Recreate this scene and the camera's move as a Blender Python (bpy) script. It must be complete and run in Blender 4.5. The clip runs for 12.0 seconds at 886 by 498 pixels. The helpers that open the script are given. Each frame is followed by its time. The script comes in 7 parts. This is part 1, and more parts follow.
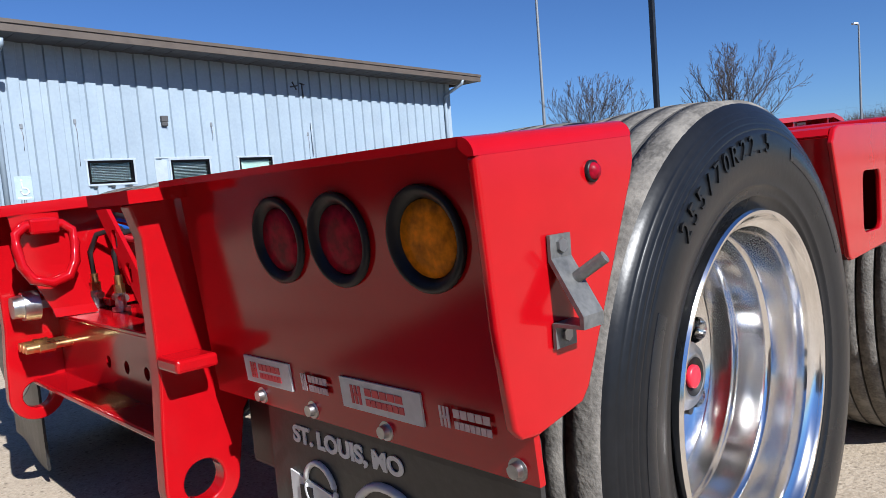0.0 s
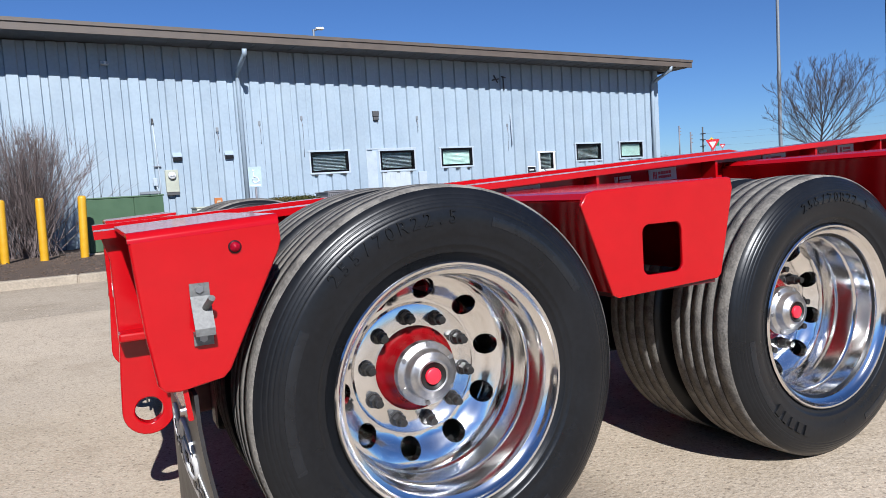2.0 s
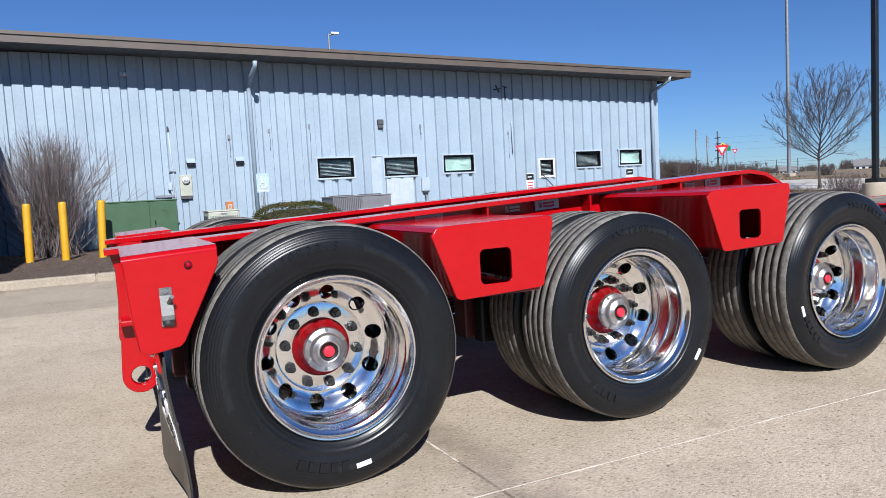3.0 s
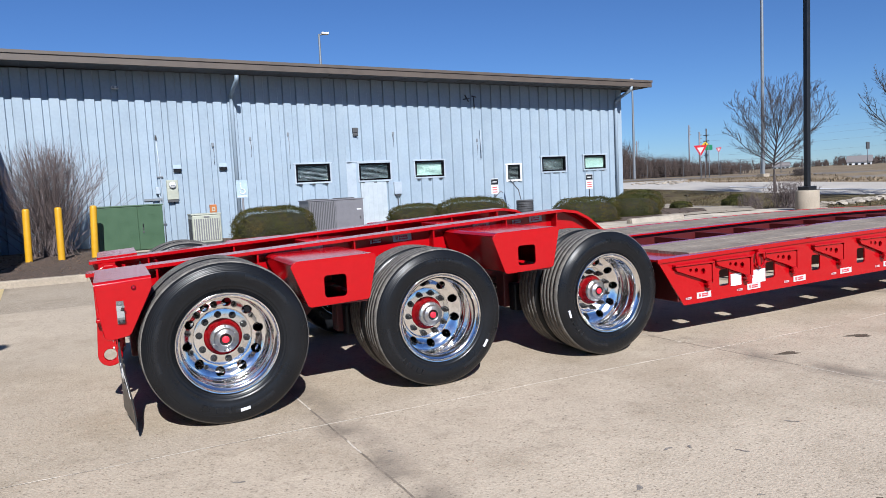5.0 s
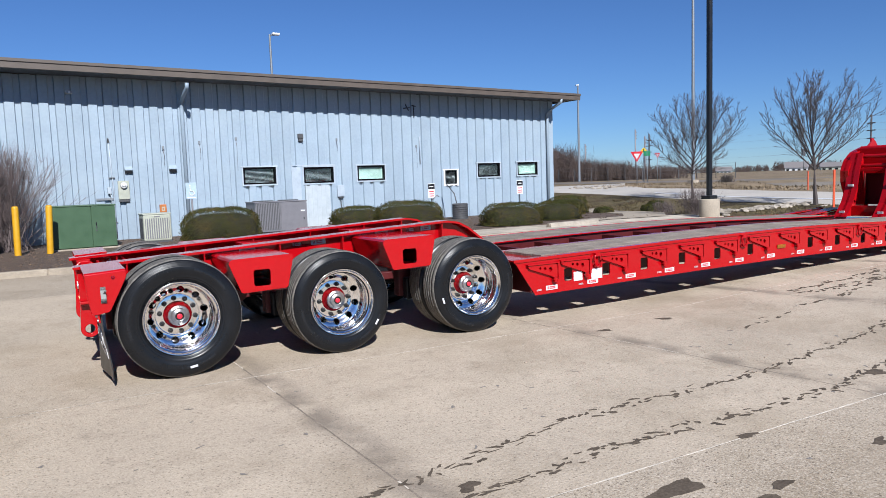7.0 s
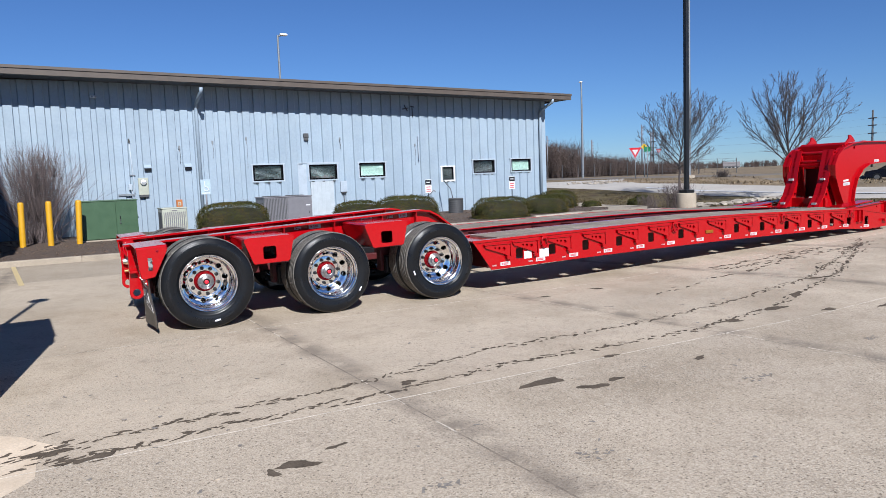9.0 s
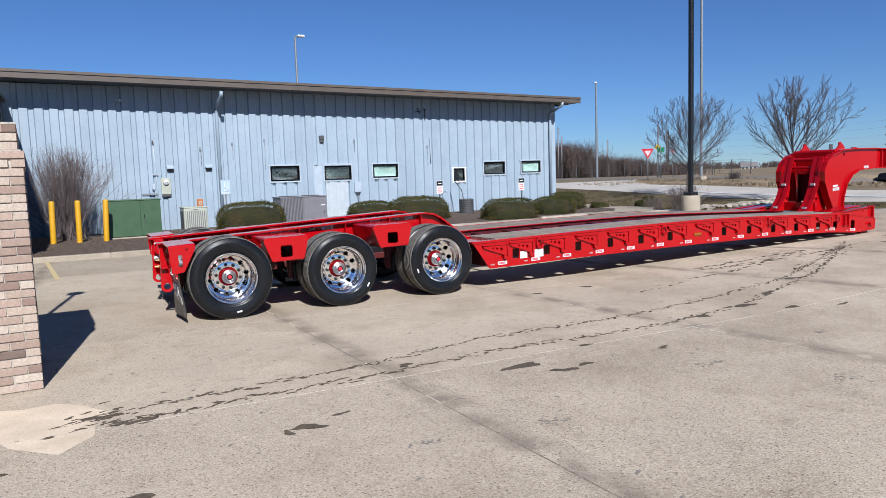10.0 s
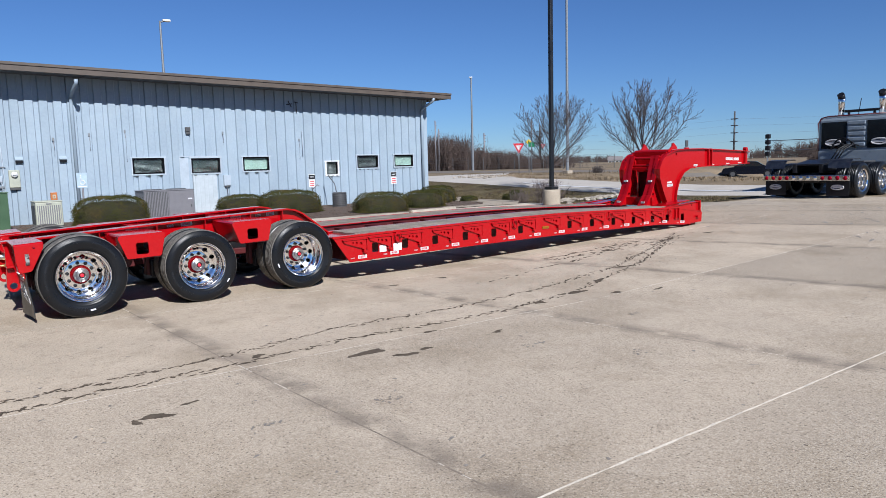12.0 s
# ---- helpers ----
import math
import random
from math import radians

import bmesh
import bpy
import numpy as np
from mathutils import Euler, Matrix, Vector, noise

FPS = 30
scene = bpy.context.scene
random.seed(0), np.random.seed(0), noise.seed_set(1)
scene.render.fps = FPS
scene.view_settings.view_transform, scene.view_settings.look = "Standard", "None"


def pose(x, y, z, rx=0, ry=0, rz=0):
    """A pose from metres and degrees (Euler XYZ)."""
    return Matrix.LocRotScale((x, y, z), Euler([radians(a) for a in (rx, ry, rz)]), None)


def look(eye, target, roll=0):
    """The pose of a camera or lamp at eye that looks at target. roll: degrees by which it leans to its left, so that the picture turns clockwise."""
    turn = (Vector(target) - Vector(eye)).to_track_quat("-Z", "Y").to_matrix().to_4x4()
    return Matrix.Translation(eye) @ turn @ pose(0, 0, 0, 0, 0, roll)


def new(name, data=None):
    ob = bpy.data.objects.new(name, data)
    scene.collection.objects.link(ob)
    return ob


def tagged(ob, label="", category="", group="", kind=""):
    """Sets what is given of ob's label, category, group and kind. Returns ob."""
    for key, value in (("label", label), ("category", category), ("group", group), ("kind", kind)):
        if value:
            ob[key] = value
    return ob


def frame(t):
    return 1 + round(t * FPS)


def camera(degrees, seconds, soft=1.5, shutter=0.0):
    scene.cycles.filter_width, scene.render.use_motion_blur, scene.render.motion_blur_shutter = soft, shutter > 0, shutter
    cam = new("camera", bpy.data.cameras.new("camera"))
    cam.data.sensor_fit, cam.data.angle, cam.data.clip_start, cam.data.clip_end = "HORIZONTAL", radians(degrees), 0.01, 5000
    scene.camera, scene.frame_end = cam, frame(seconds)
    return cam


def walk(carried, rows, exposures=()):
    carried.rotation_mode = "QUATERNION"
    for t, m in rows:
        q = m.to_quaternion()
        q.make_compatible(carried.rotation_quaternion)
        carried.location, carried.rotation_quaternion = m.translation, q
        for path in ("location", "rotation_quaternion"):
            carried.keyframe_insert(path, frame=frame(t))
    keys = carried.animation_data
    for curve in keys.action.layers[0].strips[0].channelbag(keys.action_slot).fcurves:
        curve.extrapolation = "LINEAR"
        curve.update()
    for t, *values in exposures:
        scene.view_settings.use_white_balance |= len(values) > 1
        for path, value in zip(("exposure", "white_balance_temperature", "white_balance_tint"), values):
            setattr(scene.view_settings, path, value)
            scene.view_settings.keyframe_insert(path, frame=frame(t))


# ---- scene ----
cam = camera(64.2, 12.0, 0.65)
EXPOSURES = [(0, 0.76, 5850, 10), (1, 0.72, 5850, 10), (2, 0.68, 5850, 10), (5, 0.61, 5850, 10), (7, 0.60, 5850, 10), (9.5, 0.53, 5850, 10), (12, 0.50, 5850, 10)]
PATH = [
    (0, (-1.132, -1.749, 0.844), (0.263, -0.325, 0.673), -4.6),
    (0.5, (-0.887, -1.923, 0.807), (0.303, -0.325, 0.631), -4.1),
    (1, (-0.803, -2.1, 0.831), (0.227, -0.395, 0.654), -4.0),
    (1.5, (-0.795, -2.349, 0.875), (0.142, -0.591, 0.699), -3.4),
    (2, (-0.694, -2.731, 0.937), (0.19, -0.945, 0.768), -3.7),
    (2.5, (-0.684, -3.183, 1.007), (0.172, -1.383, 0.842), -3.4),
    (3, (-0.655, -3.67, 1.039), (0.189, -1.864, 0.876), -3.2),
    (3.2, (-0.627, -3.869, 1.07), (0.215, -2.063, 0.902), -3.3),
    (4.8, (-0.557, -5.26, 1.291), (0.304, -3.465, 1.106), -2.7),
    (5, (-0.542, -5.427, 1.32), (0.309, -3.626, 1.138), -2.9),
    (5.5, (-0.493, -5.793, 1.371), (0.425, -4.027, 1.178), -2.9),
    (6, (-0.547, -6.163, 1.441), (0.437, -4.434, 1.244), -2.6),
    (6.5, (-0.706, -6.588, 1.51), (0.298, -4.868, 1.318), -2.1),
    (7, (-0.835, -7.1, 1.483), (0.134, -5.361, 1.292), -2.0),
    (7.2, (-0.869, -7.282, 1.479), (0.085, -5.535, 1.284), -2.0),
    (8.8, (-1.252, -8.622, 1.437), (-0.302, -6.873, 1.24), -2.3),
    (9, (-1.271, -8.784, 1.466), (-0.324, -7.034, 1.265), -2.2),
    (9.5, (-1.316, -9.207, 1.517), (-0.386, -7.448, 1.316), -2.3),
    (10, (-1.479, -9.547, 1.554), (-0.57, -7.777, 1.351), -1.9),
    (10.5, (-1.531, -9.83, 1.589), (-0.623, -8.059, 1.381), -2.0),
    (11, (-1.483, -10.089, 1.601), (-0.497, -8.362, 1.385), -2.7),
    (11.5, (-1.454, -10.132, 1.626), (-0.333, -8.492, 1.399), -2.4),
    (12, (-1.468, -10.111, 1.63), (-0.277, -8.521, 1.394), -1.5),
]
walk(cam, [(t, look(eye, target, roll)) for t, eye, target, roll in PATH], EXPOSURES)

# ---- light ----
SUN = Vector((-0.22, -1.28, 1.0)).normalized()
world = bpy.data.worlds.new("sky")
scene.world = world
world.use_nodes = True
wn = world.node_tree
sky = wn.nodes.new("ShaderNodeTexSky")
sky.sky_type = "NISHITA"
sky.sun_disc = False
sky.sun_elevation = math.asin(SUN.z)
sky.sun_rotation = math.atan2(SUN.x, SUN.y)
sky.altitude, sky.air_density, sky.dust_density, sky.ozone_density = 3000, 1.25, 0.0, 1.0
bg = wn.nodes["Background"]
bg.inputs["Strength"].default_value = 0.040
clear = wn.nodes.new("ShaderNodeVectorMath")
clear.operation = "MULTIPLY"
clear.inputs[1].default_value = (0.66, 0.94, 1.40)
wn.links.new(sky.outputs["Color"], clear.inputs[0])
wn.links.new(clear.outputs[0], bg.inputs["Color"])
sun_data = bpy.data.lights.new("sun", "SUN")
sun_data.energy, sun_data.angle, sun_data.color = 5.0, radians(0.53), (1.0, 0.95, 0.88)
sun = new("sun", sun_data)
sun.matrix_world = look((0, 0, 30), Vector((0, 0, 30)) - SUN)


# ---- materials ----
def material(name, color, rough=0.6, metal=0.0, vary=0.12, scale=6.0, fine=60.0, bump=0.15, coat=0.0, spec=0.5,
             tint=None, tint_amount=0.0, tint_scale=1.5, per_object=0.0, detail_depth=0.004):
    """Principled surface with two scales of variation, a fine bump and an optional second colour in patches."""
    m = bpy.data.materials.new(name)
    m.use_nodes = True
    t = m.node_tree
    n, l = t.nodes, t.links
    p = n["Principled BSDF"]
    p.inputs["Metallic"].default_value = metal
    p.inputs["Coat Weight"].default_value = coat
    p.inputs["Coat Roughness"].default_value = 0.06
    p.inputs["Specular IOR Level"].default_value = spec
    co = n.new("ShaderNodeTexCoord")
    big, small = n.new("ShaderNodeTexNoise"), n.new("ShaderNodeTexNoise")
    big.inputs["Scale"].default_value, big.inputs["Detail"].default_value = scale, 5
    small.inputs["Scale"].default_value, small.inputs["Detail"].default_value = fine, 3
    for x in (big, small):
        l.new(co.outputs["Object"], x.inputs["Vector"])
    add = n.new("ShaderNodeMath")
    add.operation = "ADD"
    l.new(big.outputs["Fac"], add.inputs[0])
    l.new(small.outputs["Fac"], add.inputs[1])
    ramp = n.new("ShaderNodeMapRange")
    ramp.inputs["From Min"].default_value, ramp.inputs["From Max"].default_value = 0.7, 1.3
    ramp.inputs["To Min"].default_value, ramp.inputs["To Max"].default_value = 1 - vary, 1 + vary
    l.new(add.outputs[0], ramp.inputs["Value"])
    value = ramp.outputs["Result"]
    if per_object:
        info, spread = n.new("ShaderNodeObjectInfo"), n.new("ShaderNodeMapRange")
        spread.inputs["To Min"].default_value, spread.inputs["To Max"].default_value = 1 - per_object, 1 + per_object
        l.new(info.outputs["Random"], spread.inputs["Value"])
        times = n.new("ShaderNodeMath")
        times.operation = "MULTIPLY"
        l.new(value, times.inputs[0])
        l.new(spread.outputs["Result"], times.inputs[1])
        value = times.outputs[0]
    mul = n.new("ShaderNodeVectorMath")
    mul.operation = "SCALE"
    mul.inputs[0].default_value = color
    l.new(value, mul.inputs["Scale"])
    out = mul.outputs["Vector"]
    if tint is not None:
        patch, cut, mix = n.new("ShaderNodeTexNoise"), n.new("ShaderNodeMapRange"), n.new("ShaderNodeMix")
        mix.data_type = "RGBA"
        patch.inputs["Scale"].default_value, patch.inputs["Detail"].default_value = tint_scale, 8
        patch.inputs["Roughness"].default_value = 0.65
        l.new(co.outputs["Object"], patch.inputs["Vector"])
        l.new(patch.outputs["Fac"], cut.inputs["Value"])
        cut.inputs["From Min"].default_value, cut.inputs["From Max"].default_value = 0.48, 0.66
        cut.inputs["To Max"].default_value = tint_amount
        l.new(cut.outputs["Result"], mix.inputs["Factor"])
        l.new(out, mix.inputs["A"])
        mix.inputs["B"].default_value = (*tint, 1)
        out = mix.outputs["Result"]
    l.new(out, p.inputs["Base Color"])
    rr = n.new("ShaderNodeMapRange")
    rr.inputs["From Min"].default_value, rr.inputs["From Max"].default_value = 0.3, 0.7
    rr.inputs["To Min"].default_value, rr.inputs["To Max"].default_value = max(0.02, rough * 0.85), min(1, rough * 1.15)
    l.new(big.outputs["Fac"], rr.inputs["Value"])
    l.new(rr.outputs["Result"], p.inputs["Roughness"])
    if bump:
        b = n.new("ShaderNodeBump")
        b.inputs["Strength"].default_value, b.inputs["Distance"].default_value = bump, detail_depth
        l.new(small.outputs["Fac"], b.inputs["Height"])
        l.new(b.outputs["Normal"], p.inputs["Normal"])
    return m


RED = material("red_paint", (0.350, 0.0022, 0.0050), 0.13, vary=0.05, scale=2, fine=25, bump=0.02, coat=0.0, spec=0.42)
# darker red for undersides and inner parts, their shade put into the colour
RED_SHADED = material("red_paint_shaded", (0.07, 0.005, 0.006), 0.5, vary=0.15, scale=5, bump=0.1)
POLISHED = material("polished_aluminium", (0.84, 0.83, 0.815), 0.13, 1.0, vary=0.05, scale=3, fine=40, bump=0.01)
STEEL = material("galvanised_steel", (0.30, 0.30, 0.305), 0.38, 0.9, vary=0.06, scale=12, fine=120, bump=0.02)
BRASS = material("brass", (0.72, 0.50, 0.22), 0.3, 1.0, vary=0.2, scale=20)
NUT = material("dark_steel_nut", (0.022, 0.021, 0.020), 0.45, 0.2, vary=0.25, scale=30, spec=0.3)
RUBBER = material("tyre_rubber", (0.0070, 0.0076, 0.0090), 0.30, vary=0.25, scale=5, fine=90, bump=0.05, spec=0.28)
RUBBER_BAND = material("smooth_rubber_band", (0.0095, 0.0105, 0.0125), 0.26, vary=0.2, scale=8, fine=60, bump=0.03, spec=0.34)
TREAD = material("dusty_tread", (0.135, 0.125, 0.112), 0.9, vary=0.35, scale=30, fine=140, bump=0.5, spec=0.15, tint=(0.25, 0.23, 0.20), tint_amount=0.7, tint_scale=20)
TREAD_DARK = material("tread_groove", (0.040, 0.037, 0.034), 0.9, vary=0.2)
FLAP = material("mudflap_rubber", (0.022, 0.021, 0.021), 0.38, vary=0.3, scale=4, bump=0.15)
BLACK = material("black_plastic", (0.010, 0.010, 0.012), 0.4, vary=0.2, spec=0.25)
HOSE = material("black_hose", (0.02, 0.02, 0.022), 0.5)
HOSE_BLUE = material("blue_hose", (0.02, 0.10, 0.42), 0.4)
HOSE_RED = material("red_hose", (0.45, 0.02, 0.03), 0.4)
LENS_RED = material("red_lens", (0.24, 0.002, 0.014), 0.4, vary=0.6, scale=38, fine=90, bump=0.03, spec=0.1)
AMBER_DULL = material("dull_amber_lens", (0.24, 0.085, 0.008), 0.35, vary=0.3, scale=30, spec=0.3)
LENS_AMBER = material("amber_lens", (0.58, 0.17, 0.002), 0.4, vary=0.5, scale=38, fine=90, bump=0.03, spec=0.1)
HUB_RED = material("hub_centre_red", (0.70, 0.02, 0.04), 0.35)
STICKER = material("silver_sticker", (0.50, 0.48, 0.48), 0.35, vary=0.1, scale=30)
STICKER_RED = material("sticker_red_mark", (0.50, 0.03, 0.04), 0.4)
STICKER_PINK = material("pale_pink_print", (0.50, 0.36, 0.37), 0.45)
STICKER_GREY = material("sticker_grey_mark", (0.36, 0.33, 0.33), 0.4)
WHITE = material("white_paint", (0.594, 0.594, 0.585), 0.45, vary=0.08, scale=6)
PAPER = material("white_paper", (0.56, 0.56, 0.59), 0.6, vary=0.05)
PLANK = material("weathered_planks", (0.225, 0.190, 0.155), 0.8, vary=0.35, scale=3, fine=45, bump=0.4, spec=0.15, tint=(0.185, 0.152, 0.125), tint_amount=0.6, tint_scale=4, per_object=0.14)
JOINT = material("joint_sealant", (0.33, 0.275, 0.21), 0.9, vary=0.3, scale=4)
JOINT_DIRT = material("joint_dirt", (0.205, 0.165, 0.125), 0.95, vary=0.4, scale=9, fine=60)
JOINT_PALE = material("pale_joint_sealant", (0.62, 0.55, 0.45), 0.85, vary=0.3, scale=7)
JOINT_WORN = material("worn_joint_sealant", (0.52, 0.455, 0.37), 0.9, vary=0.35, scale=20)
STAIN = material("oil_stain", (0.10, 0.079, 0.059), 0.9, vary=0.35, scale=9, fine=70, bump=0.4, spec=0.1)
STAIN_PALE = material("faint_oil_stain", (0.21, 0.185, 0.158), 0.85, vary=0.35, scale=30, fine=110, bump=0.4)
PATCH = material("pale_concrete_patch", (0.60, 0.490, 0.365), 0.9, vary=0.15, scale=3, fine=60, bump=0.4, spec=0.15, tint=(0.48, 0.38, 0.27), tint_amount=0.5, tint_scale=5)
SIDEWALK = material("pale_sidewalk_concrete", (0.43, 0.375, 0.30), 0.9, vary=0.2, scale=2, fine=40, bump=0.4, spec=0.12, per_object=0.16)
KERB = material("kerb_concrete", (0.315, 0.268, 0.208), 0.9, vary=0.2, scale=3, fine=50, bump=0.4, spec=0.12, per_object=0.06)
MULCH = material("brown_mulch", (0.095, 0.065, 0.047), 0.95, vary=0.6, scale=12, fine=55, bump=0.9, detail_depth=0.03)
LAWN = material("dormant_lawn", (0.205, 0.158, 0.105), 0.95, vary=0.4, scale=0.3, fine=20, bump=0.6, tint=(0.125, 0.100, 0.060), tint_amount=0.8, tint_scale=0.12, detail_depth=0.03, spec=0.1)
VERGE = material("patchy_verge_grass", (0.122, 0.098, 0.052), 0.95, vary=0.5, scale=3, fine=45, bump=1.0, spec=0.1, tint=(0.072, 0.050, 0.035), tint_amount=0.9, tint_scale=1.1, detail_depth=0.04)
ROAD = material("pale_road_concrete", (0.43, 0.395, 0.35), 0.9, vary=0.14, scale=0.6, fine=20, bump=0.2, spec=0.1)
SIDING = material("blue_white_metal_siding", (0.272, 0.334, 0.392), 0.5, vary=0.07, scale=1.3, fine=14, bump=0.05, tint=(0.325, 0.38, 0.42), tint_amount=0.35, tint_scale=0.9, per_object=0.05)
WING = material("dark_wing_metal", (0.035, 0.045, 0.060), 0.5, vary=0.12, scale=2)
FASCIA = material("brown_fascia", (0.085, 0.066, 0.052), 0.55, vary=0.2, scale=3)
ROOF = material("roof_metal", (0.16, 0.14, 0.12), 0.5, vary=0.15)
SOFFIT = material("soffit_metal", (0.10, 0.10, 0.105), 0.6)
TRIM = material("pale_blue_trim", (0.3612, 0.4116, 0.462), 0.5, vary=0.1)
DARK_FRAME = material("black_window_frame", (0.004, 0.004, 0.005), 0.5, spec=0.06)
BLIND = material("thin_pale_slat", (0.12, 0.13, 0.138), 0.6, vary=0.1)
BLIND_PALE = material("pale_green_blind", (0.165, 0.225, 0.20), 0.6, vary=0.06)
ROOM = material("dim_room_wall", (0.05, 0.05, 0.05), 0.8)
GREEN = material("transformer_green", (0.040, 0.085, 0.040), 0.5, vary=0.12, scale=4)
YELLOW = material("yellow_paint", (0.5332, 0.2838, 0.0069), 0.45, vary=0.12, scale=8, tint=(0.50, 0.25, 0.01), tint_amount=0.4, tint_scale=5)
LINE_YELLOW = material("yellow_line_paint", (0.50, 0.39, 0.20), 0.8, vary=0.25, scale=12)
BEIGE = material("beige_unit_metal", (0.36, 0.37, 0.30), 0.5, vary=0.12)
GREY_UNIT = material("grey_unit_metal", (0.155, 0.15, 0.16), 0.5, vary=0.12)
GREY_DARK = material("dark_grille", (0.06, 0.06, 0.062), 0.6)
ORANGE = material("orange_brown_box", (0.40, 0.135, 0.035), 0.5, vary=0.2)
ORANGE_POST = material("orange_marker", (0.60, 0.085, 0.03), 0.6, vary=0.2)
BUSH = material("evergreen_leaf", (0.048, 0.051, 0.015), 0.8, vary=0.5, scale=2.5, fine=30, bump=0, spec=0.1, tint=(0.095, 0.063, 0.022), tint_amount=0.8, tint_scale=2.2)
# near-black tone that stands for the shade inside a bush
BUSH_CORE = material("bush_inner_shade", (0.022, 0.020, 0.012), 0.9)
BARK = material("grey_brown_bark", (0.062, 0.050, 0.046), 0.85, vary=0.3, scale=12, fine=60, bump=0.4)
TWIG = material("red_brown_twig", (0.115, 0.088, 0.083), 0.8, vary=0.3, scale=6)
WOODS = material("bare_woods", (0.078, 0.055, 0.046), 0.9, vary=0.4, scale=0.3)
ROCK = material("white_limestone", (0.31, 0.272, 0.222), 0.9, vary=0.25, scale=6, fine=40, bump=0.5, spec=0.15, per_object=0.2)
POLE_BLACK = material("black_pole_paint", (0.008, 0.009, 0.011), 0.45, vary=0.15)
POLE_GREY = material("galvanised_pole", (0.21, 0.225, 0.24), 0.5, 0.4, vary=0.1)
SIGN_RED = material("sign_red", (0.58, 0.02, 0.03), 0.4)
SIGN_BLUE = material("faded_sign_blue", (0.33, 0.42, 0.49), 0.5)
SIGN_GREEN = material("sign_green", (0.02, 0.20, 0.09), 0.4)
SIGN_YELLOW = material("sign_yellow", (0.75, 0.50, 0.03), 0.4)
TRUCK_GREY = material("grey_truck_paint", (0.205, 0.24, 0.275), 0.3, vary=0.08, coat=0.3)
CAR_PAINT = material("dark_blue_car_paint", (0.004, 0.005, 0.010), 0.25, vary=0.1, coat=0.1, spec=0.2)
MORTAR = material("mortar", (0.36, 0.325, 0.275), 0.95, vary=0.25, scale=20)
ZINC = material("dull_zinc", (0.15, 0.15, 0.145), 0.55, 0.55, vary=0.25, scale=30, fine=150, bump=0.05)
FENDER_STEEL = material("dull_stainless", (0.13, 0.13, 0.135), 0.45, 1.0, vary=0.3, scale=8)
ROAD_FAR = material("worn_highway", (0.165, 0.145, 0.122), 0.9, vary=0.2, scale=0.4, fine=9, bump=0.2, spec=0.1)
HUB_PAINT = material("dark_red_hub_paint", (0.17, 0.002, 0.004), 0.25, vary=0.1, spec=0.3)
PALE_DOOR = material("pale_door_paint", (0.40, 0.44, 0.465), 0.5, vary=0.1)
CAST = material("cast_aluminium", (0.50, 0.49, 0.48), 0.34, 1.0, vary=0.2, scale=25)
MAROON = material("maroon_trim", (0.07, 0.008, 0.012), 0.4)
PLAIN_WALL = material("plain_dark_wall", (0.09, 0.08, 0.075), 0.8, vary=0.2, scale=2)
SHINGLE = material("house_roof", (0.17, 0.155, 0.15), 0.8)


def brick_material():
    m = material("weathered_brick", (0.42, 0.33, 0.28), 0.9, vary=0.25, scale=14, fine=90, bump=0.6, tint=(0.16, 0.12, 0.10), tint_amount=0.45, tint_scale=9)
    n, l = m.node_tree.nodes, m.node_tree.links
    info, ramp = n.new("ShaderNodeObjectInfo"), n.new("ShaderNodeValToRGB")
    stops = [(0.0, (0.12, 0.085, 0.068, 1)), (0.16, (0.25, 0.165, 0.128, 1)), (0.40, (0.40, 0.31, 0.24, 1)), (0.75, (0.48, 0.405, 0.325, 1)), (1.0, (0.36, 0.245, 0.19, 1))]
    ramp.color_ramp.elements[0].position, ramp.color_ramp.elements[0].color = stops[0]
    ramp.color_ramp.elements[1].position, ramp.color_ramp.elements[1].color = stops[-1]
    for pos, col in stops[1:-1]:
        e = ramp.color_ramp.elements.new(pos)
        e.color = col
    l.new(info.outputs["Random"], ramp.inputs["Fac"])
    for node in n:
        if node.type == "VECT_MATH":
            l.new(ramp.outputs["Color"], node.inputs[0])
    return m


BRICK = brick_material()


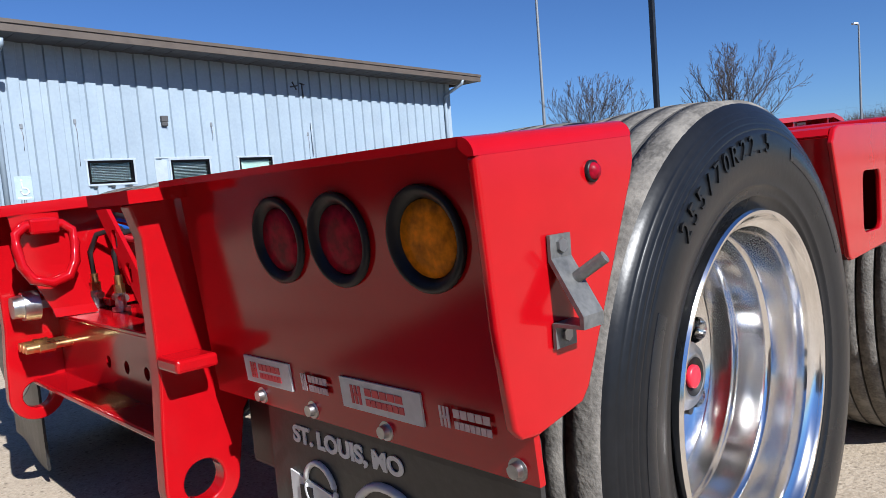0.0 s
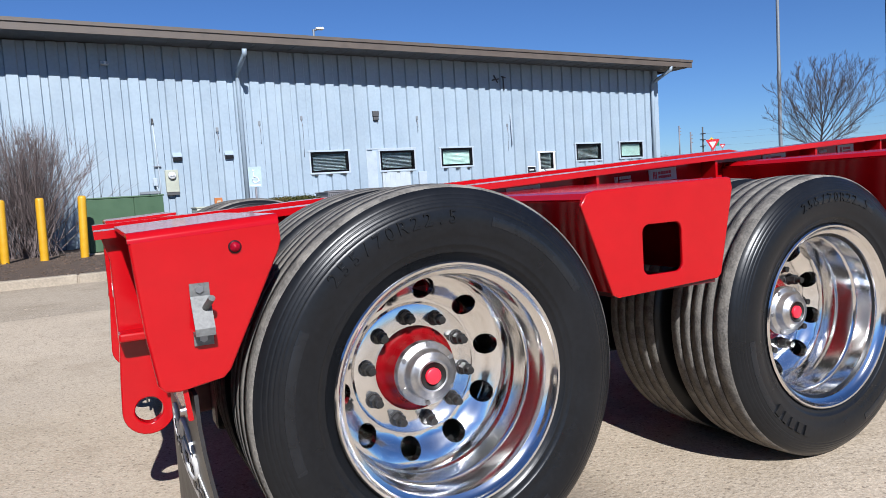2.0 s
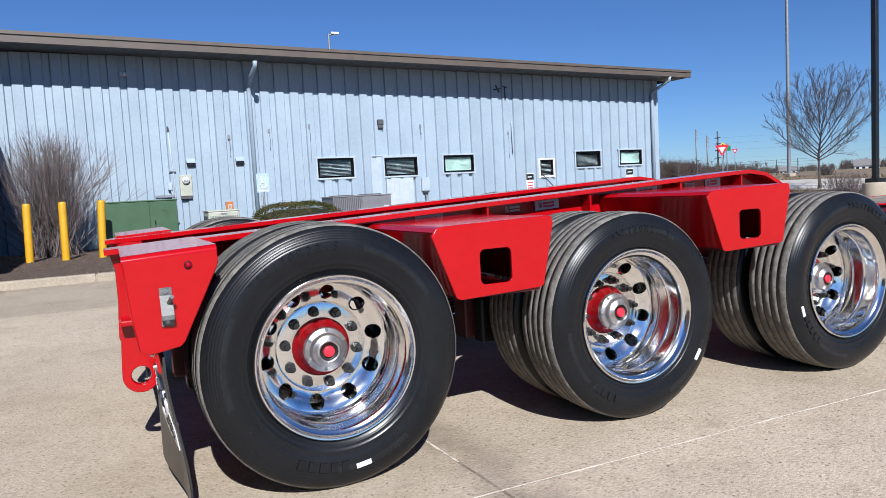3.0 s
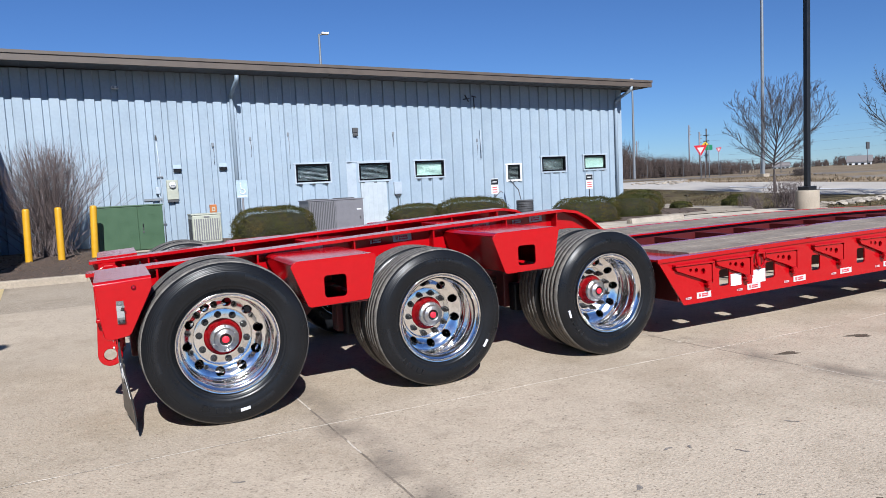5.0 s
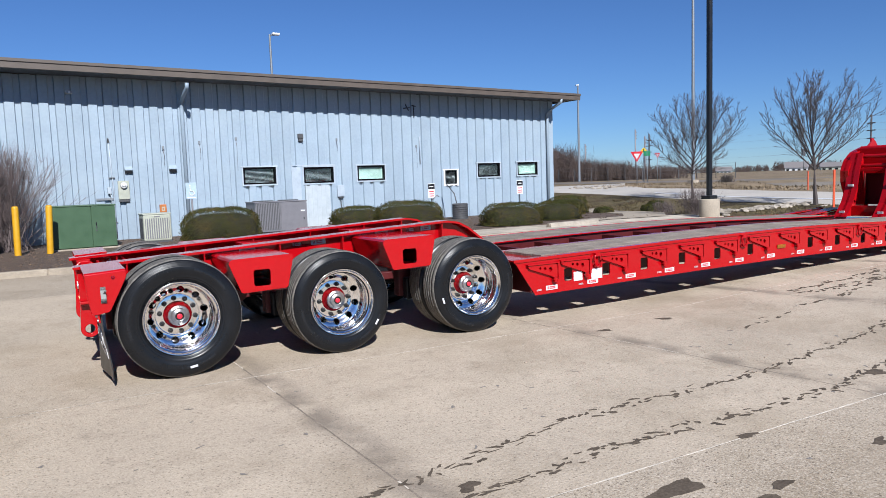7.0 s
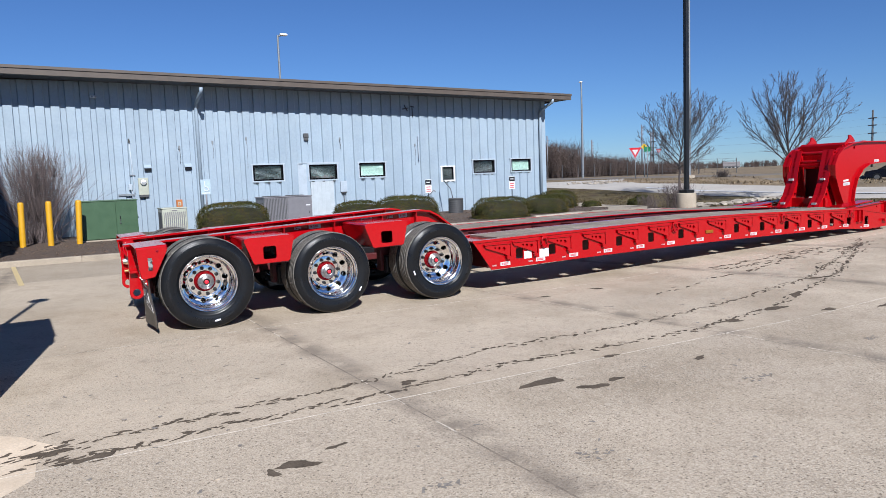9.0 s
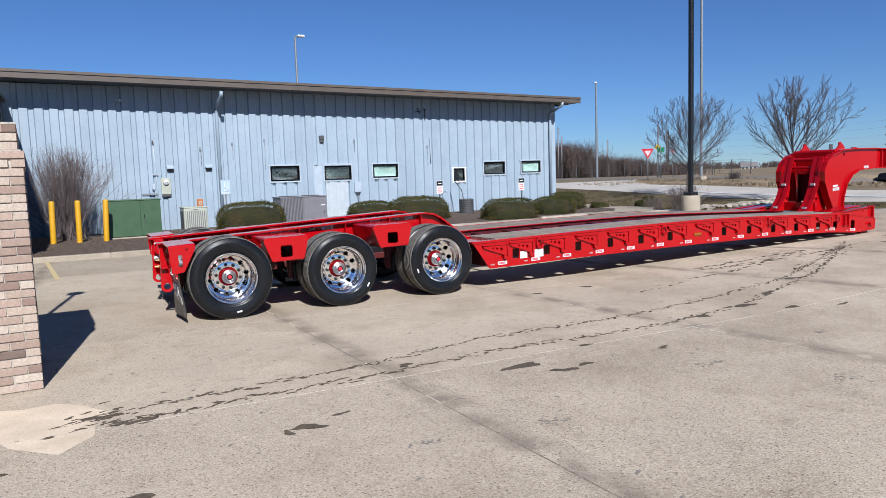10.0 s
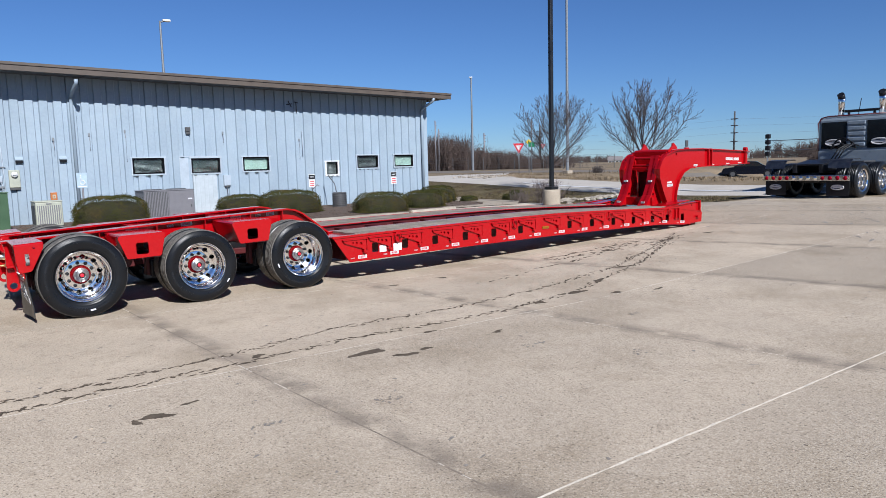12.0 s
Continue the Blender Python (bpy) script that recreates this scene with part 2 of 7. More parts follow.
def slab_material(name, shade, pits=1.0):
    """Worn concrete: broad stains, exposed pale and dark grit, and a dirty band along the sawn joints."""
    m = material(name, (0.450 * shade, 0.373 * shade, 0.282 * shade), 0.88, vary=0.12, scale=0.9, fine=70, bump=1.0, tint=(0.285 * shade, 0.226 * shade, 0.155 * shade), tint_amount=0.7, tint_scale=0.5, per_object=0.07, spec=0.2)
    n, l = m.node_tree.nodes, m.node_tree.links
    p = n["Principled BSDF"]
    base = p.inputs["Base Color"].links[0].from_socket
    co = n.new("ShaderNodeTexCoord")

    def lay(fac, col):
        nonlocal base
        mix = n.new("ShaderNodeMix")
        mix.data_type = "RGBA"
        l.new(fac, mix.inputs["Factor"])
        l.new(base, mix.inputs["A"])
        mix.inputs["B"].default_value = col
        base = mix.outputs["Result"]

    def ramp(value, lo, hi, amount):
        q = n.new("ShaderNodeMapRange")
        q.inputs["From Min"].default_value, q.inputs["From Max"].default_value, q.inputs["To Max"].default_value = lo, hi, amount
        l.new(value, q.inputs["Value"])
        return q.outputs["Result"]

    for scale, lo, hi, col, amount, rough in ((30, 0.55, 0.68, (0.20, 0.162, 0.118, 1), 0.45, 0.65), (6, 0.54, 0.72, (0.23, 0.185, 0.135, 1), 0.5, 0.75), (1.6, 0.55, 0.70, (0.25, 0.195, 0.13, 1), 0.35, 0.7)):
        t = n.new("ShaderNodeTexNoise")
        t.inputs["Scale"].default_value, t.inputs["Detail"].default_value, t.inputs["Roughness"].default_value = scale, 6, rough
        off = n.new("ShaderNodeVectorMath")
        off.inputs[1].default_value = (scale, 3.3, 0.7)
        l.new(co.outputs["Object"], off.inputs[0])
        l.new(off.outputs[0], t.inputs["Vector"])
        lay(ramp(t.outputs["Fac"], lo, hi, amount), col)
    for scale, dark, pale in ((95, 0.30, 0.35), (170, 0.35, 0.45)):
        v, cells = n.new("ShaderNodeTexVoronoi"), n.new("ShaderNodeSeparateColor")
        v.inputs["Scale"].default_value = scale
        l.new(co.outputs["Object"], v.inputs["Vector"])
        l.new(v.outputs["Color"], cells.inputs[0])
        lay(ramp(cells.outputs[0], 0.62, 0.85, dark * pits), (0.15, 0.120, 0.088, 1))
        lay(ramp(cells.outputs[1], 0.74, 0.95, pale * pits), (0.60, 0.52, 0.42, 1))
    # small round pits where the paste has worn off
    for scale, amount in ((34, 0.75), (62, 0.7)):
        v, cells, both = n.new("ShaderNodeTexVoronoi"), n.new("ShaderNodeSeparateColor"), n.new("ShaderNodeMath")
        v.inputs["Scale"].default_value = scale
        l.new(co.outputs["Object"], v.inputs["Vector"])
        l.new(v.outputs["Color"], cells.inputs[0])
        both.operation = "MULTIPLY"
        l.new(ramp(v.outputs["Distance"], 0.26, 0.14, amount * min(1, 0.25 + pits)), both.inputs[0])
        l.new(ramp(cells.outputs[2], 0.62, 0.70, 1.0), both.inputs[1])
        lay(both.outputs[0], (0.10, 0.078, 0.056, 1))
    # dirt gathered along the joints that run across the yard
    sep, wob, pos, fold, away = n.new("ShaderNodeSeparateXYZ"), n.new("ShaderNodeTexNoise"), n.new("ShaderNodeMath"), n.new("ShaderNodeMath"), n.new("ShaderNodeMath")
    wob.inputs["Scale"].default_value, wob.inputs["Detail"].default_value = 3.0, 6
    l.new(co.outputs["Object"], sep.inputs[0])
    l.new(co.outputs["Object"], wob.inputs["Vector"])
    pos.operation, pos.inputs[1].default_value, pos.inputs[2].default_value = "MULTIPLY_ADD", 0.16, -0.56 + 1.425
    l.new(wob.outputs["Fac"], pos.inputs[0])
    add = n.new("ShaderNodeMath")
    l.new(pos.outputs[0], add.inputs[0])
    fold.operation, fold.inputs[1].default_value = "FLOORED_MODULO", 2.85
    # undo the fan of the joints: (x + 0.031 y) / (1 - 0.0275 y)
    upper, lower, straight = n.new("ShaderNodeMath"), n.new("ShaderNodeMath"), n.new("ShaderNodeMath")
    upper.operation, upper.inputs[1].default_value = "MULTIPLY_ADD", 0.031
    l.new(sep.outputs["Y"], upper.inputs[0])
    l.new(sep.outputs["X"], upper.inputs[2])
    lower.operation, lower.inputs[1].default_value, lower.inputs[2].default_value = "MULTIPLY_ADD", -0.0275, 1.0
    l.new(sep.outputs["Y"], lower.inputs[0])
    straight.operation = "DIVIDE"
    l.new(upper.outputs[0], straight.inputs[0])
    l.new(lower.outputs[0], straight.inputs[1])
    l.new(straight.outputs[0], add.inputs[1])
    l.new(add.outputs[0], fold.inputs[0])
    mid = n.new("ShaderNodeMath")
    mid.operation, mid.inputs[1].default_value = "SUBTRACT", 1.425
    l.new(fold.outputs[0], mid.inputs[0])
    away.operation = "ABSOLUTE"
    l.new(mid.outputs[0], away.inputs[0])
    dirt = n.new("ShaderNodeMath")
    dirt.operation = "MULTIPLY"
    l.new(ramp(away.outputs[0], 0.17, 0.02, 0.72), dirt.inputs[0])
    l.new(ramp(wob.outputs["Fac"], 0.36, 0.58, 1.0), dirt.inputs[1])
    lay(dirt.outputs[0], (0.17, 0.14, 0.11, 1))
    l.new(base, p.inputs["Base Color"])
    return m


SLAB = slab_material("concrete_slab", 1.0)
SLAB_SMOOTH = slab_material("smooth_concrete_slab", 1.0, 0.45)
SLAB_DARK = slab_material("stained_concrete_slab", 0.80)


def glass_material():
    m = bpy.data.materials.new("window_glass")
    m.use_nodes = True
    n, l = m.node_tree.nodes, m.node_tree.links
    p = n["Principled BSDF"]
    p.inputs["Base Color"].default_value = (0.85, 0.92, 0.92, 1)
    p.inputs["Roughness"].default_value = 0.02
    p.inputs["Transmission Weight"].default_value = 1.0
    p.inputs["IOR"].default_value = 1.45
    wave = n.new("ShaderNodeTexNoise")
    wave.inputs["Scale"].default_value = 3
    b = n.new("ShaderNodeBump")
    b.inputs["Strength"].default_value = 0.02
    l.new(wave.outputs["Fac"], b.inputs["Height"])
    l.new(b.outputs["Normal"], p.inputs["Normal"])
    return m


GLASS = glass_material()
CAR_GLASS = material("tinted_glass", (0.012, 0.014, 0.016), 0.06, vary=0.05, spec=0.6)

# ---- building helpers ----
WM = {}


def thing(name, place, label, category="", group="", kind="", turn=0.0):
    ob = new(name)
    m = pose(*place, 0, 0, turn)
    ob.matrix_basis = m
    ob.empty_display_size = 0.1
    WM[ob] = m
    return tagged(ob, label, category, group, kind)


def finish(name, bm, mat):
    for e in bm.edges:
        if len(e.link_faces) == 2 and e.calc_face_angle() > 0.75:
            e.smooth = False
    me = bpy.data.meshes.new(name)
    bm.to_mesh(me)
    bm.free()
    for x in (mat if isinstance(mat, (list, tuple)) else [mat]):
        me.materials.append(x)
    return me


def part(name, bm, mat, parent=None, label="", smooth=False, local=False, kind=""):
    """Links a bmesh as one mesh object under parent. Its coordinates are the world's, or the parent's own if local."""
    if smooth:
        for f in bm.faces:
            f.smooth = True
    if parent is not None and not local:
        bm.transform(WM[parent].inverted())
    ob = new(name, finish(name, bm, mat))
    ob.parent = parent
    WM[ob] = WM[parent] if parent is not None else Matrix()
    if label or kind:
        tagged(ob, label, kind=kind)
    return ob


def share(name, mesh, parent, m, label=""):
    ob = new(name, mesh)
    ob.parent = parent
    ob.matrix_basis = m
    WM[ob] = WM[parent] @ m if parent is not None else m
    if label:
        tagged(ob, label)
    return ob


def single(name, bm, mat, label, category="", group="", kind="", smooth=False):
    return tagged(part(name, bm, mat, smooth=smooth), label, category, group, kind)


def box(bm, x0, x1, y0, y1, z0, z1, bevel=0.0, mat=0):
    r = bmesh.ops.create_cube(bm, size=1, matrix=Matrix.LocRotScale(((x0 + x1) / 2, (y0 + y1) / 2, (z0 + z1) / 2), None, (abs(x1 - x0), abs(y1 - y0), abs(z1 - z0))))
    fs = {f for v in r["verts"] for f in v.link_faces}
    for f in fs:
        f.material_index = mat
    if bevel:
        es = list({e for v in r["verts"] for e in v.link_edges})
        bmesh.ops.bevel(bm, geom=es, offset=bevel, segments=2, affect="EDGES", profile=0.5)
    return bm


def boxed(*a, **k):
    return box(bmesh.new(), *a, **k)


def cyl(bm, a, b, r0, r1=None, seg=16, mat=0, caps=True):
    a, b = Vector(a), Vector(b)
    r1 = r0 if r1 is None else r1
    m = Matrix.Translation((a + b) / 2) @ (b - a).to_track_quat("Z", "Y").to_matrix().to_4x4()
    r = bmesh.ops.create_cone(bm, cap_ends=caps, segments=seg, radius1=r0, radius2=r1, depth=(b - a).length, matrix=m)
    for f in {f for v in r["verts"] for f in v.link_faces}:
        f.material_index = mat
        f.smooth = len(f.verts) == 4 and seg > 6
    return bm


def tube(bm, pts, r, seg=8, close=False, mat=0):
    """A round bar or hose through the points."""
    pts = [Vector(p) for p in pts]
    rings, n = [], len(pts)
    for i, p in enumerate(pts):
        d = (pts[(i + 1) % n] - pts[i - 1]) if close else (pts[min(i + 1, n - 1)] - pts[max(i - 1, 0)])
        q = d.to_track_quat("Z", "Y")
        rings.append([bm.verts.new(p + q @ Vector((r * math.cos(2 * math.pi * k / seg), r * math.sin(2 * math.pi * k / seg), 0))) for k in range(seg)])
    pairs = list(zip(rings, rings[1:])) + ([(rings[-1], rings[0])] if close else [])
    for u, v in pairs:
        for k in range(seg):
            f = bm.faces.new((u[k], u[(k + 1) % seg], v[(k + 1) % seg], v[k]))
            f.smooth, f.material_index = True, mat
    if not close:
        bm.faces.new(rings[0][::-1]).material_index = mat
        bm.faces.new(rings[-1]).material_index = mat
    return bm


def lathe(bm, profile, seg=64, mats=None):
    """Profile of (radius, depth) turned round the y axis; depth runs along +y."""
    rings = [[bm.verts.new((r * math.cos(2 * math.pi * k / seg), d, r * math.sin(2 * math.pi * k / seg))) for k in range(seg)] for r, d in profile]
    for i, (u, v) in enumerate(zip(rings, rings[1:])):
        for k in range(seg):
            f = bm.faces.new((u[k], v[k], v[(k + 1) % seg], u[(k + 1) % seg]))
            f.smooth = True
            f.material_index = mats[i] if mats else 0
    return bm


def round_poly(x0, x1, z0, z1, r, n=4):
    pts = []
    for cx, cz, a in ((x1 - r, z1 - r, 0), (x0 + r, z1 - r, 90), (x0 + r, z0 + r, 180), (x1 - r, z0 + r, 270)):
        for k in range(n + 1):
            t = radians(a + 90 * k / n)
            pts.append((cx + r * math.cos(t), cz + r * math.sin(t)))
    return pts


def circle(cx, cz, r, n=20):
    return [(cx + r * math.cos(2 * math.pi * k / n), cz + r * math.sin(2 * math.pi * k / n)) for k in range(n)]


def plate(bm, outline, holes, m, thick, mat=0):
    """A flat plate cut to an outline in its own x-z plane, with holes, thick along +y, placed by m."""
    tmp = bmesh.new()
    es = []
    for loop in [outline, *holes]:
        vs = [tmp.verts.new((x, 0, z)) for x, z in loop]
        es += [tmp.edges.new((vs[i], vs[(i + 1) % len(vs)])) for i in range(len(vs))]
    bmesh.ops.triangle_fill(tmp, use_beauty=True, use_dissolve=False, edges=es)
    bmesh.ops.recalc_face_normals(tmp, faces=tmp.faces)
    r = bmesh.ops.extrude_face_region(tmp, geom=list(tmp.faces))
    for v in (g for g in r["geom"] if isinstance(g, bmesh.types.BMVert)):
        v.co.y += thick
    bmesh.ops.recalc_face_normals(tmp, faces=tmp.faces)
    for f in tmp.faces:
        f.material_index = mat
    me = bpy.data.meshes.new("tmp")
    tmp.to_mesh(me)
    tmp.free()
    me.transform(m)
    bm.from_mesh(me)
    bpy.data.meshes.remove(me)
    return bm


def plated(outline, holes, y, thick):
    return plate(bmesh.new(), outline, holes, Matrix.Translation((0, y, 0)), thick)


def strip(bm, path, y0, y1, thick, mat=0):
    """A bent flat bar: follows (x, z) points, from y0 to y1 wide."""
    rows = []
    for i, (x, z) in enumerate(path):
        a, b = path[max(i - 1, 0)], path[min(i + 1, len(path) - 1)]
        d = Vector((b[0] - a[0], b[1] - a[1])).normalized()
        nx, nz = -d.y * thick, d.x * thick
        rows.append([bm.verts.new(p) for p in ((x, y0, z), (x, y1, z), (x - nx, y1, z - nz), (x - nx, y0, z - nz))])
    for u, v in zip(rows, rows[1:]):
        for k in range(4):
            bm.faces.new((u[k], u[(k + 1) % 4], v[(k + 1) % 4], v[k])).material_index = mat
    bm.faces.new(rows[0][::-1]).material_index = mat
    bm.faces.new(rows[-1]).material_index = mat
    bmesh.ops.recalc_face_normals(bm, faces=bm.faces)
    return bm


def rounded(ob, width, segments=2):
    """Rounds the cut or folded edges of a plate."""
    m = ob.modifiers.new("bevel", "BEVEL")
    m.width, m.segments, m.limit_method, m.angle_limit, m.harden_normals = width, segments, "ANGLE", radians(40), True
    for f in ob.data.polygons:
        f.use_smooth = True
    return ob


def smooth_step(v):
    v = min(1, max(0, v))
    return v * v * (3 - 2 * v)


def ground_z(x, y):
    """The lot is level at the building and climbs gently towards the road."""
    s = 1 - smooth_step(y / 8)
    dip = min(0.85, max(0, 0.033 * (x - 29.5))) * (1 - smooth_step((x - 68) / 12)) * (1 - smooth_step((y - 25) / 3.5))
    return -dip + s * 0.40 * min(1, max(0, (x - 5) / 13)) + smooth_step((x - 18) / 12) * (0.7 - 0.40 * s)


def sheet(bm, x0, x1, y0, y1, nx, ny, lift=0.0, mat=0):
    """A patch of surface that follows the ground."""
    g = [[bm.verts.new((x0 + (x1 - x0) * i / nx, y0 + (y1 - y0) * j / ny, ground_z(x0 + (x1 - x0) * i / nx, y0 + (y1 - y0) * j / ny) + lift)) for j in range(ny + 1)] for i in range(nx + 1)]
    for i in range(nx):
        for j in range(ny):
            bm.faces.new((g[i][j], g[i + 1][j], g[i + 1][j + 1], g[i][j + 1])).material_index = mat
    return bm


def ribbon(bm, near, far, lift, cuts=8, mat=0):
    """A surface between two lines of ground points."""
    rows = []
    for (ax, ay), (bx, by) in zip(near, far):
        rows.append([bm.verts.new((ax + (bx - ax) * k / cuts, ay + (by - ay) * k / cuts, ground_z(ax + (bx - ax) * k / cuts, ay + (by - ay) * k / cuts) + lift)) for k in range(cuts + 1)])
    for u, v in zip(rows, rows[1:]):
        for k in range(cuts):
            bm.faces.new((u[k], u[k + 1], v[k + 1], v[k])).material_index = mat
    bmesh.ops.recalc_face_normals(bm, faces=bm.faces)
    for f in bm.faces:
        if f.normal.z < 0:
            f.normal_flip()
    return bm


def text_mesh(words, size, depth=0.001, bold=0.0):
    c = bpy.data.curves.new("letters", "FONT")
    c.body, c.size, c.extrude, c.align_x, c.align_y = words, size, depth, "CENTER", "CENTER"
    c.offset = bold
    ob = bpy.data.objects.new("letters", c)
    me = bpy.data.meshes.new_from_object(ob)
    bpy.data.objects.remove(ob)
    return me


# ---- ground ----
def build_ground():
    bm = bmesh.new()
    xs = [-600, -200, -60, -30, -14, -5, 0, 5, 8, 11, 14, 17, 18, 20, 22, 24, 26, 28, 30, 34, 37, 40, 43, 46, 52, 60, 68, 74, 80, 120, 300, 900]
    ys = [-600, -200, -60, -20, -8, 0, 1, 2, 3, 4, 5, 6, 7, 8, 10, 14, 18, 22, 25, 26, 27, 28, 29, 40, 80, 200, 900]
    g = [[bm.verts.new((x, y, ground_z(x, y) - 0.045)) for y in ys] for x in xs]
    for i in range(len(xs) - 1):
        for j in range(len(ys) - 1):
            bm.faces.new((g[i][j], g[i + 1][j], g[i + 1][j + 1], g[i][j + 1]))
    single("ground", bm, LAWN, "dormant brown lawn with greener patches", "lawn", kind="structure", smooth=True)


build_ground()
part_ground = bmesh.new()
sheet(part_ground, -16, 17.6, -18.5, 8.0, 68, 24, -0.0045)
PAVEMENT = single("pavement", part_ground, JOINT, "sunlit beige concrete yard cut into slabs", "pavement", kind="structure")
WM[PAVEMENT] = Matrix()

# islands of planting along the building, with kerbs
KERB_Y = 7.85
bm = bmesh.new()
box(bm, -14, 5.6, KERB_Y + 0.16, 15.6, -0.04, 0.10)
for k in range(900):
    x, y = random.uniform(-3, 5.5), random.uniform(KERB_Y + 0.25, 15.2)
    box(bm, x, x + random.uniform(0.02, 0.06), y, y + random.uniform(0.02, 0.05), 0.09, 0.105 + random.uniform(0, 0.02))
single("planting_bed", bm, MULCH, "bed of dark brown wood mulch along the building", "mulch bed", kind="structure")
bm = bmesh.new()
box(bm, 5.6, 17.4, KERB_Y + 1.75, 16.2, -0.04, 0.115)
for k in range(500):
    x, y = random.uniform(5.8, 17), random.uniform(KERB_Y + 1.8, 15.8)
    box(bm, x, x + random.uniform(0.02, 0.06), y, y + random.uniform(0.02, 0.05), 0.105, 0.12 + random.uniform(0, 0.02))
single("planting_bed", bm, MULCH, "bed of dark mulch round the clipped bushes", "mulch bed", kind="structure")
WALK = single("sidewalk", boxed(5.6, 17.6, KERB_Y + 0.16, KERB_Y + 1.73, -0.04, 0.095), JOINT, "pale concrete sidewalk with narrow joints", "sidewalk", kind="structure")
WM[WALK] = Matrix()
ISLAND = single("kerb", boxed(-14, 17.6, KERB_Y + 0.02, KERB_Y + 0.14, -0.04, 0.10), JOINT, "pale concrete kerb with a chipped edge", "kerb", kind="structure")
WM[ISLAND] = Matrix()
bm = bmesh.new()
ribbon(bm, [(13.8, 9.6), (16.6, 9.3), (18.3, 11), (18.2, 13.2), (19.0, 15.5)], [(13.8, 10.4), (15.8, 10.4), (16.9, 11.6), (16.9, 13.4), (17.7, 15.9)], 0.125, 3)
single("footpath", bm, KERB, "curved pale concrete footpath between mulch and lawn", "footpath", kind="structure")

bm = bmesh.new()
ribbon(bm, [(17.4, 2.2), (17.5, 6.0), (17.5, 9.0), (17.45, 12.0), (17.6, 16.2), (18.0, 22.0), (19.0, 30.0)], [(20.85, 2.2), (22.25, 6.0), (22.95, 9.0), (23.15, 12.0), (24.1, 16.2), (25.5, 22.0), (27.0, 30.0)], -0.020, 8)
single("verge", bm, VERGE, "patchy green and brown winter grass beside the road", "grass", kind="structure")

tuft = random.Random(19)
blades, faces = [], []
for _ in range(9000):
    y = tuft.uniform(2.4, 24)
    x = tuft.uniform(17.6, 20.7 + 0.205 * (y - 2.2))
    if noise.noise(Vector((x * 0.7, y * 0.7, 3.0))) < -0.05:
        continue
    a, h, w = tuft.uniform(0, 3.14), tuft.uniform(0.03, 0.10), tuft.uniform(0.012, 0.03)
    z = ground_z(x, y) - 0.022
    k = len(blades)
    blades += [(x - w * math.cos(a), y - w * math.sin(a), z), (x + w * math.cos(a), y + w * math.sin(a), z), (x + tuft.gauss(0, 0.03), y + tuft.gauss(0, 0.03), z + h)]
    faces.append((k, k + 1, k + 2))
me = bpy.data.meshes.new("grass")
me.from_pydata(blades, [], faces)
me.materials.append(VERGE)
tagged(new("grass", me), "short tufts of brown and green grass on the verge", "grass", kind="stuff")

# taller dead grass in streaks over the field behind the road
blades, faces = [], []
for _ in range(16000):
    x, y = tuft.uniform(27.5, 46), tuft.uniform(2, 44)
    if x < 26.5 + 0.16 * max(0, y - 8) + 0.03 * max(0, y - 14) ** 1.6 or noise.noise(Vector((x * 0.55, y * 0.09, 8.0))) < 0.02:
        continue
    a, h, w = tuft.uniform(0, 3.14), tuft.uniform(0.04, 0.16), tuft.uniform(0.02, 0.06)
    z = ground_z(x, y) - 0.05
    k = len(blades)
    blades += [(x - w * math.cos(a), y - w * math.sin(a), z), (x + w * math.cos(a), y + w * math.sin(a), z), (x + tuft.gauss(0, 0.05), y + tuft.gauss(0, 0.05), z + h)]
    faces.append((k, k + 1, k + 2))
me = bpy.data.meshes.new("dead_grass")
me.from_pydata(blades, [], faces)
me.materials.append(LAWN)
tagged(new("dead_grass", me), "streaks of dead brown grass on the field behind the road", "grass", kind="stuff")

# roads
bm = bmesh.new()
ribbon(bm, [(19.0, -60), (19.6, -12), (20.85, 2.2), (22.25, 6.0), (22.95, 9.0), (23.15, 12.0), (24.1, 16.2), (25.5, 22.0), (27.0, 30.0), (30, 40)],
       [(24.6, -60), (24.6, -12), (25.2, 3.4), (25.9, 7.6), (26.4, 10.2), (27.0, 13.4), (28.3, 17.8), (30.6, 24.0), (37, 32.5), (48, 44)], -0.015, 10)
single("road", bm, ROAD, "pale grey concrete road past the yard", "road", kind="structure")
bm = bmesh.new()
ribbon(bm, [(46, -80), (46, 0), (46, 14), (46, 24), (46, 25.5), (46, 27), (46, 29), (47, 40), (52, 70), (62, 110)], [(57.5, -80), (57.5, 0), (57.5, 14), (57, 24), (57, 25.5), (57, 27), (57, 29), (57, 40), (62, 66), (74, 106)], -0.02, 8)
single("road", bm, ROAD_FAR, "far grey highway behind the lawn", "road", kind="structure")
bm = bmesh.new()
ribbon(bm, [(17.4, -40), (17.4, -8), (17.4, -1), (17.4, 1.6)], [(20.5, -40), (20.3, -8), (20.6, -1), (20.9, 1.4)], -0.022, 6)
single("driveway", bm, SLAB_DARK, "concrete apron from the yard to the road", "driveway", kind="structure")

bm = bmesh.new()
EDGE = [(20.8, -12), (21.5, -2), (22.9, 4.0), (23.9, 7.6), (24.15, 10.9), (24.7, 14.2), (26.0, 19.0)]
ribbon(bm, EDGE, [(x + 0.22, y) for x, y in EDGE], 0.004, 2)
single("edge_line", bm, WHITE, "thin white edge line on the road", "road marking", kind="structure")

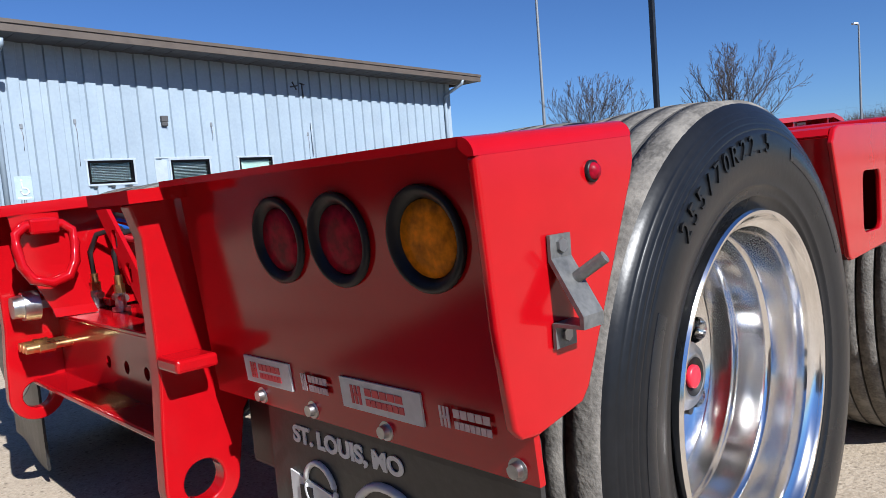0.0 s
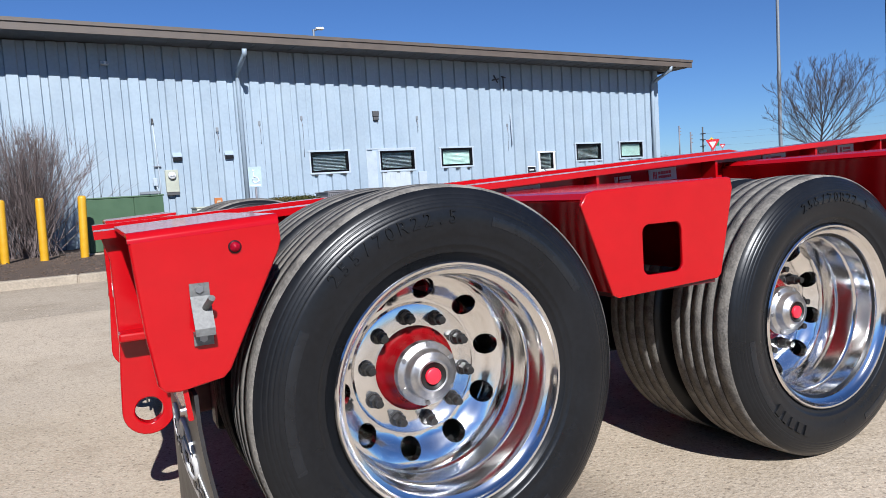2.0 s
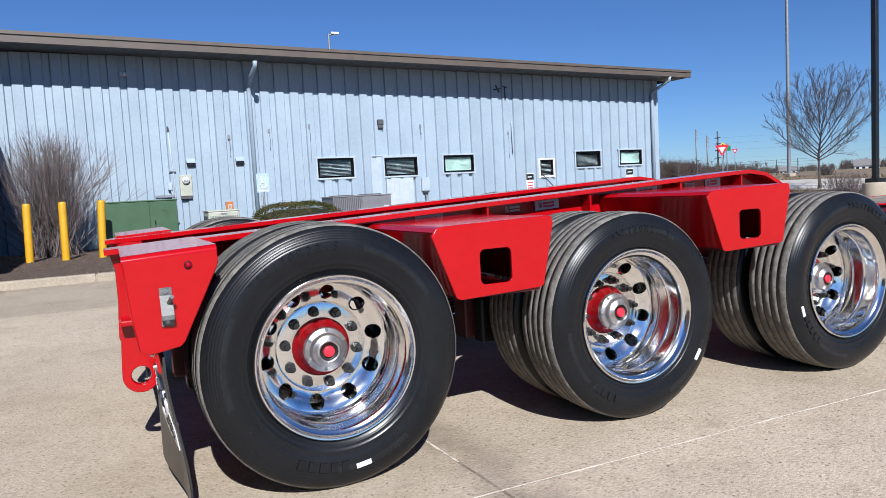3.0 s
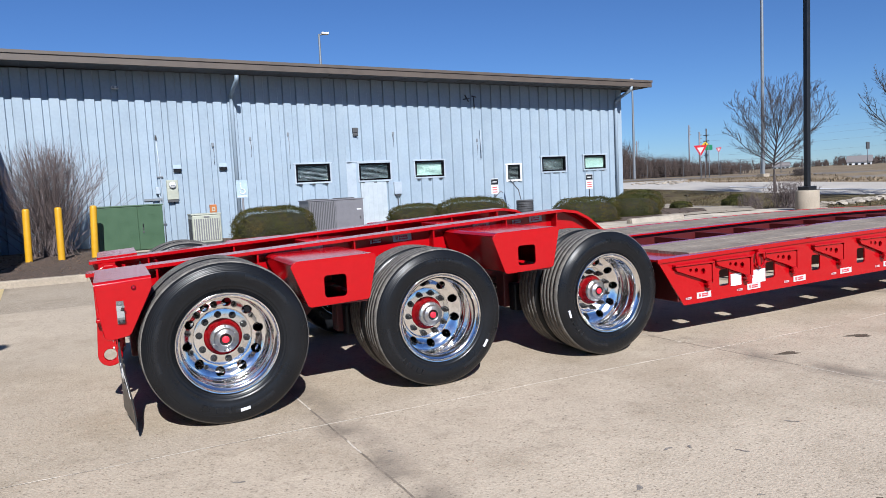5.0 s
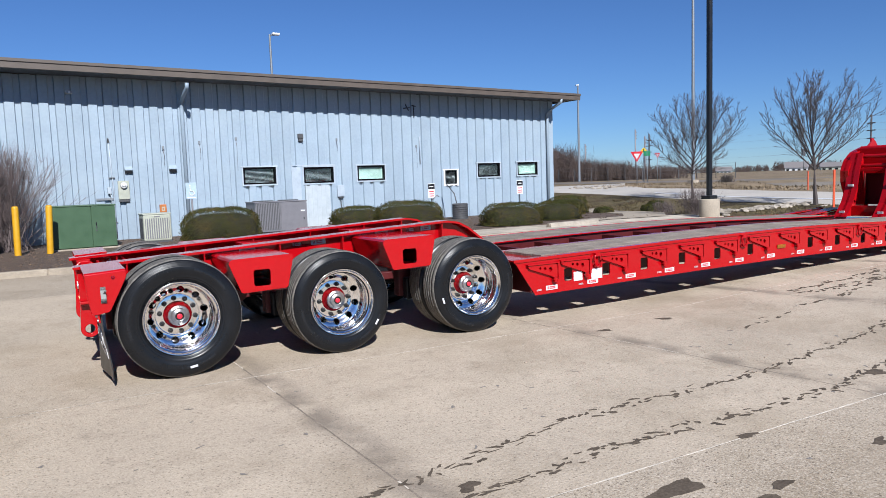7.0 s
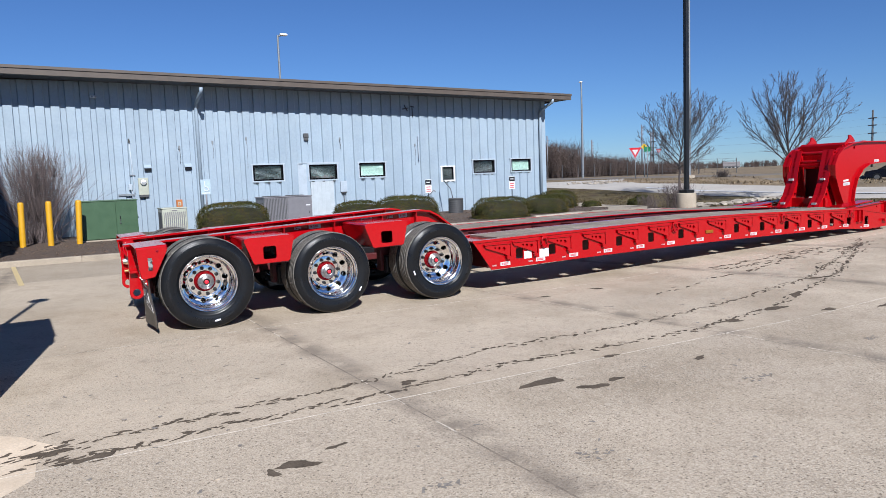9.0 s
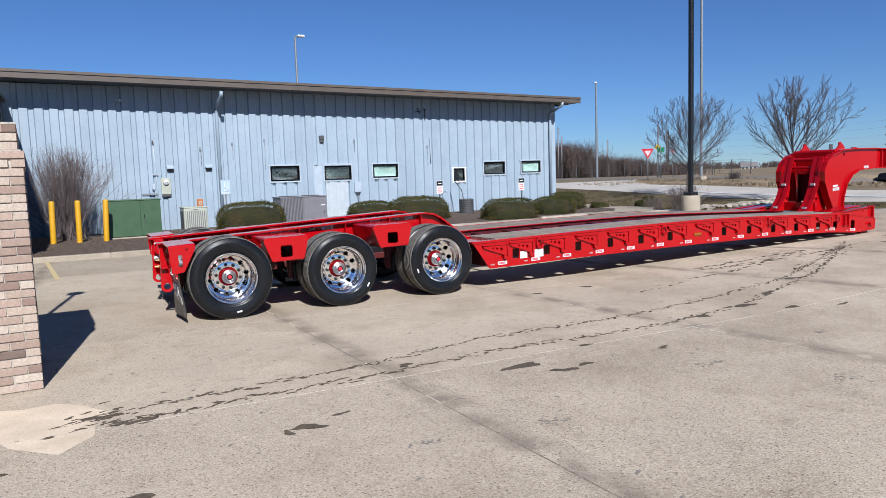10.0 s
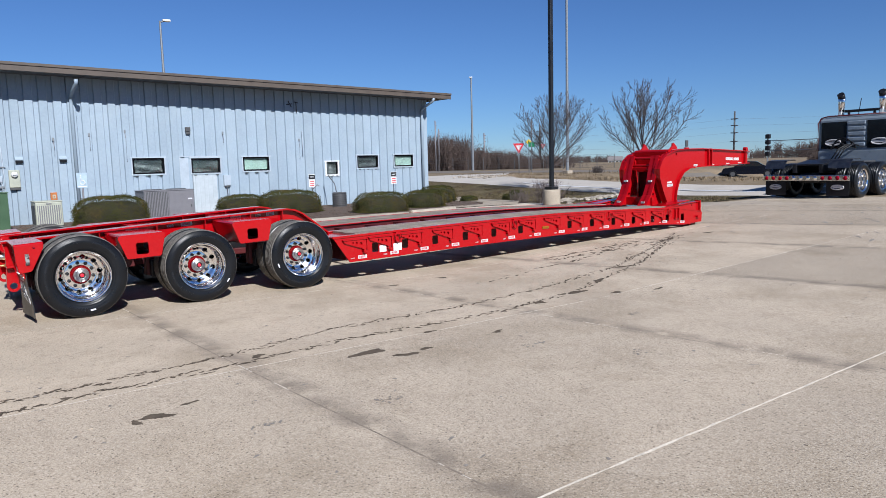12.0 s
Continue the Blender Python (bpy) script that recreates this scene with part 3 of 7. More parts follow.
# painted lines and pale joints
bm = bmesh.new()
ribbon(bm, [(-1.92, 4.3), (-2.20, 7.8)], [(-1.84, 4.3), (-2.12, 7.8)], 0.004, 1)
single("parking_line", bm, LINE_YELLOW, "worn yellow parking line on the concrete", "road marking", kind="structure")

# ---- the metal building ----
BASE, TURN = (17.75, 16.58, 0.0), 3.15
WALL_H = 4.78
building = thing("metal_building", BASE, "long blue-white metal building with a brown eave", "building", turn=TURN)
BM_ = WM[building]
LEFT = -24.0
OPENINGS = [(-13.05, -11.97, 1.59, 2.14), (-11.01, -9.93, 1.57, 2.11), (-9.03, -7.95, 1.60, 2.13), (-5.39, -4.86, 1.37, 1.89), (-3.88, -2.80, 1.60, 2.13), (-1.92, -0.87, 1.62, 2.14)]


def wall_columns():
    """Box-ribbed metal panels, each a piece of its own: a wide proud pan with sloped sides and a narrow groove; the windows go through them."""
    pitch, proud = 0.408, 0.050
    section = [(0.0, 0.0), (0.020, proud), (0.246, proud), (0.270, 0.0), (0.405, 0.0)]
    for i in range(59):
        a = -0.246 - pitch * i
        b = min(a + 0.405, -0.002)
        cuts = [o for o in OPENINGS if o[0] < b and o[1] > a]
        xs = sorted({min(a + u, b) for u, _ in section} | {v for o in cuts for v in o[:2] if a < v < b})
        zs = sorted({0.0, WALL_H} | {v for o in cuts for v in o[2:]})

        def depth(x):
            for (u0, d0), (u1, d1) in zip(section, section[1:]):
                if x - a <= u1 + 1e-6:
                    return -(d0 + (d1 - d0) * (x - a - u0) / (u1 - u0))
            return 0.0

        bm = bmesh.new()
        grid = {(x, z): bm.verts.new((x, depth(x), z)) for x in xs for z in zs}
        for x0, x1 in zip(xs, xs[1:]):
            for z0, z1 in zip(zs, zs[1:]):
                if not any(o[0] < (x0 + x1) / 2 < o[1] and o[2] < (z0 + z1) / 2 < o[3] for o in cuts):
                    bm.faces.new((grid[x0, z0], grid[x1, z0], grid[x1, z1], grid[x0, z1]))
        r = bmesh.ops.extrude_face_region(bm, geom=list(bm.faces))
        for v in (g for g in r["geom"] if isinstance(g, bmesh.types.BMVert)):
            v.co.y += 0.03
        bmesh.ops.recalc_face_normals(bm, faces=bm.faces)
        part("wall_panel", bm, SIDING, building, local=True)


def lift_left(bm):
    """The eave rises a little towards the far end of the building."""
    for v in bm.verts:
        v.co.z -= 0.0105 * v.co.x


wall_columns()
bm = bmesh.new()
box(bm, -0.06, 0.0, 0.06, 15, 0, WALL_H)
box(bm, LEFT, 0, 15, 15.1, 0, WALL_H)
box(bm, LEFT - 0.1, LEFT, 0, 15, 0, WALL_H)
part("wall", bm, SIDING, building, local=True)
bm = bmesh.new()
box(bm, LEFT, -0.1, 0.12, 14.9, 0.02, 0.06)
box(bm, LEFT, -0.1, 2.2, 2.25, 0.06, 4)
part("inner_wall", bm, ROOM, building, local=True)
bm = bmesh.new()
x0, x1, out = LEFT - 0.6, 0.62, 0.99
for (ya, za), (yb, zb) in (((-out, 4.80), (7.5, 6.0)), ((7.5, 6.0), (15.6, 4.8))):
    vs = [bm.verts.new(p) for p in ((x0, ya, za), (x1, ya, za), (x1, yb, zb), (x0, yb, zb), (x0, ya, za - 0.05), (x1, ya, za - 0.05), (x1, yb, zb - 0.05), (x0, yb, zb - 0.05))]
    for f in ((0, 1, 2, 3), (7, 6, 5, 4), (0, 4, 5, 1), (1, 5, 6, 2), (2, 6, 7, 3), (3, 7, 4, 0)):
        bm.faces.new([vs[k] for k in f])
lift_left(bm)
part("roof", bm, ROOF, building, local=True)
bm = bmesh.new()
box(bm, LEFT - 0.6, 0.66, -out - 0.03, -out + 0.03, 4.58, 4.82, 0.008)
box(bm, LEFT - 0.6, 0.67, -out - 0.06, -out - 0.028, 4.755, 4.835)
box(bm, 0.60, 0.66, -out + 0.03, 2.0, 4.6, 4.83)
lift_left(bm)
part("fascia", bm, FASCIA, building, "brown painted eave fascia and gutter", local=True)
bm = bmesh.new()
box(bm, LEFT - 0.6, 0.6, -out + 0.032, 0.0, 4.60, 4.62)
for i in range(50):
    box(bm, LEFT + 0.5 * i, LEFT + 0.5 * i + 0.02, -out + 0.034, -0.002, 4.592, 4.599)
lift_left(bm)
part("soffit", bm, SOFFIT, building, local=True)
for x in (-14.82, -0.33):
    bm = bmesh.new()
    tube(bm, [(x, -out + 0.02, 4.6), (x, -out + 0.04, 4.48), (x, -0.30, 4.24), (x, -0.10, 4.14), (x, -0.095, 3.9), (x, -0.095, 0.2)], 0.06, 8)
    part("downspout", bm, SIDING, building, local=True)


def window(o, blind, slats, white=False):
    """A window in the wall: black frame, pale surround, pane, blind of single slats."""
    a, b, c, d = o
    bm = bmesh.new()
    e = 0.075 if white else 0.045
    for q in ((a - e - 0.025, b + e + 0.025, d, d + 0.045), (a - e, b + e, c - e, c), (a - e, a, c, d), (b, b + e, c, d)):
        box(bm, q[0], q[1], -0.064, 0.0, q[2], q[3], 0.004)
    surround = part("window", bm, WHITE if white else TRIM, building, "dark-framed window with a pale surround and closed blind", local=True)
    bm = bmesh.new()
    t = 0.025 if white else 0.058
    for q in ((a, b, d - t, d), (a, b, c, c + t), (a, a + t, c + t, d - t), (b - t, b, c + t, d - t)):
        box(bm, q[0] + 0.001, q[1] - 0.001, -0.054, 0.06, q[2] + 0.001, q[3] - 0.001)
    part("frame", bm, DARK_FRAME, surround, local=True)
    for k in range(3):
        xm = a + (b - a) * (0.12 + 0.38 * k)
        part("weep_clip", boxed(xm - 0.05, xm + 0.05, -0.066, -0.045, c - 0.085, c - 0.055), GREY_DARK, surround, local=True)
    pane = part("pane", boxed(a + t, b - t, -0.004, 0.0, c + t, d - t), GLASS, surround, local=True)
    pane.visible_shadow = False
    n = 11
    for k in range(n):
        z = c + t + (d - c - 2 * t) * (k + 0.5) / n
        bm = bmesh.new()
        h = (d - c - 2 * t) / n
        vs = [bm.verts.new(p) for p in ((a + t, 0.028, z - h * 0.5), (b - t, 0.028, z - h * 0.5), (b - t, 0.046, z + h * slats), (a + t, 0.046, z + h * slats))]
        bm.faces.new(vs)
        part("slat", bm, blind, surround, local=True)


for i, o in enumerate(OPENINGS):
    pale = i in (2, 5)
    window(o, BLIND_PALE if pale else BLIND, 0.5 if pale else -0.24, i == 3)

# door beside the second window
bm = bmesh.new()
box(bm, -11.42, -11.12, -0.056, 0.0, 0.05, 2.12)
box(bm, -11.44, -11.40, -0.064, 0.0, 0.05, 2.16)
box(bm, -11.44, -9.86, -0.064, 0.0, 2.158, 2.19)
part("door_trim", bm, TRIM, building, local=True)
bm = bmesh.new()
box(bm, -10.98, -10.10, -0.062, -0.002, 0.05, 1.50, 0.004)
for k in range(5):
    box(bm, -10.9 + 0.16 * k, -10.86 + 0.16 * k, -0.070, -0.061, 0.1, 1.46)
part("door", bm, PALE_DOOR, building, "pale metal service door under a window", local=True)


# ---- the wing that stands off to one side ----
bm = bmesh.new()
box(bm, -13, -3.25, 4.6, 15.35, 0, 4.2)
for k in range(20):
    box(bm, -3.25, -3.215, 4.7 + 0.5 * k, 4.75 + 0.5 * k, 0, 4.2)
    box(bm, -13 + 0.45 * k, -12.95 + 0.45 * k, 4.565, 4.6, 0, 4.2)
wing = single("side_wing", bm, WING, "dark blue-grey metal side wing of the building", "building")
WM[wing] = Matrix()
part("roof", boxed(-13.1, -3.15, 4.5, 15.35, 4.2, 4.3), FASCIA, wing)

# unseen dark walls, added so that the glossy lamp panel reflects something dark
single("reflection_wall_near", boxed(-4.75, -4.50, -1.4, 4.55, -0.02, 2.2), PLAIN_WALL, "unseen dark low wall, added to darken the lamp panel's reflections", "wall", kind="structure")
single("reflection_wall_west", boxed(-13.4, -13.0, -19, 4.59, -0.02, 4.4), PLAIN_WALL, "unseen dark wall, added to close the yard and darken reflections", "wall", kind="structure")

# ---- the red lowboy trailer ----
trailer = thing("lowboy_trailer", (0, 0, 0), "glossy red detachable gooseneck lowboy trailer with three axles", "trailer")
RISE = 0.0525


def rail_z(x):
    return 0.917 + RISE * x


TOP = [(-0.69, rail_z(-0.69)), (-0.62, rail_z(-0.62)), (0.5, rail_z(0.5)), (1.6, rail_z(1.6)), (2.70, rail_z(2.70)), (2.86, 1.066), (3.0, 1.045), (3.12, 0.985), (3.52, 0.68), (3.6, 0.60)]
LOW = [(-0.40, 0.58), (2.45, 0.74), (2.75, 0.70), (3.05, 0.50), (3.45, 0.32)]
for s in (-1, 1):
    y = 0.49 * s
    web = [(-0.62, rail_z(-0.62) - 0.02)] + [(x, z - 0.02) for x, z in TOP[1:]] + [(3.6, 0.32)] + LOW[::-1]
    rail = part("frame_rail", plated(web, [], y - 0.008, 0.016), RED, trailer)
    part("top_flange", strip(bmesh.new(), TOP, y - 0.095, y + 0.095, 0.022), RED, rail)
    part("bottom_flange", strip(bmesh.new(), [(x, z + 0.02) for x, z in LOW], y - 0.09, y + 0.09, 0.02), RED, rail)
    for x in (-0.28, 0.36, 1.05, 1.68, 2.32, 2.80):
        a, b = (y + 0.008, y + 0.085) if s > 0 else (y - 0.085, y - 0.008)
        part("stiffener", boxed(x - 0.006, x + 0.006, a, b, rail_z(x) - 0.31, rail_z(x) - 0.023), RED, rail)
        a, b = (y - 0.085, y - 0.008) if s > 0 else (y + 0.008, y + 0.085)
        part("stiffener", boxed(x - 0.006, x + 0.006, a, b, rail_z(x) - 0.31, rail_z(x) - 0.023), RED, rail)


PRINT = [(-0.36, -0.33, -0.30, 0.30), (-0.31, -0.28, -0.30, 0.30), (-0.26, -0.23, -0.30, 0.30), (-0.33, -0.26, -0.04, 0.04)] + [(-0.17 + 0.095 * k, -0.09 + 0.095 * k, 0.04, 0.28) for k in range(5)] + [(-0.17 + 0.068 * k, -0.112 + 0.068 * k, -0.28, -0.06) for k in range(7)]


def decal(parent, x, z, y, w, h, slope=0.0, marks=True, pale=STICKER, ink=STICKER_RED, face=-1):
    """A small sticker on an upright face, with plain marks for its print."""
    m = Matrix.Translation((x, y, z)) @ Matrix.Rotation(-math.atan(slope), 4, "Y")
    bm = bmesh.new()
    box(bm, -w / 2, w / 2, 0, face * 0.003, -h / 2, h / 2)
    bm.transform(m)
    if pale is STICKER_RED:
        bm.free()
        ob, ink = parent, STICKER_PINK
    else:
        ob = part("sticker", bm, pale, parent)
    if marks:
        bm = bmesh.new()
        for u0, u1, v0, v1 in PRINT:
            box(bm, u0 * w, u1 * w, face * 0.003, face * 0.004, v0 * h, v1 * h)
        bm.transform(m)
        part("print" if ob is not parent else "sticker", bm, ink, ob, kind="stuff")
    return ob


for x, w, ink, pale in ((0.55, 0.13, STICKER_GREY, STICKER_RED), (0.76, 0.15, STICKER_RED, STICKER), (1.24, 0.13, STICKER_GREY, STICKER_RED), (1.45, 0.15, STICKER_RED, STICKER), (1.93, 0.13, STICKER_GREY, STICKER_RED),
                        (2.13, 0.15, STICKER_RED, STICKER), (2.46, 0.12, STICKER_GREY, STICKER_RED), (2.64, 0.12, STICKER_RED, STICKER)):
    decal(trailer, x, rail_z(x) - 0.055, -0.4995, w, 0.05, RISE, True, pale, ink)

for x in (-0.30, 0.45, 0.95, 1.75, 2.25, 2.75):
    z = rail_z(x)
    part("cross_member", boxed(x - 0.05, x + 0.05, -0.475, 0.475, z - 0.22, z - 0.09, 0.006), RED, trailer)
for x0, x1 in ((0.85, 1.25), (2.0, 2.35)):
    bm = bmesh.new()
    box(bm, x0, x1, 0.05, 0.39, rail_z(x0) - 0.06, rail_z(x0) - 0.03, 0.006)
    part("cover_plate", bm, RED, trailer)


def fender(x, top, s):
    """Box over the gap between two wheels: sloped sides, rounded upper edge, a cut-out in the outer plate."""
    y = 1.295 * s
    z = top
    out = [(x - 0.27, z - 0.035), (x - 0.25, z - 0.008), (x - 0.225, z), (x + 0.245, z + 0.012), (x + 0.262, z + 0.008), (x + 0.268, z - 0.02), (x + 0.215, z - 0.262), (x + 0.20, z - 0.272), (x - 0.16, z - 0.285), (x - 0.178, z - 0.275)]
    hole = round_poly(x - 0.07, x + 0.068, z - 0.235, z - 0.10, 0.022)
    f = rounded(part("fender", plated(out, [hole], y if s < 0 else y - 0.012, 0.012), RED, trailer, "red steel fender box with a rounded cut-out"), 0.004)
    inner = 0.50 * s
    ya, yb = (y + 0.012, inner) if s < 0 else (inner, y - 0.012)
    bm = bmesh.new()
    strip(bm, [(x - 0.262, z - 0.02), (x - 0.245, z - 0.006), (x - 0.225, z - 0.001), (x + 0.245, z + 0.011), (x + 0.266, z - 0.01)], ya, yb, 0.01)
    part("top_plate", bm, RED, f)
    part("side_plate", strip(bmesh.new(), [(x - 0.262, z - 0.025), (x - 0.176, z - 0.27)][::-1], ya, yb, 0.01), RED, f)
    part("side_plate", strip(bmesh.new(), [(x + 0.262, z - 0.015), (x + 0.210, z - 0.255)], ya, yb, 0.01), RED, f)
    # floor added to keep light out, so the cut-out looks dark
    part("bottom_plate", boxed(x - 0.165, x + 0.20, min(ya, yb), max(ya, yb), z - 0.284, z - 0.272), RED_SHADED, f)


for s in (-1, 1):
    fender(0.68, 0.908, s)
    fender(2.05, 0.975, s)

# tyres and wheels, built once
R = 0.4643


def tyre_mesh():
    bm = bmesh.new()
    w = 0.127
    prof = [(0.262, 0.036), (0.276, 0.024), (0.288, 0.018), (0.300, 0.012), (0.306, 0.008), (0.308, 0.0055), (0.311, 0.0060), (0.322, 0.0015), (0.324, -0.0008), (0.327, -0.0002), (0.345, -0.0060), (0.362, -0.0095), (0.378, -0.0110), (0.392, -0.0108), (0.402, -0.0090)]
    sag = lambda r: -0.0090 + 0.0235 * ((r - 0.402) / 0.048) ** 1.6
    for k in range(4):
        r = 0.408 + 0.0095 * k
        prof += [(r, sag(r)), (r + 0.0010, sag(r) + 0.0012), (r + 0.0020, sag(r + 0.002))]
        prof += [(r + q, sag(r + q)) for q in (0.0045, 0.0070)]
    prof += [(0.450, 0.0145), (0.453, 0.019)]
    mats = [0] * (len(prof) - 1)
    edges = [0.024, 0.063, 0.068, 0.106, 0.111, 0.149, 0.154, 0.192, 0.197, 0.236]
    crown = lambda d: R - 0.006 * ((d - 0.13) / 0.11) ** 2
    for i in range(0, len(edges), 2):
        a, b = edges[i], edges[i + 1]
        if i:
            prof += [(crown(a) - 0.012, a - 0.001)]
            mats += [2]
        prof += [(crown(a), a), (crown((a + b) / 2), (a + b) / 2), (crown(b), b)]
        mats += [2 if i else 1, 1, 1]
        if i < len(edges) - 2:
            prof += [(crown(b) - 0.012, b + 0.001)]
            mats += [2]
    for r, d in ((0.453, 0.241), (0.440, 0.250), (0.400, 0.262), (0.340, 0.26), (0.288, 0.24)):
        prof.append((r, d))
        mats.append(0)
    lathe(bm, prof, 96, mats)
    for e in bm.edges:
        e.smooth = len(e.link_faces) < 2 or e.calc_face_angle() < 0.35
    return finish("tyre", bm, [RUBBER, TREAD, TREAD_DARK])


def letters_mesh(name, words, middle, radius):
    """Raised size letters or plain marks round the sidewall."""
    bm = bmesh.new()
    for i, ch in enumerate(words):
        if middle < 0:
            t = bmesh.new()
            box(t, -0.012, 0.012, -0.004, 0.002, -0.016, 0.016)
            me = bpy.data.meshes.new("t")
            t.to_mesh(me)
            t.free()
        else:
            me = text_mesh(ch, 0.042, 0.0015)
            me.transform(Matrix.Rotation(radians(90), 4, "X"))
        a = radians(middle - (i - len(words) / 2) * (4.6 if middle > 0 else 6))
        me.transform(Matrix.Translation((radius * math.cos(a), -0.0122, radius * math.sin(a))) @ Matrix.Rotation(radians(90) - a, 4, "Y"))
        bm.from_mesh(me)
        bpy.data.meshes.remove(me)
    return finish(name, bm, [RUBBER])


def band_mesh():
    """A smoother raised band on part of the sidewall."""
    bm = bmesh.new()
    prof = [(0.372, -0.004), (0.374, -0.0114), (0.377, -0.0122), (0.393, -0.0120), (0.396, -0.0110), (0.398, -0.004)]
    rows = [[bm.verts.new((r * math.cos(radians(2.5 * k)), d, r * math.sin(radians(2.5 * k)))) for k in range(19)] for r, d in prof]
    for u, v in zip(rows, rows[1:]):
        for k in range(18):
            bm.faces.new((u[k], v[k], v[k + 1], u[k + 1])).smooth = True
    for e in (0, 18):
        bm.faces.new([r[e] for r in rows])
    bmesh.ops.recalc_face_normals(bm, faces=bm.faces)
    return finish("sidewall_band", bm, [RUBBER_BAND])


def rim_mesh():
    """Polished dished wheel with ten hand holes."""
    bm = bmesh.new()
    lathe(bm, [(0.292, 0.030), (0.302, 0.010), (0.3035, 0.004), (0.300, 0.000), (0.295, 0.001), (0.291, 0.006), (0.288, 0.014), (0.280, 0.020), (0.273, 0.024), (0.2705, 0.034), (0.2695, 0.05), (0.2675, 0.088), (0.2655, 0.094), (0.2615, 0.098), (0.2605, 0.104), (0.2600, 0.150), (0.2585, 0.156), (0.2560, 0.160), (0.2553, 0.166), (0.2545, 0.19), (0.254, 0.208)], 96)
    n, r0, r1, rc, hr = 10, 0.178, 0.254, 0.2165, 0.0295
    depth = lambda r: 0.208 + 0.034 * smooth_step((0.254 - r) / 0.07)
    corner = [math.atan2(r * math.sin(a), r * math.cos(a) - rc) % (2 * math.pi) for r in (r0, r1) for a in (-math.pi / n, math.pi / n)]
    turns = sorted(corner + [2 * math.pi * j / 40 for j in range(40) if min(abs((2 * math.pi * j / 40 - c + math.pi) % (2 * math.pi) - math.pi) for c in corner) > 0.05])
    m = len(turns)
    for k in range(n):
        a0 = 2 * math.pi * k / n
        rings = [[], [], [], []]
        for j in range(m):
            t = turns[j]
            # from the hole's centre outward to the border of its sector
            dx, dz = math.cos(t), math.sin(t)
            lo, hi = hr, 0.2
            for _ in range(30):
                mid = (lo + hi) / 2
                px, pz = rc + dx * mid, dz * mid
                r, a = math.hypot(px, pz), math.atan2(pz, px)
                if r0 - 1e-9 <= r <= r1 + 1e-9 and abs(a) <= math.pi / n + 1e-9:
                    lo = mid
                else:
                    hi = mid
            for ring, q, inset in ((rings[0], lo, 0), (rings[1], (lo + hr) / 2, 0), (rings[2], hr, 0), (rings[3], hr - 0.002, 0.022)):
                px, pz = rc + dx * q, dz * q
                r, a = math.hypot(px, pz), math.atan2(pz, px) + a0
                ring.append(bm.verts.new((r * math.cos(a), depth(r) + inset, r * math.sin(a))))
        for u, v in zip(rings, rings[1:]):
            for j in range(m):
                f = bm.faces.new((u[j], v[j], v[(j + 1) % m], u[(j + 1) % m]))
                f.smooth = True
    lathe(bm, [(0.1785, 0.2415), (0.174, 0.235), (0.169, 0.2335), (0.115, 0.2335), (0.112, 0.237), (0.112, 0.265)], 72)
    lathe(bm, [(0.30, 0.034), (0.275, 0.06), (0.272, 0.24), (0.30, 0.25)], 48, [0, 0, 0])
    bmesh.ops.remove_doubles(bm, verts=bm.verts, dist=0.0006)
    bmesh.ops.recalc_face_normals(bm, faces=bm.faces)
    for e in bm.edges:
        e.smooth = len(e.link_faces) == 2 and e.calc_face_angle() < 0.6
    return finish("wheel", bm, [POLISHED])


def hub_mesh():
    bm = bmesh.new()
    lathe(bm, [(0.111, 0.28), (0.110, 0.2345), (0.100, 0.232), (0.092, 0.215), (0.086, 0.19), (0.084, 0.176), (0.0, 0.176)], 40)
    return finish("hub", bm, [HUB_PAINT])


def cap_mesh():
    bm = bmesh.new()
    lathe(bm, [(0.085, 0.182), (0.085, 0.163), (0.083, 0.160), (0.068, 0.160), (0.064, 0.154), (0.063, 0.136), (0.059, 0.131), (0.046, 0.130), (0.044, 0.124), (0.036, 0.124), (0.034, 0.131), (0.0, 0.131)], 40, [0] * 8 + [0, 1, 1])
    return finish("hub_cap", bm, [CAST, NUT])


def cap_bolt_mesh():
    bm = bmesh.new()
    cyl(bm, (0, 0.165, 0), (0, 0.156, 0), 0.007, seg=6)
    return finish("cap_bolt", bm, [STEEL])


def disc_mesh():
    bm = bmesh.new()
    lathe(bm, [(0.0215, 0.130), (0.0215, 0.123), (0.018, 0.121), (0.0, 0.121)], 24)
    return finish("hub_centre", bm, [HUB_RED])


def nut_mesh():
    bm = bmesh.new()
    cyl(bm, (0, 0.233, 0), (0, 0.225, 0), 0.0195, 0.0185, 16)
    cyl(bm, (0, 0.225, 0), (0, 0.203, 0), 0.018, 0.017, 6)
    cyl(bm, (0, 0.203, 0), (0, 0.183, 0), 0.0105, 0.010, 12)
    return finish("lug_nut", bm, [NUT])


def socket_mesh():
    bm = bmesh.new()
    lathe(bm, [(0.0215, 0.2325), (0.0, 0.2325)], 18)
    return finish("nut_seat", bm, [GREY_DARK])


M_TYRE, M_RIM, M_HUB, M_CAP, M_DISC, M_NUT, M_SEAT, M_LETTER, M_MARK, M_CAP_BOLT, M_BAND = tyre_mesh(), rim_mesh(), hub_mesh(), cap_mesh(), disc_mesh(), nut_mesh(), socket_mesh(), letters_mesh("size_lettering", "255/70R22.5", 100, 0.3865), letters_mesh("sidewall_mark", "-----", -115, 0.375), cap_bolt_mesh(), band_mesh()


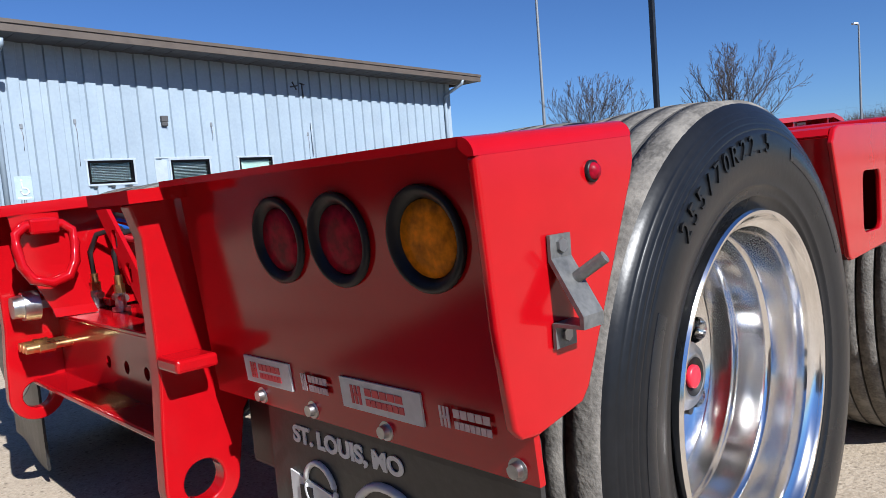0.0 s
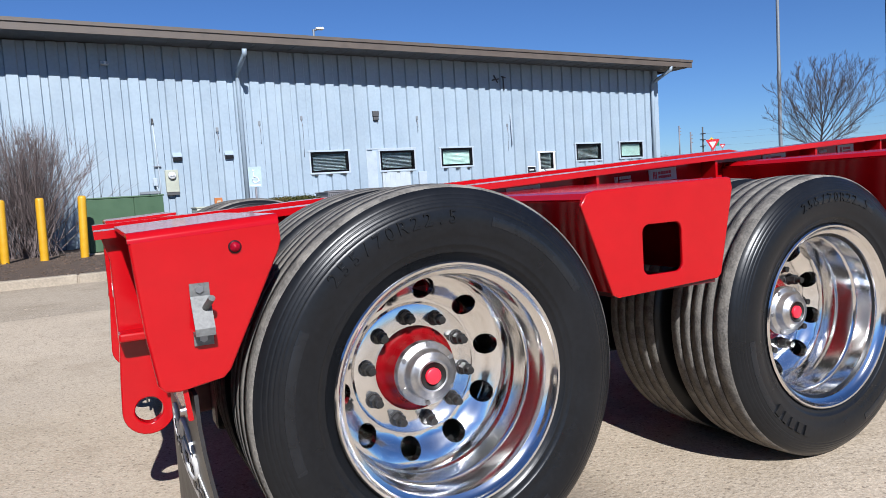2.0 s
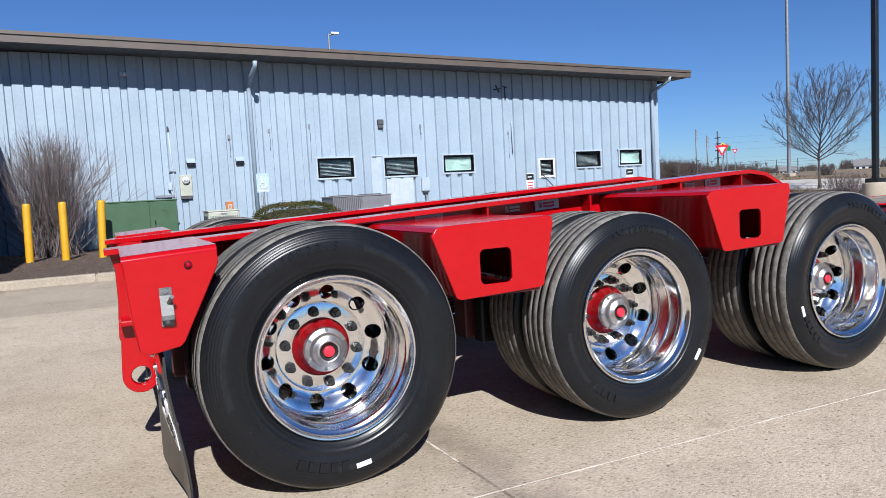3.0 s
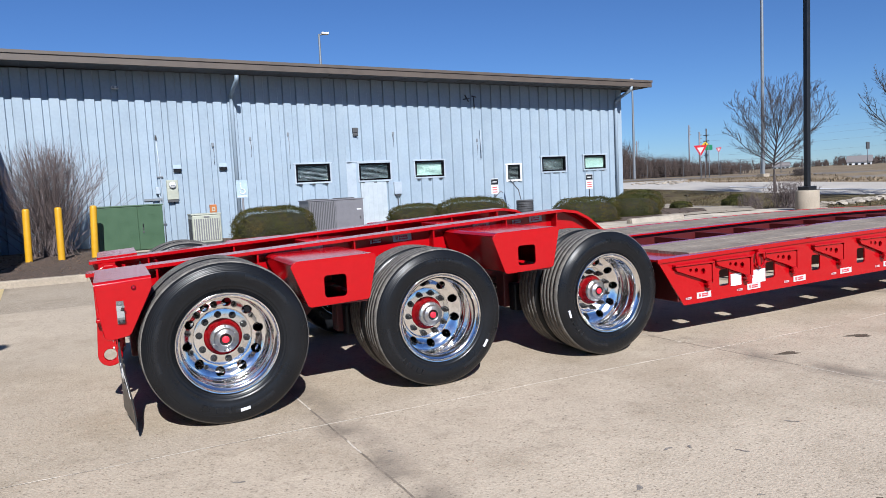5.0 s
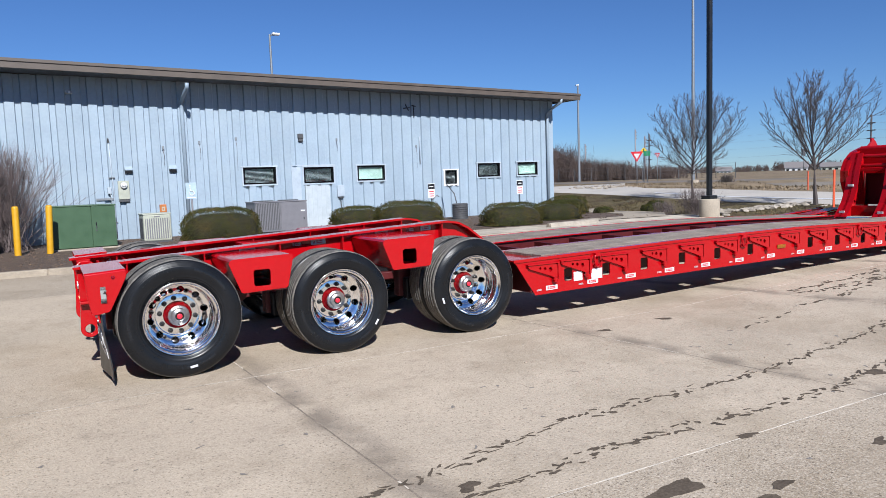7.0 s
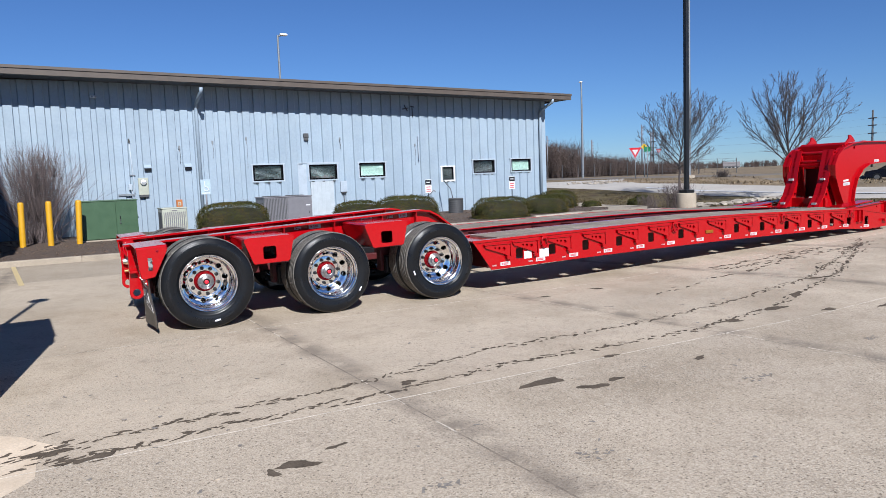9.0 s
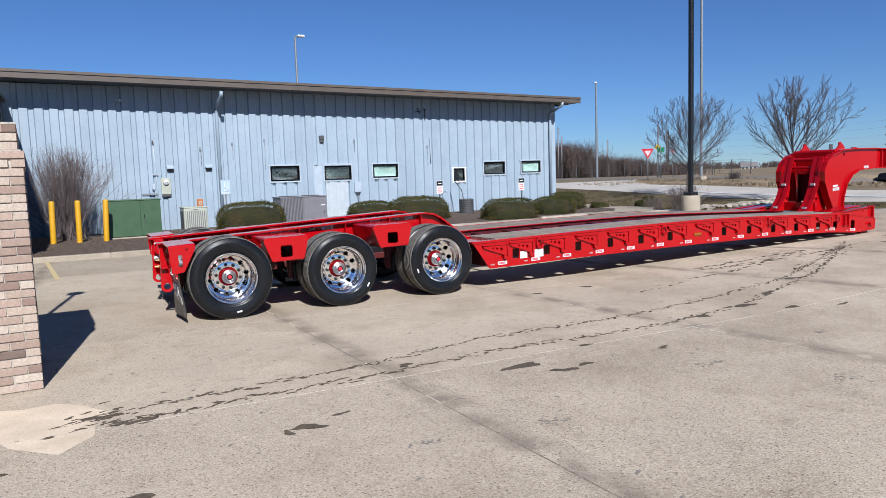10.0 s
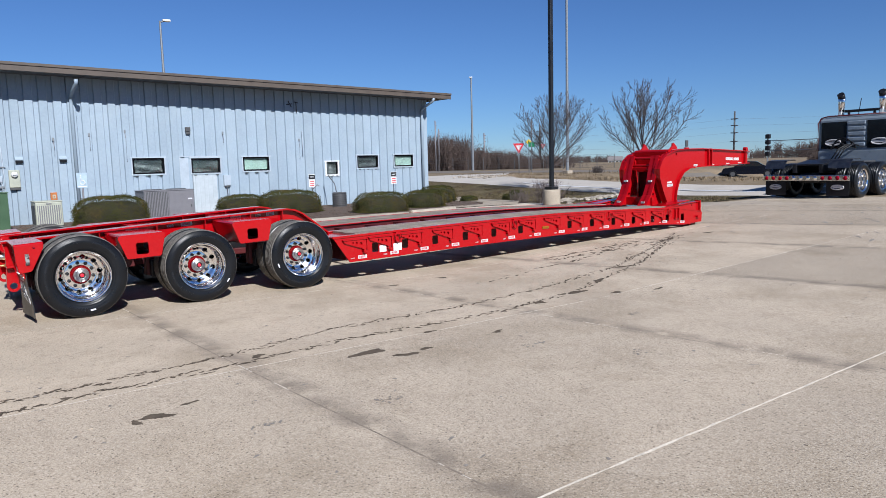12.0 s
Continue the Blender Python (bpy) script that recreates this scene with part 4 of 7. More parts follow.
def wheel(x, y, z, side, spin, outer):
    """One wheel under the trailer; side -1 faces the yard, +1 the building."""
    m = Matrix.Translation((x, y, z)) @ Matrix.Rotation(0 if side < 0 else math.pi, 4, "Z") @ Matrix.Rotation(radians(spin), 4, "Y") @ Matrix.Diagonal((0.97, 1, 0.97, 1))
    grow = Matrix.Diagonal((z / 0.4655 / 0.97, 1, z / 0.4655 / 0.97, 1))
    w = share("wheel", M_RIM, trailer, m, "polished aluminium wheel with ten hand holes and a red hub" if outer else "inner twin wheel in the shade")
    share("tyre", M_TYRE, w, grow, "black truck tyre with a dusty grey tread")
    if outer:
        share("size_lettering", M_LETTER, w, grow)
        share("sidewall_mark", M_MARK, w, grow)
        for turn in (18, 142, 251):
            share("sidewall_band", M_BAND, w, grow @ Matrix.Rotation(radians(-turn - 40 * x), 4, "Y"))
        share("hub", M_HUB, w, Matrix())
        cap = share("hub_cap", M_CAP, w, Matrix(), "dull cast aluminium hub cap")
        for k in range(6):
            a = math.pi * k / 3 + 0.3
            share("cap_bolt", M_CAP_BOLT, w, Matrix.Translation((0.0775 * math.cos(a), 0, 0.0775 * math.sin(a))))
        share("hub_centre", M_DISC, w, Matrix())
        for k in range(10):
            a = 2 * math.pi * (k + 0.5) / 10
            t = Matrix.Translation((0.1428 * math.cos(a), 0, 0.1428 * math.sin(a)))
            share("nut_seat", M_SEAT, w, t)
            share("lug_nut", M_NUT, w, t)
        bm = bmesh.new()
        box(bm, -0.028, 0.028, -0.015, 0.0, -0.010, 0.008, 0.002)
        ob = share("tyre_tag", finish("tyre_tag", bm, [PAPER]), w, grow @ Matrix.Rotation(radians({0: 0, 1: -70, 2: 40}[round(x / 1.37)]), 4, "Y") @ Matrix.Translation((0, 0, -0.385)))


AXLES = ((0.029, 0.477, -9), (1.372, 0.455, 14), (2.748, 0.464, 33))
for x, z, spin in AXLES:
    for s in (-1, 1):
        wheel(x, 1.297 * s, z, s, spin, True)
        wheel(x, 0.745 * s, z, -s, -spin - 8, False)
    ax = part("axle", cyl(bmesh.new(), (x, -1.0, z), (x, 1.0, z), 0.062, seg=20), RED_SHADED, trailer)
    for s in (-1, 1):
        part("suspension_arm", boxed(x - 0.42, x + 0.12, 0.55 * s - 0.05, 0.55 * s + 0.05, z - 0.12, z - 0.03, 0.01), RED_SHADED, ax)
        part("hanger", boxed(x - 0.50, x - 0.36, 0.55 * s - 0.06, 0.55 * s + 0.06, z - 0.14, 0.62, 0.01), RED_SHADED, ax)
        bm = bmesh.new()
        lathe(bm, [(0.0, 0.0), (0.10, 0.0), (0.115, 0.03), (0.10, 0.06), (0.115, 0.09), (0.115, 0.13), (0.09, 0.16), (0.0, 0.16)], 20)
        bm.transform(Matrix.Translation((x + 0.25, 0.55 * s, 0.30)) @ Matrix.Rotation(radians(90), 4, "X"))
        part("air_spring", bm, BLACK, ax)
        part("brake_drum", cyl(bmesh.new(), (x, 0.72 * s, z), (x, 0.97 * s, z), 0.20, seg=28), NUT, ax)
    # black suspension parts, added to deepen the shade between the wheels
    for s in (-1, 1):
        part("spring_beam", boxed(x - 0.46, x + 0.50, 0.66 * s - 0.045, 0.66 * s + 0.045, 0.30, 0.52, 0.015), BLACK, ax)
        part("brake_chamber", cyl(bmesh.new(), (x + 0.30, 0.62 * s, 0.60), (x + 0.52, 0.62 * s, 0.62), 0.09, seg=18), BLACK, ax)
    part("air_tank", cyl(bmesh.new(), (x + 0.62, -0.42, 0.52), (x + 0.62, 0.3, 0.52), 0.11, seg=20), RED_SHADED, trailer)


# ---- tail of the trailer ----
def lean_back(bm):
    """The lamp panel leans out at its top."""
    for v in bm.verts:
        v.co.x -= 0.095 * (v.co.z - 0.515)


def curl(bm):
    """The rubber flap bows inwards, most at its lower outer edge."""
    for v in bm.verts:
        v.co.x += 0.05 * smooth_step((0.54 - v.co.z) / 0.45) * smooth_step((abs(v.co.y) - 0.70) / 0.55)


def tail(s):
    """Tail box on one side: side plate, top, lamp panel with three round lamps, flap."""
    y = 1.295 * s
    out = [(-0.636, 0.873), (-0.353, 0.891), (-0.350, 0.850), (-0.357, 0.832), (-0.470, 0.606), (-0.484, 0.592), (-0.570, 0.577), (-0.594, 0.580), (-0.608, 0.596), (-0.622, 0.70)]
    f = rounded(part("tail_box", plated(out, [], y if s < 0 else y - 0.014, 0.014), RED, trailer, "red tail box with a rounded side plate"), 0.006, 3)
    ya, yb = (y + 0.012, -0.585) if s < 0 else (0.585, y - 0.012)
    bm = bmesh.new()
    rolls = []
    for x, z in ((-0.637, 0.892), (-0.352, 0.910)):
        turn = [(y - s * 0.020 * (1 - math.cos(radians(15 * k))), z - 0.020 + 0.020 * math.sin(radians(15 * k))) for k in range(7)]
        back = [(q - s * 0.009, h) for q, h in ((y, z - 0.020), (y - s * 0.011, z - 0.011))] + [(y - s * 0.020, z - 0.010)]
        rolls.append([bm.verts.new((x, q, h)) for q, h in turn + back[::-1]])
    for k in range(len(rolls[0])):
        n = (k + 1) % len(rolls[0])
        bm.faces.new((rolls[0][k], rolls[0][n], rolls[1][n], rolls[1][k])).smooth = k < 6
    for r in rolls:
        bm.faces.new(r)
    bmesh.ops.recalc_face_normals(bm, faces=bm.faces)
    part("rolled_edge", bm, RED, f)
    ya, yb = (y + 0.020, -0.585) if s < 0 else (0.585, y - 0.020)
    part("top_plate", strip(bmesh.new(), [(-0.637, 0.892), (-0.352, 0.910)], ya, yb, 0.01), RED, f)
    lamps = [0.855 * s, 1.0 * s, 1.165 * s]
    a, b = sorted((y - 0.012 * s, 0.56 * s)) if s > 0 else (y + 0.012, -0.56)
    m = Matrix.Rotation(radians(90), 4, "Z")
    # the panel's own x runs along the world's y
    hole = [circle(q, 0.788, 0.054, 24) for q in lamps]
    bm = bmesh.new()
    plate(bm, [(min(a, b), 0.515), (max(a, b), 0.515), (max(a, b), 0.885), (min(a, b), 0.885)] if s > 0 else [(a, 0.515), (b, 0.515), (b, 0.885), (a, 0.885)], hole, Matrix.Translation((-0.548, 0, 0)) @ m, 0.010)
    lean_back(bm)
    part("lamp_panel", bm, RED, f, "glossy dark red panel behind the lamps")
    for i, q in enumerate(lamps):
        bm = bmesh.new()
        lathe(bm, [(0.0635, 0.0), (0.0635, -0.004), (0.061, -0.007), (0.056, -0.007), (0.0475, 0.001), (0.046, 0.008), (0.0, 0.008)], 36)
        bm.transform(Matrix.Translation((-0.560, q, 0.788)) @ Matrix.Rotation(radians(-90), 4, "Z"))
        lean_back(bm)
        ring = part("tail_lamp", bm, BLACK, trailer, "round lamp in a black rubber ring")
        bm = bmesh.new()
        lathe(bm, [(0.0465, 0.005), (0.0455, 0.002), (0.024, 0.0014), (0.0, 0.0012)], 32)
        bm.transform(Matrix.Translation((-0.560, q, 0.788)) @ Matrix.Rotation(radians(-90), 4, "Z"))
        lean_back(bm)
        part("lens", bm, LENS_AMBER if i == 2 else LENS_RED, ring, "amber lens" if i == 2 else "dark red lens")
    # strip of stickers under the lamps
    for q, w, pale in ((0.75, 0.135, True), (0.885, 0.10, False), (1.03, 0.165, True), (1.19, 0.125, False)):
        bm = bmesh.new()
        box(bm, -0.0035, 0, -w / 2, w / 2, -0.022, 0.022)
        bm.transform(Matrix.Translation((-0.5585, q * s, 0.574)))
        lean_back(bm)
        if pale:
            st = part("sticker", bm, STICKER, f)
        else:
            bm.free()
        bm = bmesh.new()
        for u0, u1, v0, v1 in PRINT:
            box(bm, -0.0045, -0.0035, min(u0 * w * s, u1 * w * s), max(u0 * w * s, u1 * w * s), v0 * 0.044, v1 * 0.044)
        bm.transform(Matrix.Translation((-0.5585, q * s, 0.574)))
        lean_back(bm)
        part("print" if pale else "sticker", bm, STICKER_RED if pale else STICKER_PINK, st if pale else f, kind="stuff")
    # flap, its bar and bolts
    bm = bmesh.new()
    box(bm, -0.543, -0.535, min(0.70 * s, 1.27 * s), max(0.70 * s, 1.27 * s), 0.06, 0.56)
    bmesh.ops.subdivide_edges(bm, edges=bm.edges, cuts=7, use_grid_fill=True)
    curl(bm)
    flap = part("mudflap", bm, FLAP, trailer, "black rubber mudflap with a pale printed badge")
    for q in (0.715, 0.86, 1.03, 1.255):
        bm = bmesh.new()
        cyl(bm, (-0.556, q * s, 0.530), (-0.561, q * s, 0.530), 0.0145, 0.0135, seg=20)
        cyl(bm, (-0.561, q * s, 0.530), (-0.570, q * s, 0.530), 0.0095, 0.0085, seg=10)
        part("bolt", bm, CAST, flap)
    if s < 0:
        me = text_mesh("ST. LOUIS, MO", 0.037, 0.001, 0.0016)
        bm = bmesh.new()
        bm.from_mesh(me)
        bpy.data.meshes.remove(me)
        bm.transform(Matrix.Translation((-0.5445, -0.905, 0.472)) @ Matrix.Rotation(radians(-90), 4, "Z") @ Matrix.Rotation(radians(90), 4, "X") @ Matrix.Diagonal((1.12, 1, 1, 1)))
        curl(bm)
        part("lettering", bm, WHITE, flap)
    bm = bmesh.new()
    pts = lambda cy, cz, ry, rz, n=26: [(-0.546, cy + ry * math.cos(2 * math.pi * k / n), cz + rz * math.sin(2 * math.pi * k / n)) for k in range(n)]
    tube(bm, pts(0.995 * s, 0.365, 0.078, 0.070), 0.007, 5, True)
    tube(bm, pts(0.835 * s, 0.395, 0.038, 0.040), 0.005, 5, True)
    top = [((0.755 + 0.40 * u) * s, 0.409 - 0.13 * u + 0.022 * math.sin(math.pi * u)) for u in [k / 12 for k in range(13)]]
    low = [((0.755 + 0.40 * u) * s, 0.341 - 0.13 * u - 0.022 * math.sin(math.pi * u)) for u in [k / 12 for k in range(13)]]
    plate(bm, top + low[::-1], [], Matrix.Translation((-0.5435, 0, 0)) @ Matrix.Rotation(radians(90), 4, "Z"), 0.003)
    curl(bm)
    badge = part("badge", bm, WHITE, flap)
    bm = bmesh.new()
    for k in range(7):
        for row in (0, 1):
            u = (k + 0.9) / 8.2
            y0, z0 = (0.755 + 0.40 * u) * s, 0.375 - 0.13 * u + (0.018 if row else -0.018)
            box(bm, -0.5490, -0.5470, y0 - 0.016, y0 + 0.016, z0 - 0.012, z0 + 0.012)
    curl(bm)
    part("badge_print", bm, BLACK, badge, kind="stuff")
    # hinge latch and side marker on the side plate
    yo = 1.295 * s
    o = lambda d: yo + d * s
    prof = [(0.002, 0.786), (0.002, 0.758), (0.037, 0.700), (0.037, 0.692), (0.002, 0.692), (0.002, 0.664)]
    back = [(0.006, 0.664), (0.006, 0.688), (0.042, 0.688), (0.042, 0.702), (0.006, 0.761), (0.006, 0.786)]
    bm = bmesh.new()
    plate(bm, [(o(d), z) for d, z in prof + back], [], Matrix.Translation((-0.499, 0, 0)) @ Matrix.Rotation(radians(90), 4, "Z"), 0.037)
    la = part("latch", bm, ZINC, trailer, "galvanised flap latch with a round pin")
    bm = bmesh.new()
    cyl(bm, (-0.512, o(0.014), 0.735), (-0.502, o(0.050), 0.760), 0.0068, seg=12)
    part("pin", bm, ZINC, la)
    for z in (0.774, 0.678):
        part("bolt", cyl(bmesh.new(), (-0.518, o(0.004), z), (-0.518, o(0.010), z), 0.008, seg=6), STEEL, la)
    bm = bmesh.new()
    lathe(bm, [(0.0128, 0.0), (0.0128, -0.004), (0.0105, -0.005)], 20)
    bm.transform(Matrix.Translation((-0.443, yo, 0.850)) @ Matrix.Rotation(0 if s < 0 else math.pi, 4, "Z"))
    mk = part("side_marker", bm, BLACK, trailer, "small round red side marker lamp")
    bm = bmesh.new()
    lathe(bm, [(0.0105, -0.004), (0.008, -0.009), (0.0, -0.011)], 20)
    bm.transform(Matrix.Translation((-0.443, yo, 0.850)) @ Matrix.Rotation(0 if s < 0 else math.pi, 4, "Z"))
    part("lens", bm, LENS_RED, mk)
    # hinge ear: upright plate that ends in a drilled lug
    arc = [(-0.592 + 0.072 * math.cos(radians(a)), 0.352 + 0.072 * math.sin(radians(a))) for a in range(180, 361, 15)]
    ear = [(-0.672, 0.858), (-0.655, 0.80), (-0.653, 0.55), (-0.660, 0.45)] + arc + [(-0.500, 0.46), (-0.42, 0.56), (-0.40, 0.88)]
    e = rounded(part("hinge_ear", plated(ear[::-1], [circle(-0.592, 0.352, 0.038, 24)], 0.515 * s - 0.02, 0.04), RED, trailer, "red hinge ear with a drilled lug"), 0.005)
    part("step_block", boxed(-0.655, -0.58, min(0.536 * s, 0.615 * s), max(0.536 * s, 0.615 * s), 0.572, 0.596, 0.006), RED, e)


for s in (-1, 1):
    tail(s)

# rear cross parts between the ears
holes = [circle(q, 0.475, 0.016, 16) for q in (-0.30, -0.12, 0.0, 0.12)]
bm = bmesh.new()
plate(bm, [(-0.49, 0.40), (0.49, 0.40), (0.49, 0.56), (-0.49, 0.56)], holes, Matrix.Translation((-0.50, 0, 0)) @ Matrix.Rotation(radians(90), 4, "Z"), 0.016)
rear = part("rear_cross_member", bm, RED, trailer)
part("lower_lip", boxed(-0.60, -0.50, -0.49, 0.49, 0.385, 0.40, 0.004), RED, rear)
part("shelf", boxed(-0.52, -0.22, -0.48, 0.48, 0.561, 0.573, 0.003), RED, rear)
part("back_plate", boxed(-0.24, -0.225, -0.48, 0.48, 0.575, 0.86), RED, rear)
# slanted strap inside the far rail with a large lashing ring
bm = bmesh.new()
rows = []
for a, b, y, z in ((-0.632, -0.515, 0.402, 0.864), (-0.612, -0.492, 0.402, 0.72), (-0.590, -0.478, 0.398, 0.68), (-0.555, -0.452, 0.392, 0.60), (-0.550, -0.445, 0.385, 0.575)):
    rows.append([bm.verts.new(p) for p in ((a, y, z), (b, y - 0.02, z), (b, y - 0.006, z), (a, y + 0.014, z))])
for u, v in zip(rows, rows[1:]):
    for k in range(4):
        bm.faces.new((u[k], u[(k + 1) % 4], v[(k + 1) % 4], v[k]))
bm.faces.new(rows[0])
bm.faces.new(rows[-1][::-1])
bmesh.ops.recalc_face_normals(bm, faces=bm.faces)
strap = part("ring_strap", bm, RED, rear)
ring = [(0.0, 0.075), (0.045, 0.075), (0.068, 0.055), (0.072, 0.02), (0.066, -0.03), (0.045, -0.068), (0.0, -0.082), (-0.045, -0.068), (-0.066, -0.03), (-0.072, 0.02), (-0.068, 0.055), (-0.045, 0.075)]
bm = bmesh.new()
tube(bm, [(-0.560 + a, 0.362 - 0.12 * (0.075 - z), 0.757 + z) for a, z in ring], 0.0135, 12, True)
part("lashing_ring", bm, RED, strap, "large red steel lashing ring")
part("ring_holder", boxed(-0.597, -0.523, 0.344, 0.400, 0.808, 0.850, 0.008), RED, strap)
# brace with slotted holes across the inside
bm = bmesh.new()
plate(bm, [(0.0, 0.86), (0.045, 0.86), (-0.11, 0.575), (-0.175, 0.575)], [round_poly(-0.075, -0.05, 0.66, 0.72, 0.012, 3), round_poly(-0.03, -0.008, 0.755, 0.805, 0.010, 3)], Matrix.Translation((-0.45, 0.17, 0)) @ Matrix.Rotation(radians(104), 4, "Z"), 0.012)
part("brace", bm, RED, rear)
for k, (hue, z, sag) in enumerate(((HOSE_BLUE, 0.835, 0.05), (HOSE_BLUE, 0.82, 0.07), (HOSE_RED, 0.80, 0.06), (HOSE, 0.845, 0.02), (HOSE, 0.815, 0.09), (HOSE, 0.83, 0.03))):
    pts = [(-0.36 + 0.014 * k + 0.03 * math.sin(2.5 * t + k), -0.44 + 0.90 * t, z - sag * math.sin(math.pi * t) * (1 + 0.4 * math.sin(5 * t + k))) for t in [i / 14 for i in range(15)]]
    part("hose", tube(bmesh.new(), pts, 0.0085, 8), hue, rear)
for x, q in ((-0.41, 0.475), (-0.405, 0.30)):
    bm = bmesh.new()
    cyl(bm, (x, q, 0.574), (x, q, 0.585), 0.024, seg=16)
    cyl(bm, (x, q, 0.585), (x, q, 0.625), 0.016, seg=8)
    cyl(bm, (x, q - 0.035, 0.612), (x, q + 0.035, 0.612), 0.012, seg=10)
    v = part("valve", bm, CAST, rear, "steel air valve")
    bm = bmesh.new()
    cyl(bm, (x, q, 0.625), (x, q, 0.650), 0.015, seg=6)
    cyl(bm, (x, q, 0.650), (x, q, 0.675), 0.011, seg=10)
    part("fitting", bm, BRASS, v, "brass fitting")
    part("hose", tube(bmesh.new(), [(x, q, 0.67), (x - 0.004, q, 0.74), (x + 0.01, q - 0.03, 0.79), (x + 0.05, q - 0.10, 0.805), (x + 0.08, q - 0.18, 0.78), (x + 0.10, q - 0.26, 0.70)], 0.0075, 8), HOSE, v)
for i in range(3):
    bm = bmesh.new()
    y = 0.395 + 0.032 * i
    cyl(bm, (-0.50, y, 0.50), (-0.56, y, 0.50), 0.011, seg=10)
    cyl(bm, (-0.56, y, 0.50), (-0.60, y, 0.50), 0.016, seg=6)
    cyl(bm, (-0.60, y, 0.50), (-0.632, y, 0.50), 0.013, seg=12)
    part("brass_coupling", bm, BRASS, rear, "brass hose coupling")
for y, z in ((0.45, 0.612),):
    bm = bmesh.new()
    cyl(bm, (-0.575, y, z), (-0.615, y, z), 0.042, 0.040, 24)
    cyl(bm, (-0.615, y, z), (-0.64, y, z), 0.034, 0.030, seg=24)
    box(bm, -0.60, -0.545, y - 0.012, y + 0.05, z - 0.012, z + 0.012)
    part("plug_socket", bm, CAST, rear, "round metal plug socket")

# ---- deck of the trailer ----
def deck_z(x):
    return 0.665 + 0.060 * math.sin(math.pi * min(1, max(0, (x - 3.2) / 9.4))) - 0.048 * smooth_step((x - 7.5) / 3.4)


def low_z(x):
    return 0.282 + 0.050 * math.sin(math.pi * min(1, max(0, (x - 3.4) / 9.0))) - 0.08 * smooth_step((x - 10.6) / 1.6) + 0.07 * smooth_step((x - 11.4) / 0.7)


CUTS = [3.90, 4.425, 4.99] + [5.593 + 0.605 * i for i in range(9) if i != 3] + [10.915, 11.44]
xs = [3.2 + 0.5 * i for i in range(17)] + [11.3, 11.5, 11.7, 11.9, 12.1]
TOP = [(x, deck_z(x)) for x in xs if x < 11.4]
NOSE = [(11.34, 0.612), (12.10, 0.508), (12.14, 0.480), (12.13, 0.300)]
for s in (-1, 1):
    y = 1.295 * s
    outline = TOP + NOSE + [(x, low_z(x)) for x in xs[::-1] if x > 3.6] + [(3.47, low_z(3.47))]
    holes = [round_poly(x - 0.055, x + 0.055, min(deck_z(x), 0.625) - 0.285 if x > 11.2 else deck_z(x) - 0.285, deck_z(x) - 0.150, 0.018, 3) for x in CUTS]
    beam = part("side_beam", plated(outline[::-1], holes, y if s < 0 else y - 0.012, 0.012), RED, trailer, "red side beam with a row of cut-outs")
    ya, yb = (y + 0.0125, y + 0.09) if s < 0 else (y - 0.09, y - 0.0125)
    part("top_flange", strip(bmesh.new(), [(x, z - 0.001) for x, z in TOP], ya, yb, 0.014), RED, beam)
    part("bottom_flange", strip(bmesh.new(), [(x, low_z(x) + 0.016) for x in xs if x > 3.6], ya, yb + 0.02, 0.014), RED, beam)
    part("edge_bead", strip(bmesh.new(), [(x, z + 0.002) for x, z in TOP], (y - 0.014) if s < 0 else y, y if s < 0 else y + 0.014, 0.03), RED, beam)
    part("nose_flange", strip(bmesh.new(), [(11.30, 0.618), (11.34, 0.612), (12.10, 0.508)], y - 0.012 if s < 0 else y - 0.06, y + 0.06 if s < 0 else y + 0.012, 0.016), RED, beam)
    wedge = part("wedge_rail", plated([(12.11, 0.47), (12.10, 0.722), (11.95, 0.716), (10.95, 0.650), (10.95, 0.560)], [circle(11.86, 0.64, 0.016, 10)], 1.21 * s - 0.015, 0.03), RED, trailer, "red wedge rail that rises at the front end of the deck")
    part("top_flange", strip(bmesh.new(), [(10.95, 0.650), (11.95, 0.716), (12.10, 0.722)], 1.21 * s - 0.05, 1.21 * s + 0.05, 0.014), RED, wedge)
    part("end_plate", boxed(12.095, 12.125, 1.21 * s - 0.07, 1.21 * s + 0.07, 0.45, 0.735, 0.004), RED, wedge)
    for x in (11.165, 11.275):
        post = part("hanger_post", boxed(x - 0.012, x + 0.012, min(y + 0.001 * s, y + 0.045 * s), max(y + 0.001 * s, y + 0.045 * s), 0.425, 0.610, 0.003), RED, beam)
        part("foot", boxed(x - 0.035, x + 0.035, min(y + 0.001 * s, y + 0.05 * s), max(y + 0.001 * s, y + 0.05 * s), 0.405, 0.424, 0.003), RED, beam)
    part("lock_pin", cyl(bmesh.new(), (11.93, y + 0.002 * s, 0.40), (11.93, y + 0.055 * s, 0.40), 0.022, seg=12), RED, beam)
    part("lock_lever", boxed(11.91, 12.0, min(y + 0.04 * s, y + 0.056 * s), max(y + 0.04 * s, y + 0.056 * s), 0.375, 0.395, 0.003), RED, beam)

BRACKETS = [3.36, 3.785, 4.335] + [4.935 + 0.605 * i for i in range(10)]
LASHING = (4.277, 6.65, 9.10, 10.95)


